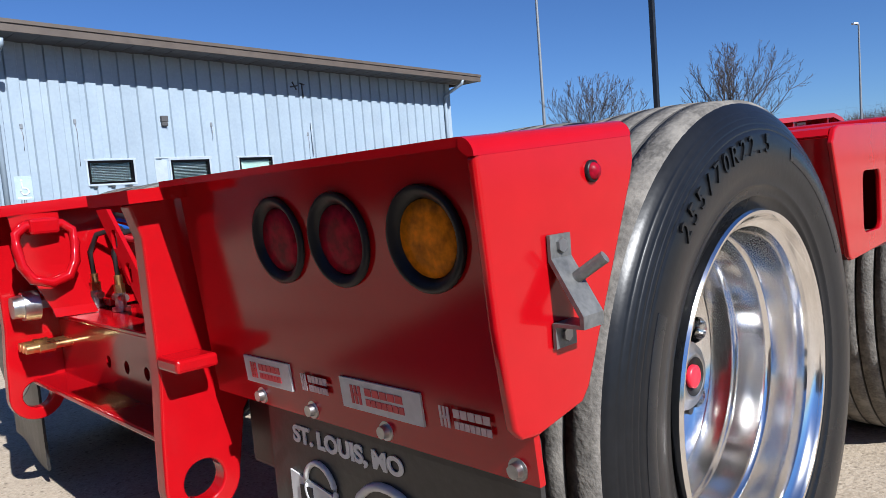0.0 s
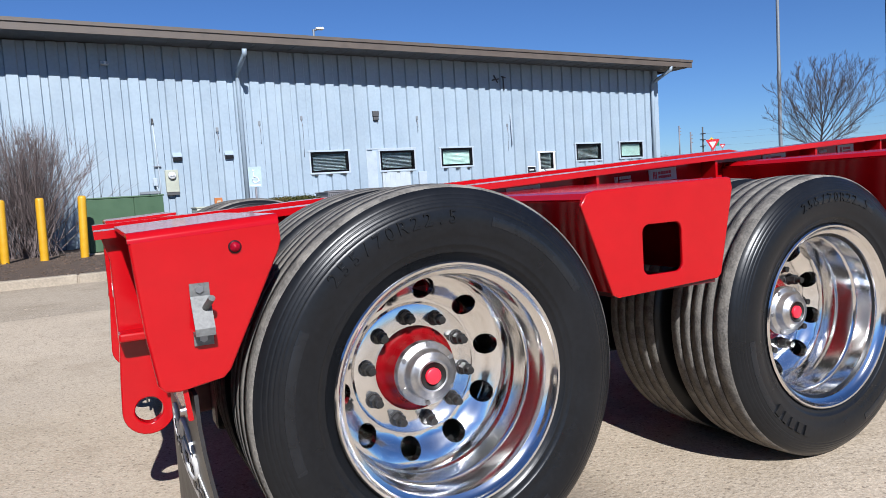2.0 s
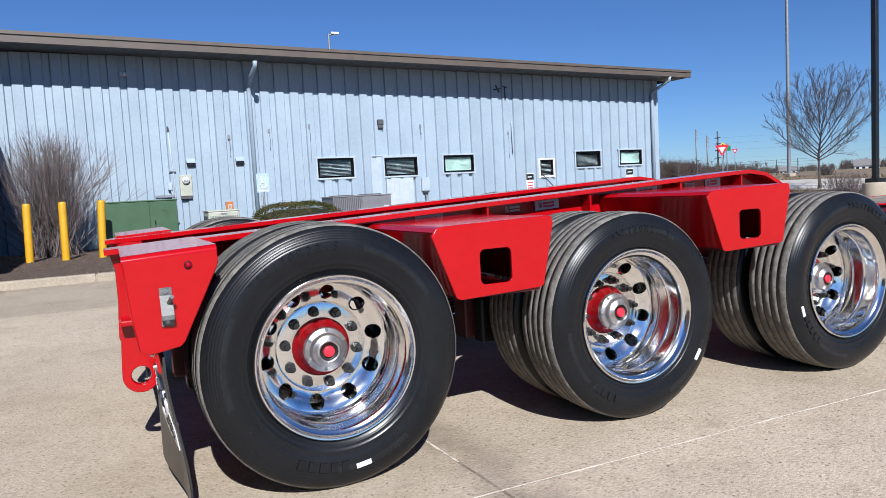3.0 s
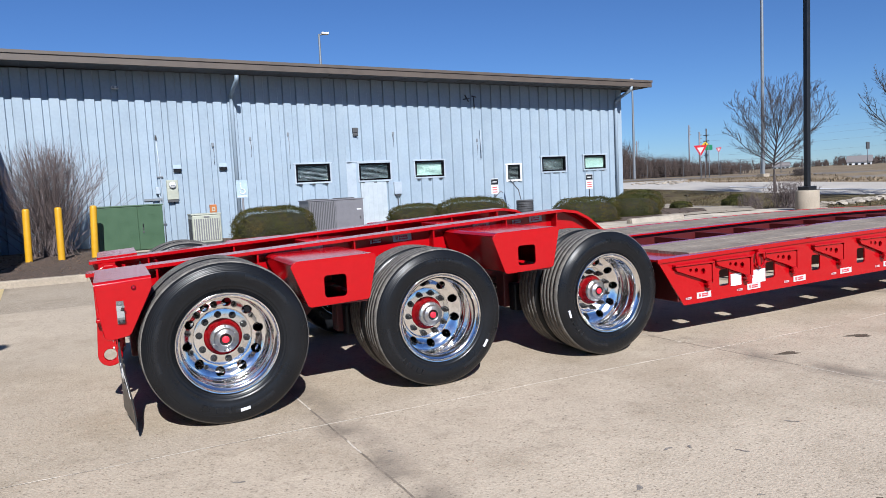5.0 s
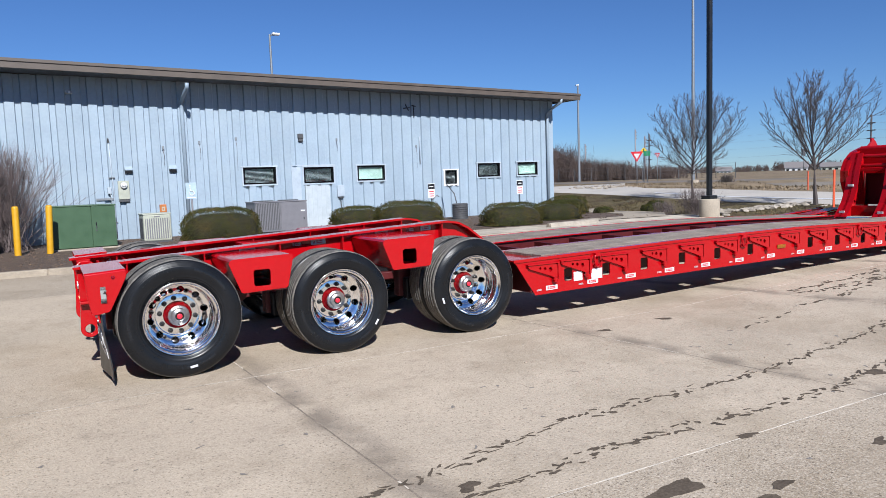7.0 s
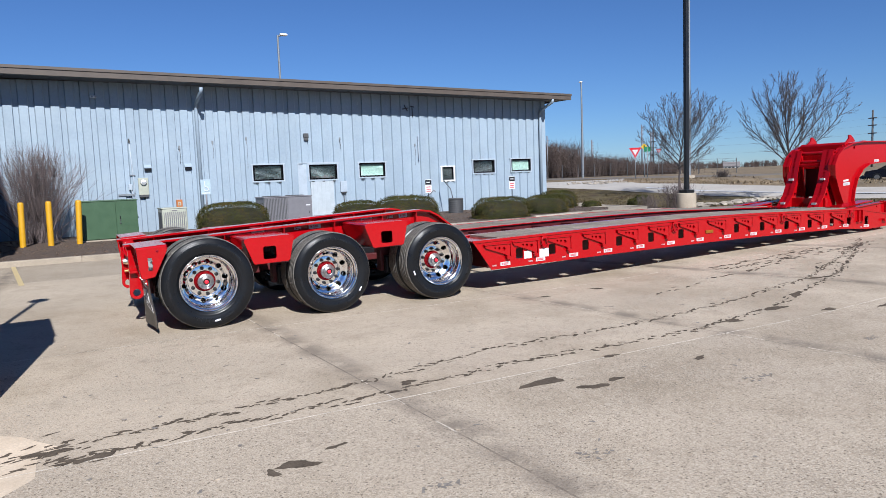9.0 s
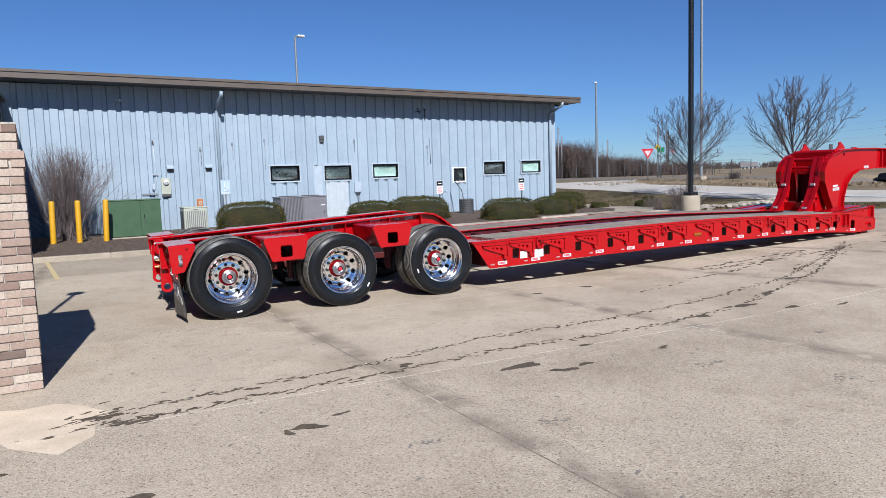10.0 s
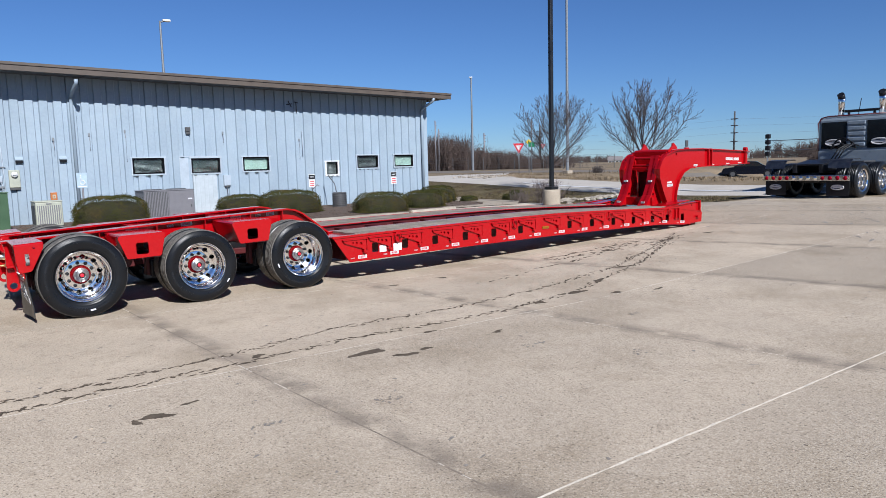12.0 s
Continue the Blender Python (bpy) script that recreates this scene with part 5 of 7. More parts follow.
def bracket(x, s):
    """Swing-out outrigger folded against the beam: drilled triangle and its hinge pin."""
    z = deck_z(x) - 0.075
    y = 1.295 * s
    out = [(x, z), (x + 0.34, z + 0.004), (x + 0.375, z - 0.01), (x + 0.375, z - 0.145), (x + 0.35, z - 0.155), (x + 0.30, z - 0.125), (x + 0.02, z - 0.03)]
    holes = [circle(x + 0.155, z - 0.034, 0.014, 12), circle(x + 0.215, z - 0.042, 0.018, 12), circle(x + 0.285, z - 0.055, 0.024, 14)]
    b = part("outrigger", plated(out[::-1], holes, y - 0.028 if s < 0 else y + 0.014, 0.014), RED, trailer, "folded red outrigger bracket with drilled holes")
    part("top_lip", boxed(x - 0.01, x + 0.40, min(y, y + 0.042 * s), max(y, y + 0.042 * s), z + 0.006, z + 0.020, 0.002), RED, b)
    part("hinge_post", boxed(x + 0.385, x + 0.41, min(y, y + 0.03 * s), max(y, y + 0.03 * s), z - 0.15, z + 0.004), RED, b)
    part("hinge_pin", cyl(bmesh.new(), (x + 0.345, y + 0.030 * s, z - 0.19), (x + 0.345, y + 0.030 * s, z - 0.135), 0.022, seg=12), RED, b)
    part("pin_head", boxed(x + 0.315, x + 0.38, min(y + 0.002 * s, y + 0.05 * s), max(y + 0.002 * s, y + 0.05 * s), z - 0.168, z - 0.155), RED, b)


for s in (-1, 1):
    for x in BRACKETS:
        bracket(x, s)
    for x in LASHING:
        z, y = deck_z(x) - 0.10, 1.295 * s
        bm = bmesh.new()
        tube(bm, [(x + a, y + 0.03 * s, z + b) for a, b in ((0.0, 0.05), (0.035, 0.045), (0.045, 0.0), (0.04, -0.05), (0.0, -0.075), (-0.04, -0.05), (-0.045, 0.0), (-0.035, 0.045))], 0.012, 8, True)
        lr = part("lashing_ring", bm, RED, trailer)
        part("ring_holder", boxed(x - 0.03, x + 0.03, min(y, y + 0.04 * s), max(y, y + 0.04 * s), z + 0.035, z + 0.075, 0.006), RED, lr)

for i in range(14):
    x = (3.646, 4.20, 4.75)[i] if i < 3 else 5.355 + 0.605 * (i - 3)
    z = low_z(x) + 0.052
    sl = (low_z(x + 0.1) - low_z(x - 0.1)) / 0.2
    decal(trailer, x - 0.13, z - 0.004, -1.2955, 0.095, 0.030, sl, True, STICKER_RED, STICKER)
    decal(trailer, x + 0.03, z + 0.008, -1.2955, 0.15, 0.048, sl, True, STICKER, STICKER_RED)
for x, w, h in ((4.028, 0.118, 0.098), (4.288, 0.152, 0.108)):
    decal(trailer, x, deck_z(x) - 0.250, -1.2955, w, h, 0.02, False, PAPER)
bm = bmesh.new()
box(bm, 7.315, 7.475, -1.312, -1.296, 0.472, 0.520, 0.008)
part("side_marker", bm, AMBER_DULL, trailer, "oblong amber side marker lamp")

for s in (-1, 1):
    y = 0.47 * s
    # inner beams take the shade-darkened red, so the side cut-outs look black
    ib = part("inner_beam", plated([(x, deck_z(x) - 0.012) for x in xs if x < 11.4][::-1] + [(3.5, 0.30), (11.2, 0.29)], [], y - 0.008, 0.016), RED_SHADED, trailer)
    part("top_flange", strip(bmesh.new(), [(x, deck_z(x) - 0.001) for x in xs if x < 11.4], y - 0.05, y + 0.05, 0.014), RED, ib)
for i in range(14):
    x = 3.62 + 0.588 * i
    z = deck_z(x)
    c = part("cross_member", boxed(x - 0.028, x + 0.028, -0.46, 0.46, z - 0.11, z - 0.055), RED_SHADED, trailer)
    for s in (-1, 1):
        part("cross_member", boxed(x - 0.02, x + 0.02, min(0.48 * s, 1.28 * s), max(0.48 * s, 1.28 * s), z - 0.17, z - 0.046), RED_SHADED, trailer)
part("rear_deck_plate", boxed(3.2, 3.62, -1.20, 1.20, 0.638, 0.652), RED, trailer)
part("rear_deck_beam", boxed(3.42, 3.50, -1.28, 1.28, 0.31, 0.63, 0.01), RED_SHADED, trailer)
part("front_deck_beam", boxed(11.55, 11.66, -1.19, 1.19, 0.32, 0.555, 0.01), RED, trailer)
part("front_deck_plate", boxed(11.2, 12.08, -1.19, 1.19, 0.558, 0.572), RED, trailer)
for s in (-1, 1):
    for k in range(4):
        a = (0.528 + 0.1695 * k) * s
        b = a + 0.162 * s
        bm = strip(bmesh.new(), [(3.62 + 0.54 * i, deck_z(3.62 + 0.54 * i) + 0.004 + 0.002 * math.sin(9 * k + i)) for i in range(15)], min(a, b), max(a, b), 0.044)
        part("plank", bm, PLANK, trailer)

# ---- gooseneck ----
NECK = [(11.98, 0.62), (11.80, 0.95), (11.68, 1.22), (11.67, 1.42), (11.76, 1.60), (11.95, 1.745), (12.25, 1.835), (12.6, 1.86), (13.3, 1.862), (15.30, 1.785), (15.30, 1.475), (13.1, 1.430), (12.80, 1.405), (12.58, 1.315), (12.42, 1.15), (12.33, 0.92), (12.28, 0.62)]
for s in (-1, 1):
    y = 0.48 * s
    hs = [circle(12.35, 1.74, 0.03, 12)]
    g = part("gooseneck_plate", plated(NECK[::-1], hs, y - 0.014, 0.028), RED, trailer, "curved red gooseneck side plate")
    part("outer_flange", strip(bmesh.new(), NECK[:10], y - 0.075, y + 0.075, 0.02), RED, g)
    part("inner_flange", strip(bmesh.new(), NECK[10:], y - 0.075, y + 0.075, 0.02), RED, g)
    for x in (13.55, 13.68):
        part("stiffener", boxed(x - 0.008, x + 0.008, y - 0.07, y + 0.07, 1.46, 1.83), RED, g)
    part("stiffener", boxed(15.12, 15.14, y - 0.07, y + 0.07, 1.49, 1.78), RED, g)
    bm = bmesh.new()
    plate(bm, [(12.20, 1.83), (12.52, 1.86), (12.46, 1.93), (12.37, 1.995), (12.33, 1.99), (12.32, 1.92)], [], Matrix.Translation((0, y * 0.82 - 0.015, 0)), 0.03)
    part("lifting_lug", bm, RED, g)
    part("end_lug", cyl(bmesh.new(), (15.22, y - 0.04, 1.83), (15.22, y + 0.04, 1.83), 0.05, seg=16), RED, g)
    for x, z in ((13.09, 1.475), (13.77, 1.468), (14.42, 1.478), (14.95, 1.49)):
        if s < 0:
            decal(g, x, z, -0.4945, 0.15, 0.045, 0.0, True, STICKER, STICKER_GREY)
    if s < 0:
        for k in range(15):
            if k != 8:
                part("letter_mark", boxed(14.335 + 0.038 * k, 14.363 + 0.038 * k, -0.4965, -0.4945, 1.575 - 0.0012 * k, 1.640 - 0.0012 * k), WHITE, g)
        decal(g, 12.12, 1.05, -0.4945, 0.20, 0.06, 0.06, True, STICKER, STICKER_GREY)
        decal(g, 12.10, 1.115, -0.4945, 0.16, 0.035, 0.06, False, WHITE)
    # slanted upright behind the plate
    u = [(11.32, 0.62), (12.0, 0.62), (12.0, 1.2), (11.96, 1.70), (11.80, 1.72), (11.70, 1.42), (11.63, 1.1), (11.52, 0.86)]
    up = part("upright", plated(u[::-1], [circle(11.72, 0.86, 0.035, 12)], 0.33 * s - 0.02, 0.04), RED, trailer)
    part("face_plate", strip(bmesh.new(), [(11.32, 0.62), (11.52, 0.86), (11.63, 1.1), (11.70, 1.42), (11.80, 1.72)], 0.33 * s - 0.11, 0.33 * s + 0.11, 0.016), RED, up)
    bm = bmesh.new()
    box(bm, 11.610, 11.640, 0.33 * s - 0.045, 0.33 * s + 0.045, 1.14, 1.18)
    part("sticker", bm, STICKER, up)
    bm = bmesh.new()
    box(bm, 11.365, 11.385, 0.33 * s - 0.045, 0.33 * s + 0.045, 0.68, 0.72)
    part("sticker", bm, STICKER, up)
for z, x, r in ((1.66, 11.86, 0.035), (1.80, 12.15, 0.05), (1.50, 11.80, 0.03)):
    part("cross_tube", cyl(bmesh.new(), (x, -0.46, z), (x, 0.46, z), r, seg=16), RED, trailer)
part("neck_plate", boxed(12.02, 12.06, -0.46, 0.46, 1.36, 1.80), RED, trailer)
part("neck_plate", boxed(11.62, 11.70, -0.40, 0.40, 0.62, 0.80, 0.01), RED, trailer)
# plate in shade-darkened red, added to close off the opening between the uprights
part("neck_plate", boxed(12.10, 12.14, -0.46, 0.34, 0.80, 1.36), RED_SHADED, trailer)
part("hook_bar", boxed(11.74, 11.90, -0.27, 0.27, 1.40, 1.46, 0.01), RED, trailer)
part("neck_top", boxed(12.4, 15.25, -0.46, 0.46, 1.775, 1.79), RED, trailer)
part("neck_bottom", boxed(13.0, 15.25, -0.46, 0.46, 1.47, 1.485), RED, trailer)
bm = bmesh.new()
cyl(bm, (13.6, 0.1, 1.80), (13.6, 0.1, 1.90), 0.06, seg=16)
part("grommet", bm, RED, trailer)
part("kingpin_plate", boxed(14.2, 15.3, -0.45, 0.45, 1.43, 1.445), RED, trailer)
# low front ramps beside the neck
for s in (-1, 1):
    out = [(11.3, 0.635), (12.14, 0.72), (12.14, 0.30), (11.3, 0.34)]
    part("front_ramp", plated(out, [], 0.72 * s - 0.01, 0.02), RED, trailer)
    bm = strip(bmesh.new(), [(11.1, 0.658), (12.12, 0.735)], min(0.74 * s, 1.0 * s), max(0.74 * s, 1.0 * s), 0.02)
    part("ramp_plate", bm, RED, trailer)
for y in (-1.1, -0.6, 0.0, 0.6, 1.1):
    part("landing_foot", boxed(11.9, 12.12, y - 0.06, y + 0.06, 0.19, 0.30, 0.01), RED, trailer)
# ---- things on and along the building ----
LX = lambda x: (x - 17.75) / 0.9985
def on_wall(name, label, category, x, z):
    """A thing fixed to the wall; its own x runs along the wall, -y points off it."""
    p = BM_ @ Vector((LX(x), 0, z))
    return thing(name, tuple(p), label, category, turn=TURN)


def wall_vent(x, z):
    v = on_wall("wall_vent", "pale hooded vent on metal siding, dark underneath", "vent", x, z)
    bm = bmesh.new()
    vs = [bm.verts.new(p) for p in ((-0.11, 0, 0.11), (0.11, 0, 0.11), (0.11, 0, -0.06), (-0.11, 0, -0.06), (-0.11, -0.13, -0.03), (0.11, -0.13, -0.03), (0.11, -0.13, -0.06), (-0.11, -0.13, -0.06))]
    for f in ((0, 1, 5, 4), (4, 5, 6, 7), (0, 4, 7, 3), (1, 2, 6, 5), (0, 3, 2, 1)):
        bm.faces.new([vs[k] for k in f])
    bmesh.ops.recalc_face_normals(bm, faces=bm.faces)
    part("hood", bm, SIDING, v, local=True)
    part("duct", boxed(-0.10, 0.10, -0.115, 0, -0.15, -0.062), BLACK, v, local=True)


wall_vent(1.34, 2.18)
wall_vent(2.58, 2.19)

meter = on_wall("electric_meter", "beige electric meter with a round glass dial on siding", "electric meter", 1.17, 1.55)
part("body", boxed(-0.15, 0.15, -0.13, -0.036, -0.27, 0.27, 0.012), BEIGE, meter, local=True)
bm = bmesh.new()
lathe(bm, [(0.09, 0.0), (0.09, -0.05), (0.075, -0.07), (0.0, -0.075)], 24)
bm.transform(Matrix.Translation((0, -0.13, 0.13)))
part("dial", bm, WHITE, meter, local=True)
bm = bmesh.new()
lathe(bm, [(0.096, 0.0), (0.096, -0.02), (0.09, -0.021)], 24)
box(bm, -0.05, 0.05, -0.074, -0.07, -0.035, 0.0)
bm.transform(Matrix.Translation((0, -0.13, 0.13)))
part("dial_ring", bm, STEEL, meter, local=True)
part("lower_box", boxed(-0.14, 0.14, -0.12, -0.036, -0.34, -0.275), GREY_DARK, meter, local=True)

pipe = on_wall("conduit", "pale vertical electric conduit with clamps on siding", "conduit", 0.90, 0)
part("pipe", tube(bmesh.new(), [(0, -0.07, 0.15), (0, -0.07, 1.6), (-0.02, -0.07, 2.2), (-0.05, -0.07, 2.95)], 0.019, 8), TRIM, pipe, local=True)
part("pipe", tube(bmesh.new(), [(-0.07, -0.07, 0.15), (-0.07, -0.07, 1.35), (-0.1, -0.09, 1.5)], 0.018, 8), TRIM, pipe, local=True)
part("weather_head", cyl(bmesh.new(), (-0.05, -0.07, 2.93), (-0.06, -0.12, 3.05), 0.035, 0.02, 10), STEEL, pipe, local=True)
part("junction_box", boxed(-0.16, -0.06, -0.12, -0.036, 1.45, 1.64, 0.01), TRIM, pipe, local=True)
part("bracket", boxed(-0.48, -0.02, -0.09, -0.036, 1.27, 1.33), POLE_GREY, pipe, local=True)
for z in (0.6, 1.9):
    part("clamp", boxed(-0.11, 0.05, -0.098, -0.036, z, z + 0.03), STEEL, pipe, local=True)


def wall_box(x, z, w, h, d, mat, label, foot=True):
    b = on_wall("wall_box", label, "electric box", x, z)
    part("body", boxed(-w / 2, w / 2, -d, -0.036, -h / 2, h / 2, 0.008), mat, b, local=True)
    part("cover", boxed(-w / 2 + 0.015, w / 2 - 0.015, -d - 0.006, -d, -h / 2 + 0.02, h / 2 - 0.015), mat, b, local=True)
    if foot:
        part("fitting", boxed(-w * 0.35, w * 0.35, -d * 0.8, -0.036, -h / 2 - 0.05, -h / 2), GREY_DARK, b, local=True)
        part("cable", tube(bmesh.new(), [(0, -0.07, -h / 2 - 0.05), (0.01, -0.07, -h / 2 - 0.4), (0.03, -0.07, -z + 0.12)], 0.014, 6), GREY_DARK, b, local=True)


wall_box(2.22, 0.93, 0.19, 0.30, 0.12, ORANGE, "orange-brown electric box with a pale label on siding")
lb = on_wall("box_label", "small pale label on the orange electric box", "label", 2.22, 0.96)
part("plate", boxed(-0.045, 0.045, -0.131, -0.1265, -0.07, 0.05), BEIGE, lb, local=True)
part("mark", boxed(-0.02, 0.02, -0.133, -0.131, -0.04, 0.02), ORANGE, lb, local=True)
wall_box(4.62, 0.58, 0.20, 0.30, 0.12, TRIM, "small pale electric box beside the grey cooling unit")
wall_box(8.05, 1.28, 0.26, 0.40, 0.12, TRIM, "pale blue electric box with a dark conduit below")

lamp = on_wall("wall_lamp", "dark brown wall lamp on pale siding", "wall lamp", 6.69, 3.08)
part("housing", boxed(-0.09, 0.09, -0.14, -0.036, -0.02, 0.14, 0.02), GREY_DARK, lamp, local=True)
part("glass_shade", boxed(-0.08, 0.08, -0.13, -0.04, -0.12, -0.022, 0.02), GREY_DARK, lamp, local=True)
for x, z, h in ((4.55, 3.02, 1.0), (2.35, 2.75, 0.5), (8.0, 3.0, 0.35), (3.42, 2.9, 0.5), (11.15, 2.75, 0.75)):
    c = on_wall("cable_stub", "thin cable stub hanging from siding", "cable", x, z)
    part("cap", boxed(-0.03, 0.03, -0.07, -0.036, -0.03, 0.08, 0.008), POLE_GREY, c, local=True)
    part("wire", tube(bmesh.new(), [(0, -0.05, -0.03), (0.02, -0.06, -0.2), (0.01, -0.05, -h)], 0.008, 6), GREY_UNIT, c, local=True)
br = on_wall("eave_bracket", "broken dark bracket hanging below the eave", "bracket", 10.97, 4.05)
for a, b in (((-0.22, 0.25), (-0.10, 0.02)), ((-0.30, 0.10), (-0.05, 0.14)), ((0.12, 0.22), (0.12, -0.2)), ((0.05, 0.22), (0.20, 0.18))):
    part("bar", tube(bmesh.new(), [(a[0], -0.06, a[1]), (b[0], -0.08, b[1])], 0.022, 6), GREY_DARK, br, local=True)
part("pipe", tube(bmesh.new(), [(0.33, -0.06, -0.9), (0.33, -0.06, -1.9)], 0.014, 6), TRIM, br, local=True)
cm = on_wall("wall_camera", "small white camera on shaded siding", "camera", -0.05, 4.32)
part("body", boxed(-0.10, 0.08, -0.16, -0.04, -0.04, 0.04, 0.02), WHITE, cm, local=True)
for s_ in (-1, 1):
    part("lens_ring", cyl(bmesh.new(), (0.05 * s_, -0.16, 0), (0.05 * s_, -0.18, 0), 0.03, seg=12), STEEL, cm, local=True)

# green transformer
tf = thing("transformer_cabinet", (0.02, 12.62, 0.10), "dull green metal transformer cabinet on mulch", "transformer", turn=4)
part("pad", boxed(-0.85, 0.76, -0.12, 1.1, -0.04, 0.03, 0.01), KERB, tf, local=True)
part("body", boxed(-0.77, 0.66, 0.02, 1.0, 0.03, 1.07, 0.012), GREEN, tf, local=True)
part("lid", boxed(-0.79, 0.68, -0.01, 1.02, 1.068, 1.10, 0.01), GREEN, tf, local=True)
for x0, x1 in ((-0.765, 0.095), (0.105, 0.655)):
    d = part("door", boxed(x0, x1, -0.004, 0.018, 0.05, 1.06, 0.004), GREEN, tf, local=True)
    if x1 > 0.5:
        for z in (0.46, 0.54):
            part("lock", cyl(bmesh.new(), (0.20, -0.02, z), (0.20, -0.004, z), 0.02, seg=10), GREY_DARK, d, local=True)
        part("handle", boxed(0.19, 0.21, -0.03, -0.004, 0.58, 0.66, 0.004), BLACK, d, local=True)
        part("notice", boxed(0.30, 0.46, -0.008, -0.004, 0.86, 0.92), GREEN, d, local=True)
part("side_hatch", boxed(-0.80, -0.772, 0.35, 0.75, 0.10, 0.45), GREY_DARK, tf, local=True)

# bollards
bm = bmesh.new()
lathe(bm, [(0.072, 0.0), (0.072, -1.10), (0.066, -1.135), (0.045, -1.15), (0.0, -1.155)], 20)
bm.transform(Matrix.Rotation(radians(-90), 4, "X"))
for f in bm.faces:
    f.smooth = True
M_BOLL = finish("bollard", bm, [YELLOW])
first = None
for x, y, lean in ((-2.76, 12.25, 1.0), (-2.13, 12.15, 1.5), (-1.50, 12.05, 1), (-0.84, 12.0, 2.5)):
    b = new("bollard", M_BOLL)
    b.matrix_basis = Matrix.Translation((x, y, 0.095)) @ Matrix.Rotation(radians(lean), 4, "Y")
    tagged(b, "yellow painted steel bollard with scuffs, standing in mulch", "bollard", "bollards by the transformer")


# air conditioners
def fins(parent, x0, x1, z0, z1, n, y, mat):
    for k in range(n):
        x = x0 + (x1 - x0) * (k + 0.5) / n
        part("fin", boxed(x - 0.012, x + 0.012, y - 0.012, y, z0, z1), mat, parent, local=True)


ac = thing("condenser_unit", (1.74, 13.3, 0.10), "beige condenser unit with a finned front on mulch", "air conditioner", turn=3)
part("body", boxed(-0.355, 0.355, 0.0, 0.66, 0.05, 0.76, 0.03), BEIGE, ac, local=True)
part("coil", boxed(-0.31, 0.31, -0.006, 0.0, 0.11, 0.66), GREY_UNIT, ac, local=True)
fins(ac, -0.31, 0.31, 0.11, 0.66, 11, -0.004, BEIGE)
part("side_coil", boxed(-0.360, -0.354, 0.08, 0.58, 0.11, 0.66), GREY_DARK, ac, local=True)
part("top", boxed(-0.365, 0.365, -0.01, 0.67, 0.755, 0.79, 0.01), BEIGE, ac, local=True)
part("badge", boxed(-0.07, 0.07, -0.012, -0.002, 0.69, 0.72), GREY_UNIT, ac, local=True)
part("foot", boxed(-0.355, 0.355, 0.0, 0.66, -0.01, 0.05), GREY_DARK, ac, local=True)
ac = thing("condenser_unit", (5.25, 14.05, 0.10), "large grey double condenser unit with finned panel", "air conditioner", turn=3)
part("body", boxed(-0.68, 0.95, 0.0, 0.9, 0.04, 0.93, 0.01), GREY_UNIT, ac, local=True)
part("coil", boxed(-0.66, 0.10, -0.004, 0.0, 0.10, 0.90), GREY_DARK, ac, local=True)
fins(ac, -0.66, 0.10, 0.10, 0.90, 15, -0.004, GREY_UNIT)
part("panel", boxed(0.12, 0.94, -0.012, 0.0, 0.06, 0.91, 0.004), GREY_UNIT, ac, local=True)
part("label_plate", boxed(0.74, 0.88, -0.016, -0.012, 0.62, 0.66), PAPER, ac, local=True)
part("handle", boxed(0.82, 0.86, -0.02, -0.012, 0.36, 0.44), GREY_DARK, ac, local=True)
part("top", boxed(-0.70, 0.97, -0.02, 0.92, 0.925, 0.955, 0.008), GREY_UNIT, ac, local=True)
for x in (-0.28, 0.52):
    bm = bmesh.new()
    cyl(bm, (x, 0.45, 0.955), (x, 0.45, 0.98), 0.34, 0.30, 24)
    part("fan_guard", bm, GREY_DARK, ac, local=True)
ac = thing("condenser_unit", (12.1, 14.75, 0.11), "small dark round condenser unit on mulch", "air conditioner")
bm = bmesh.new()
cyl(bm, (0, 0, 0), (0, 0, 0.52), 0.28, seg=20)
part("body", bm, GREY_DARK, ac, local=True)
for k in range(6):
    part("band", tube(bmesh.new(), [(0.285 * math.cos(2 * math.pi * i / 20), 0.285 * math.sin(2 * math.pi * i / 20), 0.06 + 0.075 * k) for i in range(20)], 0.012, 5, True), GREY_DARK, ac, local=True)
part("cap", cyl(bmesh.new(), (0, 0, 0.52), (0, 0, 0.56), 0.30, 0.26, 20), GREY_DARK, ac, local=True)
part("pipe", tube(bmesh.new(), [(0.0, 0.2, 0.5), (0.02, 0.4, 0.9), (0.0, 0.9, 1.25)], 0.018, 6), GREY_DARK, ac, local=True)


# signs
def sign_post(name, label, x, y, base, z0, z1, w, mat, post=POLE_GREY, r=0.025):
    s_ = thing(name, (x, y, base), label, "sign", turn=-12)
    part("post", cyl(bmesh.new(), (0, 0.02, -0.05), (0, 0.02, z1 - base), r, seg=8), post, s_, local=True)
    part("board", boxed(-w / 2, w / 2, -0.008, -0.002, z0 - base, z1 - base, 0.002), mat, s_, local=True)
    return s_


s_ = sign_post("parking_sign", "faded blue and white accessible parking sign on a grey post", 2.60, 12.9, 0.1, 1.24, 1.68, 0.28, SIGN_BLUE, GREY_UNIT)
bm = bmesh.new()
tube(bm, [(0.01 + 0.062 * math.cos(a), -0.011, 1.30 + 0.062 * math.sin(a)) for a in [radians(150 + 22 * k) for k in range(11)]], 0.013, 5)
tube(bm, [(-0.03, -0.011, 1.47), (-0.02, -0.011, 1.36), (0.05, -0.011, 1.35), (0.085, -0.011, 1.27)], 0.015, 5)
cyl(bm, (-0.03, -0.008, 1.505), (-0.03, -0.014, 1.505), 0.018, seg=10)
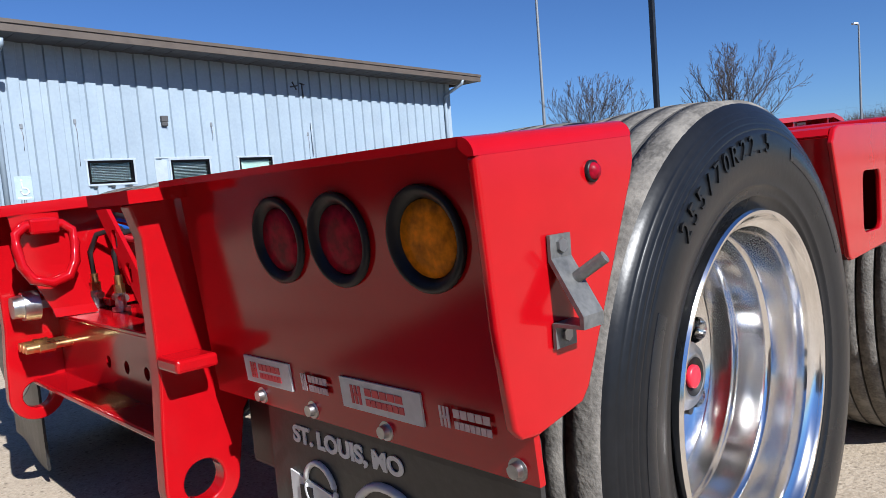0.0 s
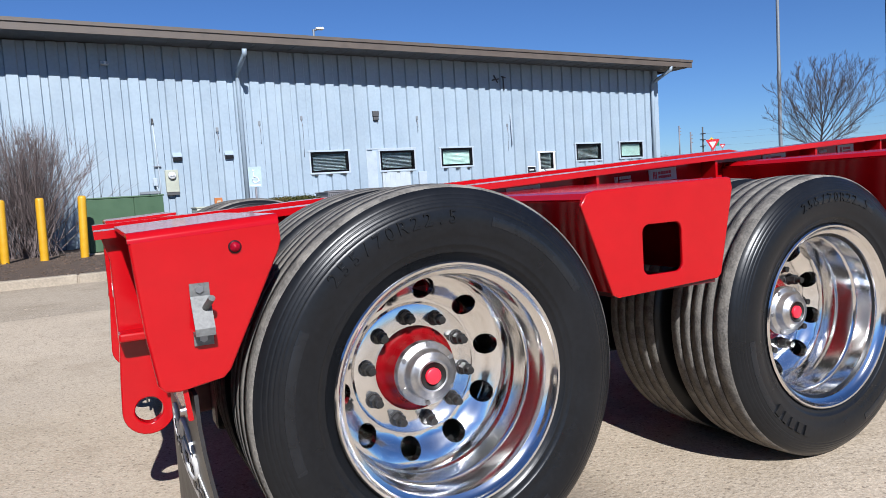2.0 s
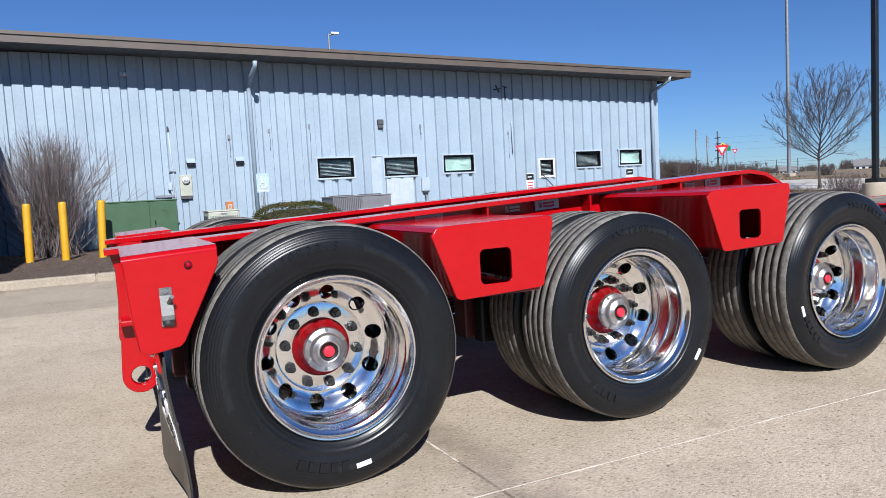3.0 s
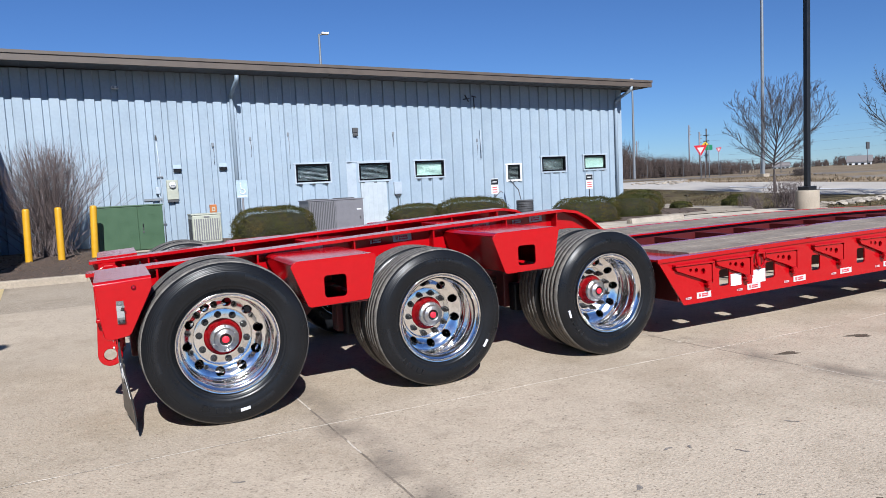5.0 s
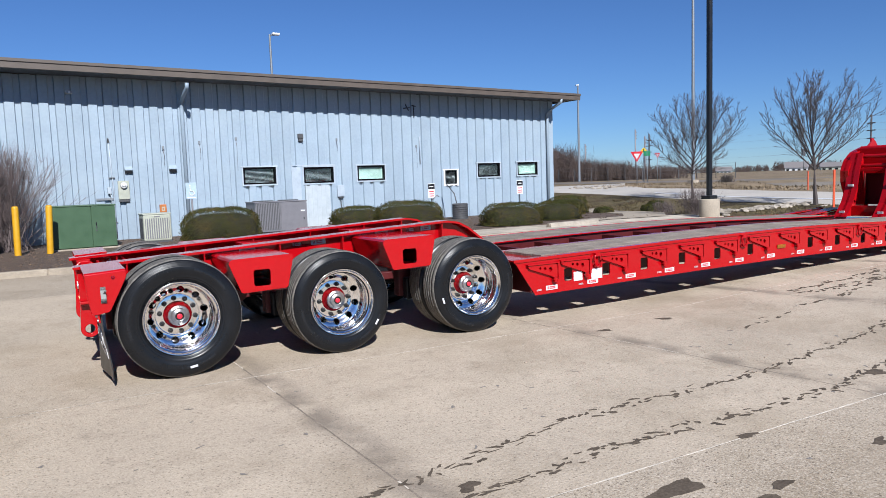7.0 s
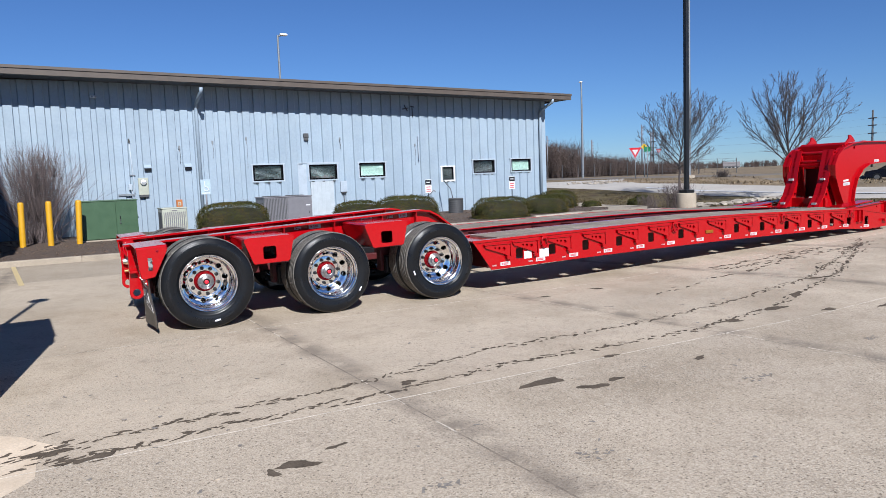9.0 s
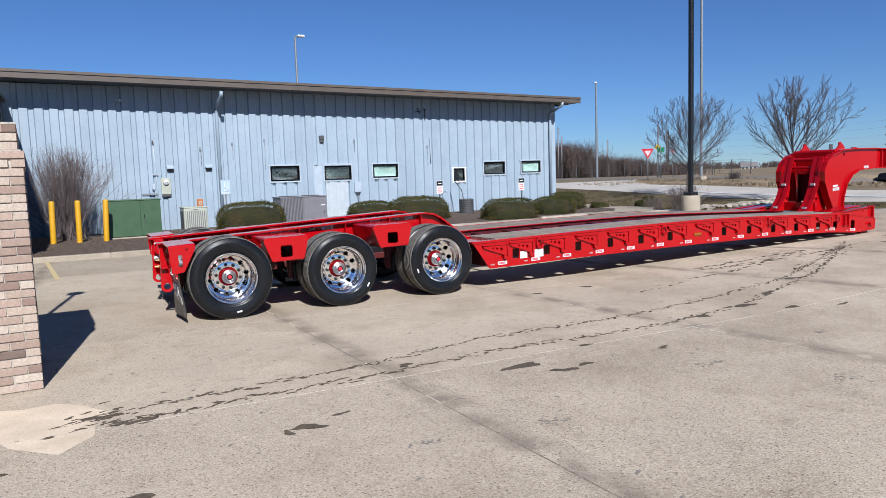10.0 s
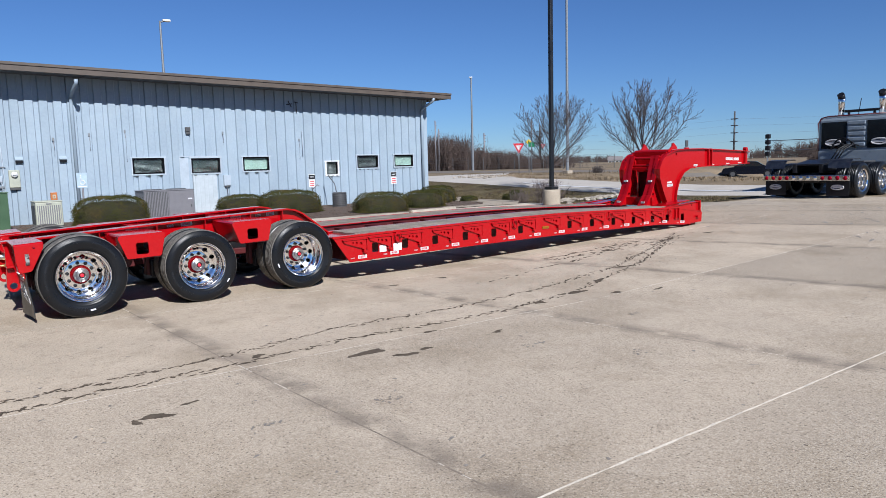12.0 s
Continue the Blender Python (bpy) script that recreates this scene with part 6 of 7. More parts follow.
box(bm, -0.11, 0.11, -0.011, -0.008, 1.165, 1.195)
part("symbol", bm, WHITE, s_, local=True)
for x, y in ((10.66, 14.2), (14.13, 13.9)):
    s_ = sign_post("parking_sign", "small white parking sign with a black head on a thin post", x, y, 0.1, 0.93, 1.42, 0.24, WHITE, POLE_BLACK, 0.018)
    part("head", boxed(-0.115, 0.115, -0.011, -0.008, 1.13, 1.30), BLACK, s_, local=True)
    bm = bmesh.new()
    box(bm, -0.07, 0.07, -0.013, -0.011, 1.20, 1.23)
    part("print", bm, WHITE, s_, local=True)
    bm = bmesh.new()
    for z in (0.88, 0.95, 1.03):
        box(bm, -0.08, 0.08, -0.011, -0.008, z, z + 0.03)
    part("print", bm, STICKER_RED, s_, local=True)
    if x < 12:
        part("bracket", tube(bmesh.new(), [(0.02, 0.02, 0.75), (0.12, 0, 0.85), (0.2, 0, 0.92), (0.26, 0, 0.86)], 0.02, 6), GREY_UNIT, s_, local=True)


# evergreen bushes
def bush_mesh(rx, ry, rz, n, seed):
    rnd = random.Random(seed)
    vs, fs = [], []
    for _ in range(n):
        a, u = rnd.uniform(0, 2 * math.pi), rnd.uniform(-0.15, 1)
        c = math.sqrt(max(0, 1 - u * u))
        d = Vector((math.cos(a) * c, math.sin(a) * c, u))
        flat = (abs(d.x) ** 3.6 + abs(d.y) ** 3.6 + abs(d.z) ** 3.6) ** (-1 / 3.6)
        lump = 1 + 0.07 * noise.noise(d * 3 + Vector((seed, 0, 0))) + 0.05 * noise.noise(d * 9)
        p = d * flat * lump * rnd.uniform(0.93, 1.01 + 0.05 * (rnd.random() < 0.12))
        p = Vector((p.x * rx, p.y * ry, max(0.0, p.z) * rz * 0.92 + 0.08 * rz * (1 + u)))
        nrm = (d + Vector((rnd.gauss(0, 0.6), rnd.gauss(0, 0.6), rnd.gauss(0, 0.6)))).normalized()
        t = nrm.orthogonal().normalized()
        b = nrm.cross(t)
        w, h = rnd.uniform(0.006, 0.011), rnd.uniform(0.016, 0.034)
        ang = rnd.uniform(0, 6.3)
        t, b = t * math.cos(ang) + b * math.sin(ang), b * math.cos(ang) - t * math.sin(ang)
        k = len(vs)
        vs += [p - t * w, p + b * h + nrm * 0.01, p + t * w, p - b * h * 0.6]
        fs.append((k, k + 1, k + 2, k + 3))
    me = bpy.data.meshes.new("foliage")
    me.from_pydata(vs, [], fs)
    me.materials.append(BUSH)
    return me


def bush(x, y, rx, ry, h, seed, base=0.1):
    b = thing("evergreen_bush", (x, y, base), "clipped dark green bush with brown winter tips on mulch", "bush", "clipped bushes by the building")
    share("foliage", bush_mesh(rx, ry, h, int(24000 * rx * max(h, 0.6)), seed), b, Matrix())
    # solid core whose dark colour is the shade between the leaves
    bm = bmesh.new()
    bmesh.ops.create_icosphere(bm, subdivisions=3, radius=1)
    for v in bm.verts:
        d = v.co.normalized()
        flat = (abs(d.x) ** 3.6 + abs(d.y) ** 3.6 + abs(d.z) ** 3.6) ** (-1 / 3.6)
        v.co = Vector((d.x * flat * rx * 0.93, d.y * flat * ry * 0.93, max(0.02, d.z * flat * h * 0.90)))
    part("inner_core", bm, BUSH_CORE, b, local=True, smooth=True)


bush(3.30, 12.75, 1.02, 0.75, 0.80, 1)
bush(7.90, 14.2, 0.85, 0.65, 0.62, 2)
bush(9.05, 12.75, 1.08, 0.72, 0.74, 3)
bush(11.28, 10.35, 0.93, 0.62, 0.62, 4)
bush(13.72, 11.3, 0.76, 0.65, 0.58, 5)
bush(16.45, 14.1, 0.70, 0.7, 0.62, 6)
bush(15.55, 13.2, 0.7, 0.6, 0.5, 7)
bush(19.2, 12.6, 0.28, 0.28, 0.30, 8, 0.0)
bush(17.2, 12.9, 0.35, 0.3, 0.3, 9, 0.0)
bush(20.4, 13.4, 0.33, 0.3, 0.36, 10, 0.03)


# bare shrubs and trees
def twigs(stems):
    """Tapered three-sided twigs from lists of (points, radius)."""
    vs, fs = [], []
    for pts, r in stems:
        k0, n = len(vs), len(pts)
        for i, p in enumerate(pts):
            d = (pts[min(i + 1, n - 1)] - pts[max(i - 1, 0)])
            q = d.to_track_quat("Z", "Y")
            rr = r * (1 - 0.8 * i / (n - 1))
            sides = 5 if r > 0.02 else 3
            for k in range(sides):
                vs.append(p + q @ Vector((rr * math.cos(2 * math.pi * k / sides), rr * math.sin(2 * math.pi * k / sides), 0)))
        for i in range(n - 1):
            for k in range(sides):
                a, b = k0 + i * sides, k0 + (i + 1) * sides
                fs.append((a + k, a + (k + 1) % sides, b + (k + 1) % sides, b + k))
    return vs, fs


def shoot(rnd, out, level, start, heading, length, radius, bend, wobble, n):
    """One straight tapering shoot that turns slowly upwards."""
    pts, p, d = [start.copy()], start.copy(), heading.normalized()
    for i in range(n):
        d = (d + Vector((rnd.gauss(0, wobble), rnd.gauss(0, wobble), bend))).normalized()
        p = p + d * length / n
        pts.append(p.copy())
    out.setdefault(level, []).append((pts, radius))
    return pts


def side_heading(rnd, pts, i, angle):
    ax = (pts[i + 1] - pts[i]).normalized()
    side = ax.orthogonal().normalized()
    side.rotate(Matrix.Rotation(rnd.uniform(0, 2 * math.pi), 3, ax))
    return ax * math.cos(angle) + side * math.sin(angle)


def room_in(crown, p, d):
    """How far a shoot may grow from p along d before it leaves the egg-shaped crown."""
    centre, wide, high = crown
    q = Vector(((p.x - centre.x) / wide, (p.y - centre.y) / wide, (p.z - centre.z) / high))
    e = Vector((d.x / wide, d.y / wide, d.z / high))
    a, b, c = e.dot(e), q.dot(e), q.dot(q) - 1
    return max(0.0, (-b + math.sqrt(max(0.0, b * b - a * c))) / a)


def bough(rnd, out, level, start, heading, length, radius, spread, crown):
    """A long limb that curves upwards and forks into ever finer shoots, down to the twigs."""
    n = (2, 3, 5, 7)[level]
    pts, p, d = [start.copy()], start.copy(), heading.normalized()
    sway = (0.10, 0.08, 0.065, 0.05)[level]
    for i in range(n):
        d = (d + Vector((rnd.gauss(0, sway), rnd.gauss(0, sway), rnd.gauss(0.06, 0.03)))).normalized()
        p = p + d * length / n
        pts.append(p.copy())
    out.setdefault(level, []).append((pts, radius))
    if level == 0:
        return
    count = (0, 6, 8, 12)[level]
    for k in range(count):
        t = 0.14 + 0.86 * (k + rnd.random()) / count
        i = min(int(t * n), n - 1)
        q = pts[i].lerp(pts[i + 1], t * n - i)
        go = side_heading(rnd, pts, i, radians(rnd.uniform(22, 48)))
        go = (go + Vector((0, 0, 0.15))).normalized()
        reach = min(length * spread * rnd.uniform(0.55, 1.0) * (1.2 - 0.6 * t), 0.12 + room_in(crown, q, go) * rnd.uniform(0.75, 1.05))
        bough(rnd, out, level - 1, q, go, reach, radius * (0.54 - 0.20 * t), spread, crown)


def bare_tree(x, y, h, wide, r, seed, label, fork, limbs, tall, drift):
    """Young street tree: a short stem that forks into curved limbs with fine twigs."""
    z = ground_z(x, y) - 0.05
    tr = thing("bare_tree", (x, y, z), label, "tree", "bare trees by the road")
    rnd, out = random.Random(seed), {}
    stem = shoot(rnd, out, 4, Vector((0, 0, 0)), Vector((0.03, 0, 1)), h * fork, r, 0.02, 0.03, 5)
    leader = shoot(rnd, out, 4, stem[-1], Vector((0.06, 0.02, 1)), h * (0.62 - fork), r * 0.55, 0.03, 0.06, 6)
    crown = (Vector((drift[0], drift[1], h * (0.50 + 0.45 * fork))), wide * 0.5, h * (0.50 - 0.45 * fork))
    for k in range(limbs):
        t = k / (limbs - 1)
        q = leader[0].lerp(leader[5], 0.9 * t ** 1.2)
        lean = radians(66 - tall - 52 * t) * rnd.uniform(0.85, 1.10)
        a = k * 2.4 + rnd.uniform(-0.3, 0.3)
        d = Vector((math.cos(a) * math.sin(lean), math.sin(a) * math.sin(lean), math.cos(lean)))
        bough(rnd, out, 3, q, d, room_in(crown, q, d) * rnd.uniform(0.84, 1.0), r * (0.30 - 0.10 * t), 0.46, crown)
    for name, levels in (("trunk", (4,)), ("limb_crown", (3, 2)), ("twig_crown", (1, 0))):
        vs, fs = twigs([(pts, max(0.85 * rad, 0.0042)) for l in levels for pts, rad in out.get(l, [])])
        me = bpy.data.meshes.new(name)
        me.from_pydata(vs, [], fs)
        me.materials.append(BARK)
        ob = share(name, me, tr, Matrix())
        if name != "trunk":
            tagged(ob, kind="stuff")


bare_tree(24.03, 14.75, 4.60, 5.8, 0.10, 3, "small bare tree with a wide rounded crown on the lawn", 0.24, 19, -6, (0.35, -0.3))
bare_tree(22.48, 8.02, 4.65, 4.4, 0.115, 8, "small bare tree with upright limbs beside white rocks", 0.27, 16, 6, (0.2, -0.25))



def shrub(x, y, h, w, n, seed, label, base=0.08, mat=TWIG, thick=0.007):
    """Many thin stems from one foot; the stems of a large shrub are pieces of their own."""
    sh = thing("bare_shrub", (x, y, base), label, "shrub")
    rnd, grown = random.Random(seed), []
    for _ in range(n):
        a, lean = rnd.uniform(0, 2 * math.pi), abs(rnd.gauss(0, 0.30))
        p = Vector((rnd.gauss(0, 0.13) * w, rnd.gauss(0, 0.10) * w, 0))
        d = Vector((math.cos(a) * math.sin(lean) * w, math.sin(a) * math.sin(lean) * 0.6 * w, math.cos(lean))).normalized()
        length, pts = h * rnd.uniform(0.72, 1.0) * (1 - 0.12 * lean), [p.copy()]
        for i in range(7):
            d = (d + Vector((d.x * 0.04 + rnd.gauss(0, 0.025), d.y * 0.04 + rnd.gauss(0, 0.025), 0.0))).normalized()
            p = p + d * length / 7
            pts.append(p.copy())
        stems = [(pts, rnd.uniform(0.6, 1.2) * thick)]
        for _ in range(11):
            i = rnd.randint(2, 6)
            e = (d + Vector((rnd.gauss(0, 0.42), rnd.gauss(0, 0.42), rnd.gauss(0.1, 0.1)))).normalized()
            q = pts[i]
            stems.append(([q, q + e * h * 0.10, q + e * h * rnd.uniform(0.13, 0.22) + Vector((0, 0, 0.03))], thick * 0.45))
        grown.append(stems)
    if h < 2:
        grown = [[q for stems in grown for q in stems]]
    for stems in grown:
        vs, fs = twigs(stems)
        me = bpy.data.meshes.new("stem")
        me.from_pydata(vs, [], fs)
        me.materials.append(mat)
        ob = share("stem" if h > 2 else "brushwood", me, sh, Matrix())
        if h < 2:
            tagged(ob, kind="stuff")


shrub(-1.75, 13.6, 2.80, 1.35, 250, 4, "tall bare reddish-brown shrub with many thin stems in mulch", 0.08, TWIG, 0.0095)
shrub(19.1, 10.2, 1.05, 1.9, 150, 5, "low bare brown shrub beside the concrete lamp base", 0.0, TWIG, 0.006)
shrub(18.2, 10.8, 0.6, 1.5, 70, 6, "low bare brown shrub on the lawn", 0.0, TWIG, 0.006)
shrub(44.6, 29.6, 1.0, 1.5, 120, 7, "rounded brown shrub beyond the road", 0.3, BARK, 0.014)

# lamp poles
lp = thing("lamp_pole", (17.05, 7.97, 0.0), "tall black lamp pole on a round concrete base", "lamp pole")
bm = bmesh.new()
lathe(bm, [(0.31, 0.0), (0.31, -0.62), (0.295, -0.65), (0.0, -0.655)], 32)
bm.transform(Matrix.Rotation(radians(-90), 4, "X"))
part("concrete_base", bm, KERB, lp, "round pale concrete base", local=True)
part("base_cover", boxed(-0.17, 0.17, -0.17, 0.17, 0.652, 0.76, 0.01), POLE_BLACK, lp, local=True)
part("shaft", boxed(-0.064, 0.064, -0.064, 0.064, 0.76, 9.2, 0.008), POLE_BLACK, lp, local=True)
part("lamp_head", boxed(-0.2, 0.5, -0.18, 0.18, 9.15, 9.35, 0.03), POLE_BLACK, lp, local=True)


def street_lamp(x, y, h, r, label, base=0.7, turn=0.0, block=False):
    s_ = thing("street_lamp", (x, y, base), label, "street lamp", turn=turn)
    part("shaft", cyl(bmesh.new(), (0, 0, -0.05), (0, 0, h), r, r * 0.55, 12), POLE_GREY, s_, local=True)
    if block:
        part("base_block", boxed(-0.3, 0.3, -0.3, 0.3, -0.05, 0.25, 0.03), KERB, s_, local=True)
    else:
        part("arm", tube(bmesh.new(), [(0, 0, h - 0.1), (0.35, 0, h), (0.5, 0, h + 0.05)], r * 0.4, 6), POLE_GREY, s_, local=True)
        part("lamp_head", boxed(0.2, 0.85, -0.22, 0.22, h - 0.02, h + 0.16, 0.05), WHITE, s_, local=True)


street_lamp(41.6, 30.14, 25, 0.13, "very tall grey lamp mast beyond the road", 0.68, 0, True)
street_lamp(67.0, 73.2, 13.8, 0.20, "tall grey street lamp with a pale head far beyond the yard", 0.7, 60)
street_lamp(90.0, 22.0, 15.0, 0.16, "tall grey street lamp far beyond the road", 0.4, 150)
street_lamp(16.95, 54, 14.0, 0.16, "tall grey street lamp behind the metal building", 0.5, 0)
for x, y, h in ((66, 81.2, 8.0), (68, 83, 6.8), (165, 185.8, 12), (175.3, 172.1, 16), (155.6, 148.2, 12)):
    u = thing("utility_pole", (x, y, 0.65), "thin dark utility pole in the distance", "utility pole")
    part("shaft", cyl(bmesh.new(), (0, 0, -0.1), (0, 0, h), 0.09 if x < 100 else 0.22, seg=8), GREY_UNIT, u, local=True)
    g = 1 if x < 100 else 2.6
    for k in range(3):
        part("insulator", boxed(-0.02, 0.25 * g, -0.08 * g, 0.08 * g, h - (0.4 + 0.4 * k) * g, h - (0.3 + 0.4 * k) * g), GREY_UNIT, u, local=True)

# yield sign and its neighbours
def triangle_sign(x, y, z, w, label):
    t = thing("yield_sign", (x, y, ground_z(x, y) - 0.03), label, "road sign", turn=-52)
    b = z - (ground_z(x, y) - 0.03)
    part("post", cyl(bmesh.new(), (0, 0.03, 0), (0, 0.03, b + w * 0.4), 0.035, seg=8), POLE_GREY, t, local=True)
    part("board", plate(bmesh.new(), [(-w / 2, b + w * 0.43), (0, b - w * 0.43), (w / 2, b + w * 0.43)], [], Matrix(), 0.01), SIGN_RED, t, local=True)
    k = 0.52
    part("field", plate(bmesh.new(), [(-w / 2 * k, b + w * 0.26), (0, b - w * 0.20), (w / 2 * k, b + w * 0.26)], [], Matrix.Translation((0, -0.012, 0)), 0.012), WHITE, t, local=True)


triangle_sign(41.95, 36.28, 2.92, 1.02, "red and white yield sign on a grey post")
triangle_sign(61.8, 53.1, 3.6, 0.62, "red and white yield sign on a grey post, further off")
d = thing("warning_sign", (53.4, 46.9, 0.67), "yellow diamond warning sign on a grey post", "road sign", turn=-52)
part("post", cyl(bmesh.new(), (0, 0.03, 0), (0, 0.03, 3.9 - 0.67), 0.05, seg=8), POLE_GREY, d, local=True)
part("board", plate(bmesh.new(), [(-0.33, 3.9 - 0.67), (0, 3.9 - 1.0), (0.33, 3.9 - 0.67), (0, 3.9 - 0.34)], [], Matrix(), 0.01), SIGN_YELLOW, d, local=True)
part("mark", boxed(-0.06, 0.06, -0.012, -0.002, 3.9 - 0.82, 3.9 - 0.52), BLACK, d, local=True)
d = thing("direction_sign", (53.1, 46.15, 0.67), "small green direction sign on grey posts", "road sign", turn=-52)
part("post", cyl(bmesh.new(), (0, 0.03, 0), (0, 0.03, 3.6 - 0.2), 0.05, seg=8), POLE_GREY, d, local=True)
part("board", boxed(-0.33, 0.33, -0.01, 0.0, 3.6 - 0.92, 3.6 - 0.42), SIGN_GREEN, d, local=True)
for x, y, h in ((21.8, 6.95, 1.25), (27.6, 11.7, 0.75)):
    o = thing("marker_post", (x, y, ground_z(x, y) - 0.03), "slim orange plastic marker post in the grass", "marker post")
    half = 0.045 if h > 1 else 0.022
    part("shaft", boxed(-half, half, -0.02, 0.02, -0.05, h, 0.01), ORANGE_POST, o, local=True)
    part("cap", boxed(-half - 0.002, half + 0.002, -0.022, 0.022, h - 0.02, h + 0.015), ORANGE_POST, o, local=True)

# wheel stop
ws = thing("wheel_stop", (12.25, 8.68, 0.0), "white concrete wheel stop lying by the sidewalk", "wheel stop", turn=7)
bm = bmesh.new()
plate(bm, [(-0.10, 0.10), (0.10, 0.10), (0.07, 0.21), (0.03, 0.225), (-0.03, 0.225), (-0.07, 0.21)], [], Matrix.Translation((-0.98, 0, 0)) @ Matrix.Rotation(radians(-90), 4, "Z"), 1.96)
part("block", bm, ROCK, ws, local=True)
part("end_cap", cyl(bmesh.new(), (-1.0, 0, 0.16), (-0.975, 0, 0.16), 0.055, seg=12), KERB, ws, local=True)


# white rocks
def rock(k, x, y, r):
    bm = bmesh.new()
    bmesh.ops.create_icosphere(bm, subdivisions=1, radius=1)
    for v in bm.verts:
        v.co *= 1 + 0.6 * noise.noise(v.co * 1.3 + Vector((k * 7.1, 0, 0)))
        v.co = Vector((v.co.x * r, v.co.y * r * 0.7, v.co.z * r * 0.38))
    bm.transform(Matrix.Translation((x, y, ground_z(x, y) + r * 0.15)) @ Matrix.Rotation(k * 1.7, 4, "Z"))
    single("rock", bm, ROCK, "white limestone rock lying on the lawn", "rock", "white rocks on the lawn")


rnd = random.Random(11)
for k in range(120):
    t = rnd.random() ** 0.8
    rock(k, 19.3 + 3.2 * t + rnd.gauss(0, 0.12), 9.95 - 0.4 * t - 1.0 * t * t + rnd.gauss(0, 0.24), rnd.uniform(0.08, 0.20))
for k in range(8):
    rock(150 + k, 22.2 + rnd.gauss(0, 0.12), rnd.uniform(6.6, 7.8), rnd.uniform(0.05, 0.11))
for k in range(26):
    rock(200 + k, rnd.uniform(15.6, 19.0), 9.05 + rnd.gauss(0, 0.2), rnd.uniform(0.05, 0.11))
for k in range(30):
    rock(300 + k, 31.5 + rnd.uniform(-2.5, 2.0), 28.5 + rnd.uniform(-3, 3), rnd.uniform(0.08, 0.2))

# ---- brick pillar ----
pil = thing("brick_pillar", (-1.82, -3.27, 0), "weathered pink and grey brick pillar at the yard's edge", "brick pillar", turn=3)
W_, D_, COURSE = 1.20, 1.25, 0.0665
part("core", boxed(-W_ + 0.012, -0.012, 0.012, D_, 0, 1.868), MORTAR, pil, local=True)
part("upper_core", boxed(-W_ + 0.042, -0.042, 0.042, D_ - 0.03, 1.868, 2.06), MORTAR, pil, local=True)
bm = boxed(-0.096, 0.096, -0.048, 0.048, -0.0285, 0.0285, 0.004)
M_BRICK = finish("brick", bm, [BRICK])
rnd = random.Random(5)
for c in range(31):
    z = 0.034 + COURSE * c
    inset = 0.0 if c < 26 else (-0.012 if c < 28 else 0.028)
    off = 0.0 if c % 2 else 0.1
    for k in range(6 if c % 2 else 7):
        x = -0.1 - 0.2 * k - (0 if c % 2 else -0.1)
        cut = x > -0.09 or x < -1.15
        m = Matrix.Translation((x - (0.05 if x > -0.09 else -0.05 if x < -1.15 else 0) - (inset if k == 0 else 0), 0.048 + inset + rnd.uniform(-0.003, 0.003), z)) @ Matrix.Rotation(rnd.gauss(0, 0.006), 4, "Z")
        share("brick", M_BRICK, pil, m @ Matrix.Diagonal((0.48 if cut else 1, 1, 1, 1)))
    for k in range(5):
        y = 0.20 + 0.2 * k + off
        share("brick", M_BRICK, pil, Matrix.Translation((-0.048 - inset + rnd.uniform(-0.003, 0.003), y, z)) @ Matrix.Rotation(radians(90), 4, "Z"))
part("cap", boxed(-W_ + 0.02, -0.03, 0.03, D_ - 0.02, 2.06, 2.075), MORTAR, pil, local=True)
pl = thing("post_lamp", (-2.44, -2.56, 2.07), "slim black post lamp on the brick pillar", "post lamp")
part("post", cyl(bmesh.new(), (0, 0, 0), (0, 0, 1.62), 0.03, seg=10), POLE_BLACK, pl, local=True)
bm = bmesh.new()
bmesh.ops.create_uvsphere(bm, u_segments=14, v_segments=8, radius=0.13)
bm.transform(Matrix.Translation((0, 0, 1.72)) @ Matrix.Diagonal((1.0, 1.0, 0.7, 1)))
part("globe", bm, POLE_BLACK, pl, local=True, smooth=True)

# ---- tractor unit beyond the trailer ----
TZ = 0.40
tk = thing("truck_tractor", (19.4, 0.03, TZ), "grey sleeper truck tractor parked with its tail towards the trailer", "truck")
for s in (-1, 1):
    part("chassis_rail", boxed(0.05, 7.0, 0.38 * s - 0.05, 0.38 * s + 0.05, 0.72, 0.98, 0.01), BLACK, tk, local=True)
    bm = bmesh.new()
    strip(bm, [(-0.05, 0.86), (0.0, 1.02), (0.12, 1.10), (0.55, 1.12), (0.6, 1.10)], min(0.62 * s, 1.22 * s), max(0.62 * s, 1.22 * s), 0.012)
    part("quarter_fender", bm, FENDER_STEEL, tk, "dull stainless quarter fender", local=True)
    fl = part("mudflap", boxed(-0.02, 0.0, min(0.58 * s, 1.20 * s), max(0.58 * s, 1.20 * s), 0.07, 0.50), BLACK, tk, "black mudflap with a pale badge", local=True)
    bm = bmesh.new()
    tube(bm, [(-0.025, 0.89 * s + 0.17 * math.cos(a), 0.32 + 0.06 * math.sin(a)) for a in [2 * math.pi * k / 16 for k in range(16)]], 0.02, 5, True)
    box(bm, -0.028, -0.02, 0.89 * s - 0.13, 0.89 * s + 0.13, 0.30, 0.35)
    part("badge", bm, STICKER, fl, local=True)
tb = part("tail_bar", boxed(-0.10, -0.02, -1.22, 1.24, 0.50, 0.66, 0.01), POLISHED, tk, "polished tail lamp bar", local=True)
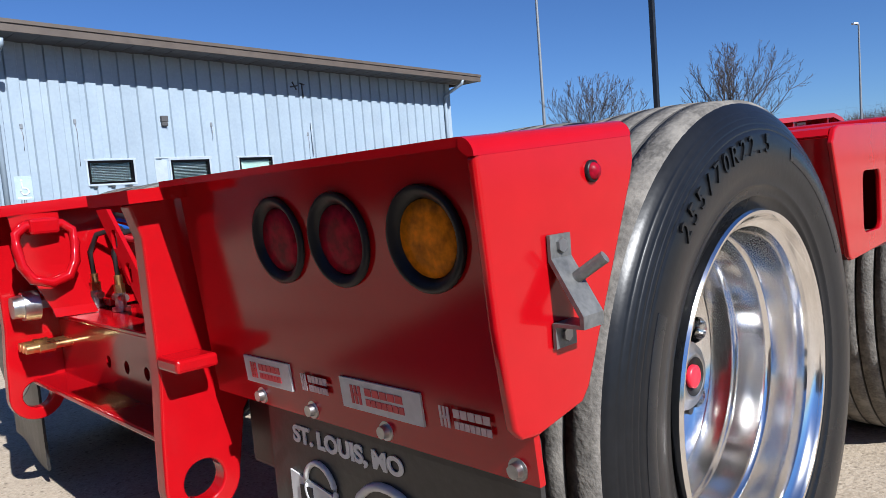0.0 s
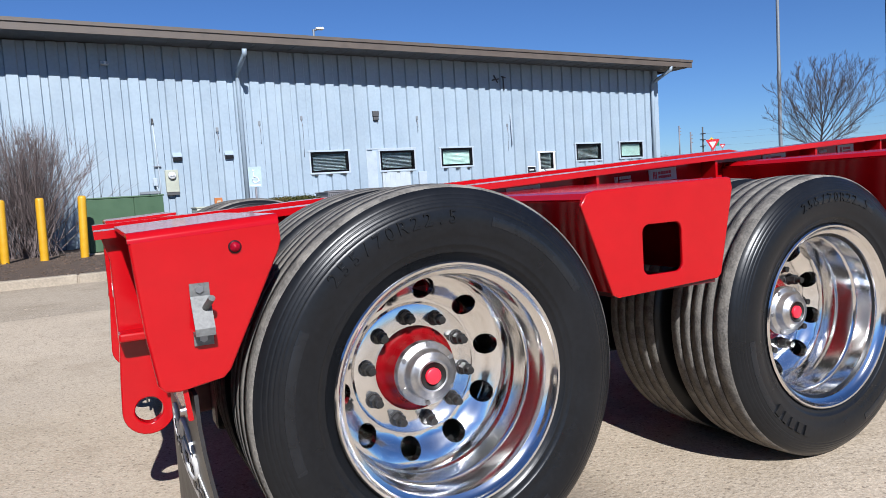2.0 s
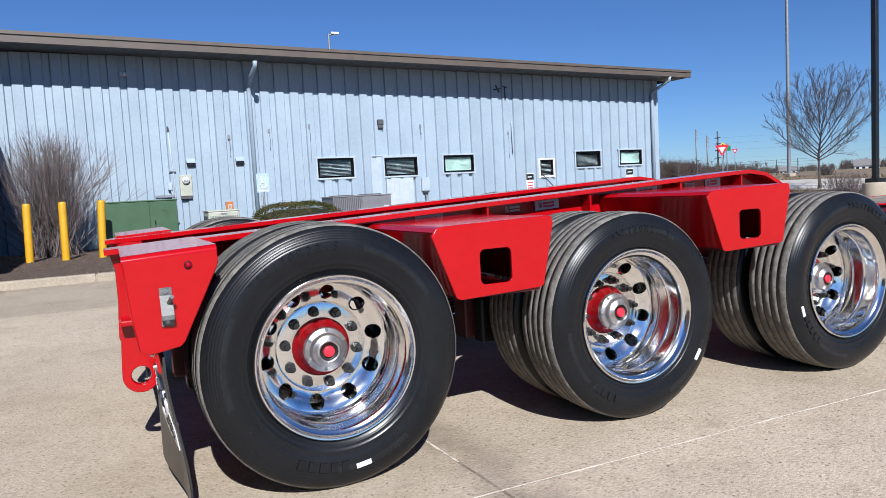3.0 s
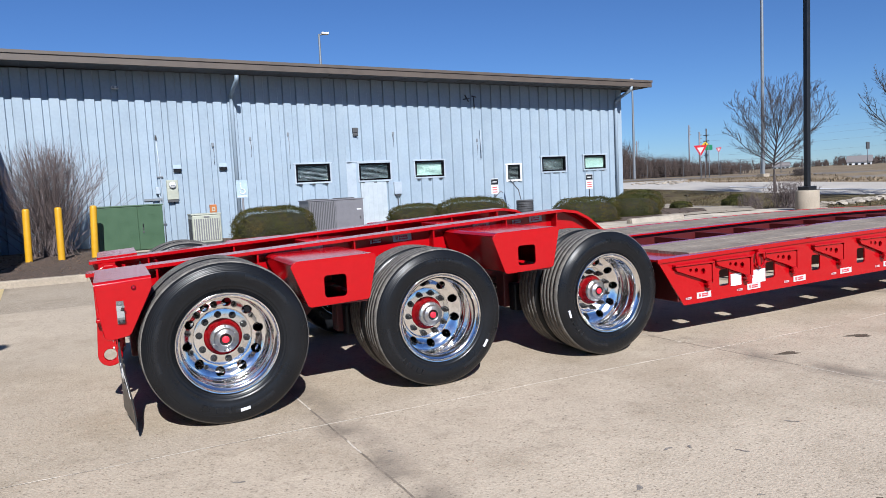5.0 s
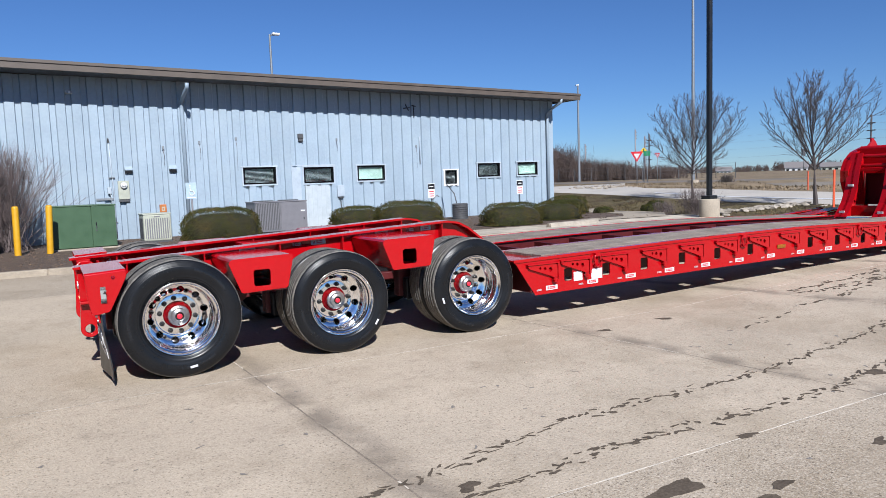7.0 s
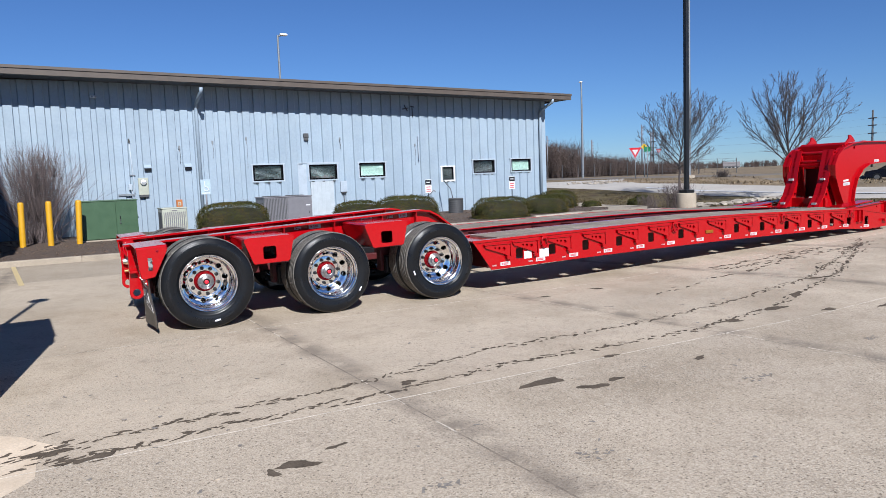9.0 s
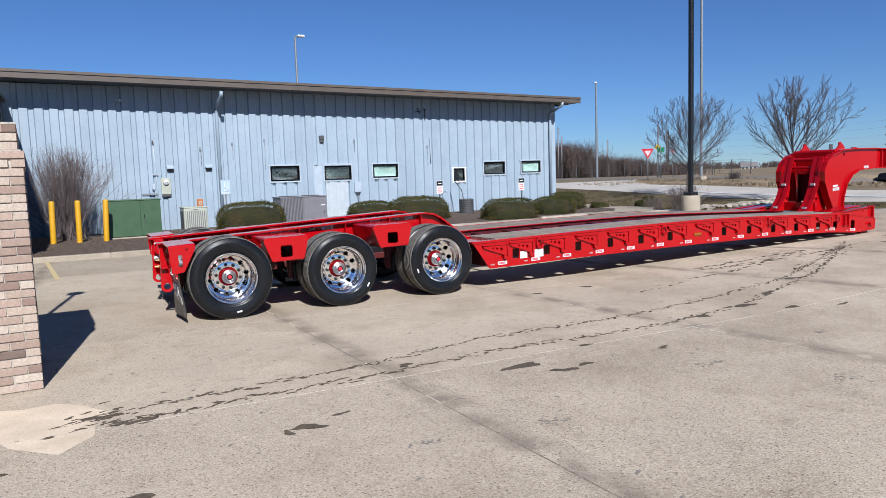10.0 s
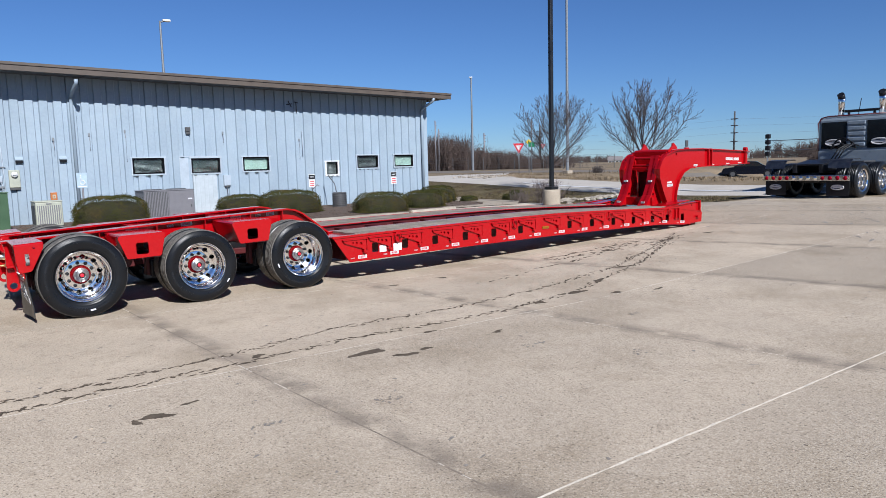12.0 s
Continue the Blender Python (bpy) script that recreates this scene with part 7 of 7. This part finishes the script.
for k in range(12):
    y = -1.12 + 0.205 * k
    bm = bmesh.new()
    lathe(bm, [(0.058, 0.0), (0.05, -0.016), (0.0, -0.02)], 16)
    bm.transform(Matrix.Translation((-0.10, y, 0.58)) @ Matrix.Rotation(radians(-90), 4, "Z"))
    part("lamp", bm, LENS_RED if k < 4 or k > 7 else POLISHED, tb, local=True)
M_BLACK_TYRE = M_TYRE.copy()
M_BLACK_TYRE.materials.clear()
for hue in (RUBBER, BLACK, TREAD_DARK):
    M_BLACK_TYRE.materials.append(hue)
M_STEEL_HUB = M_HUB.copy()
M_STEEL_HUB.materials.clear()
M_STEEL_HUB.materials.append(STEEL)
for x in (0.75, 2.10):
    for s in (-1, 1):
        m = Matrix.Translation((x, 1.24 * s, 0.50)) @ Matrix.Rotation(0 if s < 0 else math.pi, 4, "Z") @ Matrix.Diagonal((1.09, 1.1, 1.09, 1))
        w = share("wheel", M_RIM, tk, m, "polished truck wheel")
        share("tyre", M_BLACK_TYRE, w, Matrix())
        share("hub_cap", M_CAP, w, Matrix())
        share("hub", M_STEEL_HUB, w, Matrix())
        share("tyre", M_BLACK_TYRE, w, Matrix.Translation((0, 0.28, 0)))
    part("axle", cyl(bmesh.new(), (x, -1.1, 0.5), (x, 1.1, 0.5), 0.08, seg=12), BLACK, tk, local=True)
part("fifth_wheel", boxed(0.9, 1.9, -0.45, 0.45, 1.02, 1.10, 0.03), BLACK, tk, local=True)
part("fifth_wheel_ramp", plated([(0.1, 0.98), (0.95, 1.10), (0.95, 1.0), (0.1, 0.94)], [], -0.42, 0.84), BLACK, tk, local=True)
part("drive_housing", boxed(0.2, 2.6, -0.3, 0.3, 0.42, 0.72, 0.06), BLACK, tk, local=True)
part("deck_plate", boxed(2.3, 3.1, -0.6, 0.6, 0.99, 1.03), GREY_DARK, tk, local=True)
part("fuel_tank", cyl(bmesh.new(), (3.4, -1.0, 0.62), (5.0, -1.0, 0.62), 0.32, seg=24), POLISHED, tk, local=True)
sl = part("sleeper", boxed(3.15, 5.1, -1.2, 1.2, 0.95, 2.42, 0.09), TRUCK_GREY, tk, "grey sleeper box", local=True)
part("roof_cap", boxed(3.30, 5.3, -1.08, 1.08, 2.40, 2.48, 0.03), TRUCK_GREY, sl, local=True)
for y0, y1 in ((0.30, 1.08), (-1.08, -0.30)):
    part("dark_panel", boxed(3.125, 3.16, y0, y1, 1.42, 2.28, 0.015), CAR_GLASS, sl, local=True)
    bm = bmesh.new()
    ym = (y0 + y1) / 2
    tube(bm, [(3.118, ym + 0.24 * math.cos(a), 1.62 + 0.09 * math.sin(a)) for a in [2 * math.pi * k / 18 for k in range(18)]], 0.025, 5, True)
    box(bm, 3.112, 3.124, ym - 0.22, ym + 0.22, 1.58, 1.66)
    part("badge", bm, STICKER, sl, local=True)
for k in range(5):
    part("louvre", boxed(3.10, 3.15, -0.26, 0.26, 1.48 + 0.17 * k, 1.60 + 0.17 * k, 0.02), TRUCK_GREY, sl, local=True)
part("aerial", cyl(bmesh.new(), (3.5, 0.12, 2.47), (3.5, 0.05, 3.0), 0.012, seg=6), BLACK, sl, local=True)
part("edge_trim", tube(bmesh.new(), [(3.14, 1.17, 1.36), (3.14, 1.19, 2.25), (3.16, 1.10, 2.42), (3.2, 0.9, 2.47), (3.2, -0.9, 2.47)], 0.022, 6), MAROON, sl, "dark red edge trim", local=True)
part("lower_panel", boxed(3.12, 3.15, -1.15, 1.15, 0.98, 1.36, 0.01), TRUCK_GREY, sl, local=True)
part("light_bar", boxed(3.38, 3.50, -0.50, 0.50, 2.57, 2.65, 0.01), BLACK, sl, local=True)
for y in (-0.38, 0.38):
    part("bar_foot", boxed(3.41, 3.47, y - 0.03, y + 0.03, 2.47, 2.58), BLACK, sl, local=True)
for y in (0.62, -0.60):
    st = part("exhaust_stack", tube(bmesh.new(), [(3.45, y, 2.38), (3.45, y, 2.92), (3.44, y, 3.04)], 0.105, 18), POLISHED, tk, "polished exhaust stack with a dark curved tip", local=True)
    part("tip", tube(bmesh.new(), [(3.44, y, 3.03), (3.42, y, 3.09), (3.36, y, 3.15)], 0.107, 18), BLACK, st, local=True)
part("cab", boxed(5.1, 6.6, -1.1, 1.1, 0.95, 2.4, 0.08), TRUCK_GREY, tk, local=True)
part("bonnet", boxed(6.6, 8.3, -0.85, 0.85, 0.8, 1.75, 0.1), TRUCK_GREY, tk, local=True)
for s in (-1, 1):
    m = Matrix.Translation((7.5, 1.2 * s, 0.50)) @ Matrix.Rotation(0 if s < 0 else math.pi, 4, "Z") @ Matrix.Diagonal((1.09, 1.1, 1.09, 1))
    w = share("wheel", M_RIM, tk, m)
    share("tyre", M_BLACK_TYRE, w, Matrix())
for k, (y, z, r_) in enumerate(((0.35, 1.45, 0.30), (0.2, 1.42, 0.25), (0.45, 1.40, 0.22))):
    part("air_line", tube(bmesh.new(), [(3.02 - 0.04 * k, y + r_ * math.cos(a), z + r_ * math.sin(a)) for a in [math.pi * i / 10 for i in range(11)]], 0.022, 6), BLACK, tk, local=True)
for k, (y, z) in enumerate(((0.1, 1.5), (0.0, 1.45), (-0.1, 1.5))):
    part("air_line", tube(bmesh.new(), [(3.1, y, z), (2.85, y + 0.05, 1.55), (2.6, y + 0.2, 1.4), (2.4, y + 0.3, 1.1)], 0.02, 6), BLACK, tk, local=True)


# ---- dark car on the far road ----
car = thing("car", (58.9, 24.2, ground_z(58.9, 24.2) - 0.02), "dark blue saloon car on the far road", "car", turn=-62)
prof = [(-2.3, 0.35), (-2.32, 0.62), (-2.2, 0.82), (-1.5, 0.93), (-1.35, 0.96), (-0.6, 1.38), (-0.2, 1.44), (0.5, 1.40), (1.15, 1.02), (1.3, 0.97), (2.15, 0.86), (2.3, 0.62), (2.28, 0.35), (1.8, 0.30), (-1.8, 0.30)]
bm = bmesh.new()
plate(bm, prof[::-1], [], Matrix.Translation((0, -0.9, 0)), 1.8)
part("body", bm, CAR_PAINT, car, local=True)
for s in (-1, 1):
    side = [(-1.2, 0.97), (-0.58, 1.33), (-0.2, 1.38), (0.45, 1.34), (1.02, 1.0)]
    part("window", plate(bmesh.new(), side, [], Matrix.Translation((0, 0.905 * s - 0.005, 0)), 0.01), CAR_GLASS, car, local=True)
    for x in (-1.42, 1.40):
        w = part("wheel", cyl(bmesh.new(), (x, 0.78 * s, 0.33), (x, 0.93 * s, 0.33), 0.33, seg=24), RUBBER, car, local=True)
        part("rim", cyl(bmesh.new(), (x, 0.92 * s, 0.33), (x, 0.94 * s, 0.33), 0.20, seg=18), GREY_DARK, w, local=True)
part("rear_glass", strip(bmesh.new(), [(-1.36, 0.975), (-0.64, 1.385)], -0.75, 0.75, 0.01), CAR_GLASS, car, local=True)
part("windscreen", strip(bmesh.new(), [(0.54, 1.405), (1.13, 1.045)], -0.75, 0.75, 0.01), CAR_GLASS, car, local=True)


# ---- distance ----
def woods(name, label, spots, seed, thick=1.0):
    rnd, stems = random.Random(seed), []
    for x, y, h, n in spots:
        z = ground_z(x, y) - 0.1
        for _ in range(n):
            p = Vector((x + rnd.gauss(0, 1.0), y + rnd.gauss(0, 1.0), z))
            hh = h * rnd.uniform(0.55, 1.15)
            d = Vector((rnd.gauss(0, 0.12), rnd.gauss(0, 0.12), 1)).normalized()
            pts = [p, p + d * hh * 0.5, p + d * hh + Vector((rnd.gauss(0, 0.2), rnd.gauss(0, 0.2), 0))]
            stems.append((pts, thick * rnd.uniform(0.022, 0.042)))
            for _ in range(13):
                q = pts[0].lerp(pts[2], rnd.uniform(0.15, 0.9))
                e = Vector((rnd.gauss(0, 0.6), rnd.gauss(0, 0.6), rnd.uniform(0.3, 1))).normalized()
                stems.append(([q, q + e * hh * 0.16, q + e * hh * 0.32], 0.018 * thick))
    vs, fs = twigs(stems)
    me = bpy.data.meshes.new(name)
    me.from_pydata(vs, [], fs)
    me.materials.append(WOODS)
    tagged(new(name, me), label, "woods", kind="stuff")


rnd = random.Random(21)
woods("far_woods", "bare brown thicket behind the far fence", [(66 + 26 * t + rnd.gauss(0, 2), 92 - 22 * t + rnd.gauss(0, 2), 3.5 + 1.2 * math.sin(9 * t) * (1 - t) + (1.0 if t < 0.3 else 0) - 1.6 * smooth_step((t - 0.50) / 0.12), 14) for t in [0.78 * k / 240 for k in range(240)]], 1)
woods("far_woods", "low dark tree line along the horizon", [(400 + rnd.uniform(0, 60), -20 + 460 * t, rnd.uniform(0.75, 1.2) * (4.2 + 1.0 * math.sin(31 * t) + 4.6 * smooth_step((0.62 - t) / 0.2)), 9) for t in [k / 420 for k in range(420)]], 2, 4.0)
woods("far_woods", "bare trees on the skyline beyond the truck", [(96 + rnd.uniform(0, 16), 12 + 26 * t, rnd.uniform(2.6, 5.2) * (0.55 + 0.45 * smooth_step((0.95 - t) * 4)), 40) for t in [k / 90 for k in range(90)]], 3)

fn = thing("wire_fence", (60, 66, 0.65), "long grey wire fence in front of the thicket", "fence")
A_, B_ = Vector((56, 78, 0.65)), Vector((74, 52, 0.65))
for k in range(15):
    p = A_.lerp(B_, k / 14)
    part("post", cyl(bmesh.new(), p, p + Vector((0, 0, 1.9)), 0.05, seg=6), GREY_DARK, fn)
for z in (0.15, 0.5, 0.85, 1.2, 1.55, 1.85):
    part("wire", tube(bmesh.new(), [A_ + Vector((0, 0, z)), B_ + Vector((0, 0, z))], 0.012, 4), GREY_DARK, fn)
fn = thing("rail_fence", (60, 12, 0.65), "white rail fence beyond the truck", "fence")
A_, B_ = Vector((66, 26.5, ground_z(66, 22))), Vector((66, -14, ground_z(66, 0)))
for k in range(9):
    p = A_.lerp(B_, k / 8)
    part("post", cyl(bmesh.new(), p, p + Vector((0, 0, 3.6)), 0.06, seg=6), POLE_GREY, fn)
for z in (1.0, 2.35, 3.3):
    part("rail", tube(bmesh.new(), [A_ + Vector((0, 0, z)), B_ + Vector((0, 0, z))], 0.035, 5), GREY_UNIT, fn)


def house(x, y, w, d, h, roof, label, turn, mat):
    hs = thing("house", (x, y, -0.3), label, "house", turn=turn)
    part("wall", boxed(-w / 2, w / 2, -d / 2, d / 2, 0, h), mat, hs, local=True)
    bm = bmesh.new()
    plate(bm, [(-d / 2 - 0.5, h), (d / 2 + 0.5, h), (0, h + roof)], [], Matrix.Translation((w / 2 + 0.4, 0, 0)) @ Matrix.Rotation(radians(90), 4, "Z"), w + 0.8)
    part("roof", bm, SHINGLE, hs, local=True)
    for k in range(4):
        xx = -w / 2 + w * (k + 0.5) / 4
        part("window", boxed(xx - 0.6, xx + 0.6, -d / 2 - 0.05, -d / 2, h * 0.35, h * 0.75), CAR_GLASS, hs, local=True)


house(323.5, 213.5, 10, 8, 2.3, 3.0, "long white building with a grey roof on the horizon", -57, WHITE)
house(330, 262, 8, 7, 2.0, 2.4, "low white house with a grey roof on the horizon", -50, WHITE)
house(285, 171, 9, 8, 2.2, 1.9, "low tan house with a dark roof on the horizon", -55, BEIGE)
bd = thing("sign_tower", (300, 194, 0.0), "dark square sign high on a pole at the horizon", "sign")
part("pole", cyl(bmesh.new(), (0, 0, 0), (0, 0, 9.0), 0.2, seg=8), POLE_GREY, bd, local=True)
part("board", boxed(-1.0, 1.0, -0.2, 0.2, 7.4, 10.4), GREY_DARK, bd, local=True)
pw = thing("power_line", (100, 50, 0.6), "dark utility pole with thin power lines along the horizon", "power line")
LINE = [Vector((94, 86, 0.4)), Vector((100, 50.3, 0.4)), Vector((106, 14, 0.4)), Vector((112, -22, 0.4))]
for p in LINE:
    mast = part("pole", cyl(bmesh.new(), p, p + Vector((0, 0, 8.2)), 0.16, 0.12, seg=8), GREY_DARK, pw)
    for z in (3.6, 4.9, 6.0, 7.0):
        part("cross_arm", boxed(p.x - 0.12, p.x + 0.12, p.y - 0.55, p.y + 0.55, p.z + z, p.z + z + 0.14), GREY_DARK, mast)
for z in (3.65, 5.0, 6.1, 7.05):
    pts = []
    for p, q in zip(LINE, LINE[1:]):
        pts += [p.lerp(q, t) + Vector((0, 0, z - 0.9 * 4 * t * (1 - t) * 0.5)) for t in (0, 0.25, 0.5, 0.75)]
    part("wire", tube(bmesh.new(), pts + [LINE[-1] + Vector((0, 0, z))], 0.006, 4), GREY_UNIT, pw)
sg = thing("signal_mast", (64.9, 25.9, ground_z(64.9, 25.9) - 0.1), "dark signal heads stacked on a pale post", "signal")
part("post", cyl(bmesh.new(), (0, 0, 0), (0, 0, 3.9), 0.07, seg=10), POLE_GREY, sg, local=True)
for z in (2.0, 2.55, 3.1, 3.65):
    part("signal_head", boxed(-0.2, 0.2, -0.2, 0.2, z - 0.2, z + 0.22, 0.06), BLACK, sg, local=True)


# ---- marks on the concrete ----
def blot(bm, rnd, x, y, a, b, turn):
    n = 14
    lift = 0.0014 + 0.0000015 * len(bm.faces)
    ph = [rnd.uniform(0, 6.28) for _ in range(3)]
    vs = []
    for k in range(n):
        t = 2 * math.pi * k / n
        r = 1 + 0.28 * math.sin(2 * t + ph[0]) + 0.22 * math.sin(3 * t + ph[1]) + 0.15 * math.sin(5 * t + ph[2])
        px, py = a * r * math.cos(t), b * r * math.sin(t)
        X, Y = x + px * math.cos(turn) - py * math.sin(turn), y + px * math.sin(turn) + py * math.cos(turn)
        vs.append(bm.verts.new((X, Y, ground_z(X, Y) + lift)))
    bm.faces.new(vs)


def along(path, t):
    seg = [(Vector(b) - Vector(a)).length for a, b in zip(path, path[1:])]
    s_ = t * sum(seg)
    for (a, b), l in zip(zip(path, path[1:]), seg):
        if s_ <= l:
            return Vector(a).lerp(Vector(b), s_ / l), math.atan2(b[1] - a[1], b[0] - a[0])
        s_ -= l
    return Vector(path[-1]), 0.0


rnd = random.Random(77)
bm = bmesh.new()
for path, n in (([(-1.75, -4.36), (-1.06, -4.20), (-0.31, -4.15), (0.64, -4.04), (1.84, -3.77), (3.65, -3.78), (6.9, -3.29), (9.48, -2.23), (10.6, -1.7)], 300),
                ([(-1.4, -4.5), (-0.4, -4.42), (0.6, -4.38), (1.66, -4.26), (3.67, -4.30), (5.18, -4.06), (7.46, -3.30), (10.18, -1.97)], 300),
                ([(6.6, -1.9), (7.65, -1.87), (8.7, -1.85), (9.7, -1.89), (10.1, -2.16)], 45), ([(6.7, -2.17), (7.67, -2.12), (8.4, -2.23), (9.9, -2.1)], 45), ([(6.75, -2.45), (8.16, -2.05), (9.35, -1.89)], 40),
                ([(7.5, -3.0), (8.6, -2.5), (9.6, -2.15), (10.9, -2.0)], 22), ([(7.1, -3.45), (8.3, -2.9), (10.0, -2.18)], 20), ([(4.9, -2.7), (6.6, -2.4)], 12)):
    for k in range(n):
        p, a = along(path, rnd.random() if n < 50 else (k + rnd.random()) / n)
        blot(bm, rnd, p.x, p.y + rnd.gauss(0, 0.028 if n > 50 else 0.045), rnd.uniform(0.012, 0.055) * (1 if n > 50 else 1.5), rnd.uniform(0.005, 0.018) * (1 if n > 50 else 1.4), a + rnd.gauss(0, 0.35 if n > 50 else 0.15))
single("drip_trail", bm, STAIN, "dark trails of dripped fluid across the concrete", "stain", kind="stuff")
bm = bmesh.new()
for x, y, a, b in ((1.64, -4.82, 0.15, 0.075), (1.86, -5.10, 0.10, 0.05), (2.1, -5.05, 0.06, 0.04), (-0.28, -5.26, 0.10, 0.055), (-0.02, -5.13, 0.06, 0.022), (-0.42, -5.30, 0.03, 0.05), (4.3, -4.25, 0.12, 0.045), (5.4, -4.5, 0.10, 0.04), (-1.43, -4.30, 0.10, 0.05), (-1.2, -4.52, 0.09, 0.05),
                   (-1.45, -6.1, 0.09, 0.05), (3.0, -5.0, 0.07, 0.03), (2.5, -4.55, 0.07, 0.03), (4.6, -1.95, 0.10, 0.04), (3.75, -2.0, 0.10, 0.03), (0.85, -4.25, 0.06, 0.05), (5.9, -4.75, 0.08, 0.03), (-1.35, -5.81, 0.11, 0.055), (6.94, -3.39, 0.14, 0.05), (5.86, -3.82, 0.15, 0.05), (5.11, -4.12, 0.17, 0.05), (10.96, -2.21, 0.16, 0.04), (-1.98, -5.08, 0.05, 0.02)):
    blot(bm, rnd, x, y, a, b, rnd.uniform(-0.3, 0.3))
for _ in range(34):
    blot(bm, rnd, -1.45 + rnd.gauss(0, 0.12), -4.40 + rnd.gauss(0, 0.13), rnd.uniform(0.012, 0.05), rnd.uniform(0.006, 0.02), rnd.uniform(0.0, 0.6))
single("oil_spots", bm, STAIN, "dark oil spots on the concrete", "stain", kind="stuff")
bm = bmesh.new()
for _ in range(150):
    x, y = rnd.uniform(-2, 9), rnd.uniform(-8, -2)
    blot(bm, rnd, x, y, rnd.uniform(0.008, 0.03), rnd.uniform(0.006, 0.018), rnd.uniform(0, 3))
for x, y in ((2.9, -5.6), (1.1, -6.0), (4.6, -5.4), (0.2, -5.9), (3.4, -6.4)):
    for _ in range(16):
        blot(bm, rnd, x + rnd.gauss(0, 0.07), y + rnd.gauss(0, 0.03), rnd.uniform(0.006, 0.02), rnd.uniform(0.005, 0.012), rnd.uniform(0, 3))
for _ in range(70):
    x, y = rnd.uniform(10, 17), rnd.uniform(-5.5, 1.4)
    blot(bm, rnd, x, y, rnd.uniform(0.05, 0.18), rnd.uniform(0.012, 0.035), rnd.uniform(0.2, 0.9))
single("faint_spots", bm, STAIN_PALE, "faint old stains on the concrete", "stain", kind="stuff")
bm = bmesh.new()
blot(bm, rnd, -1.85, -4.20, 0.50, 0.46, -0.5)
bmesh.ops.translate(bm, vec=(0, 0, -0.0008), verts=bm.verts)
single("repair_patch", bm, PATCH, "pale repaired patch of concrete by the pillar", "patch", kind="structure")
bm = bmesh.new()
for _ in range(160):
    x, y = rnd.uniform(-3, 10), rnd.uniform(-8.5, 7)
    box(bm, x, x + rnd.uniform(0.008, 0.03), y, y + rnd.uniform(0.006, 0.02), ground_z(x, y), ground_z(x, y) + 0.005)
single("grit", bm, JOINT, "scattered grit and dry leaf bits on the concrete", "grit", kind="stuff")
# ---- concrete slabs ----
SX = [0.42 + 2.85 * i for i in range(-5, 6)]
SY = [-17.15, -14.0, -10.85, -7.74, -4.56, -1.60, 1.55, 4.70, 7.80]


def seam(x, y):
    """The joints across the yard fan out a little."""
    return x - y * (0.031 + 0.0275 * x)


def slab_piece(x0, x1, y0, y1, lift, n=5):
    bm = bmesh.new()
    rows = []
    for j in range(n + 1):
        y = y0 + (y1 - y0) * j / n
        a, b = min(seam(x0, y), 17.5) + 0.0015, min(seam(x1, y), 17.55) - 0.0015
        rows.append([bm.verts.new((a + (b - a) * i / n, y, ground_z(a + (b - a) * i / n, y) + lift)) for i in range(n + 1)])
    for u, v in zip(rows, rows[1:]):
        for i in range(n):
            bm.faces.new((u[i], u[i + 1], v[i + 1], v[i]))
    return bm


SX[-1] = 16.5
for i in range(len(SX) - 1):
    for j in range(len(SY) - 1):
        if min(seam(SX[i], SY[j]), seam(SX[i], SY[j + 1])) > 16.5:
            continue
        hue = SLAB_DARK if (i, j) == (7, 3) or i > 8 or j == 7 else SLAB if j < 4 else SLAB_SMOOTH
        part("slab", slab_piece(SX[i], SX[i + 1], SY[j] + 0.0025, SY[j + 1] - 0.0025, random.uniform(-0.0010, 0.0)), hue, PAVEMENT)
ragged = random.Random(12)
for y, wide in ((-4.56, 0.006), (-7.74, 0.009), (-1.60, 0.005)):
    line = [-15.9 + 0.11 * k for k in range(304)]
    bm = bmesh.new()
    ribbon(bm, [(x, y - wide * ragged.uniform(0.25, 1.35)) for x in line], [(x, y + wide * ragged.uniform(0.25, 1.35)) for x in line], 0.0008, 1)
    part("joint_seal", bm, JOINT_PALE if y < -1 else JOINT_WORN, PAVEMENT)
for x in SX[4:9]:
    line = [-13.8 + 0.13 * k for k in range(160)]
    line = [q for q in line if seam(x, q) < 16.4]
    bm = bmesh.new()
    ribbon(bm, [(seam(x, q) - ragged.uniform(0.003, 0.008), q) for q in line], [(seam(x, q) + ragged.uniform(0.003, 0.008), q) for q in line], 0.0004, 1)
    part("joint_seal", bm, JOINT_DIRT, PAVEMENT, "dark dirt in the sawn joint")
chips = random.Random(31)
bm = bmesh.new()
for x in SX[5:7]:
    y = -14.0
    while y < 1.5:
        step = chips.uniform(0.05, 0.4)
        if chips.random() < 0.30:
            pts = [y + step * k / 3 for k in range(4)]
            ribbon(bm, [(seam(x, q) - chips.uniform(0.002, 0.008), q) for q in pts], [(seam(x, q) + chips.uniform(0.002, 0.008), q) for q in pts], 0.0008, 1)
        y += step
tagged(part("worn_seal", bm, JOINT_WORN, PAVEMENT), kind="stuff")
paving = random.Random(8)
for i in range(15):
    for j in range(2):
        x, y = 5.62 + 0.795 * i, KERB_Y + 0.165 + 0.78 * j
        part("slab", boxed(x, x + 0.783, y, y + 0.772, 0.08, 0.103 + paving.uniform(0, 0.006), 0.004), SIDEWALK, WALK)
for i in range(12):
    x = -13.9 + 2.6 * i
    part("kerb_stone", boxed(x, x + 2.585, KERB_Y, KERB_Y + 0.158, -0.03, 0.115 if x < 5 else 0.11, 0.018), KERB, ISLAND)
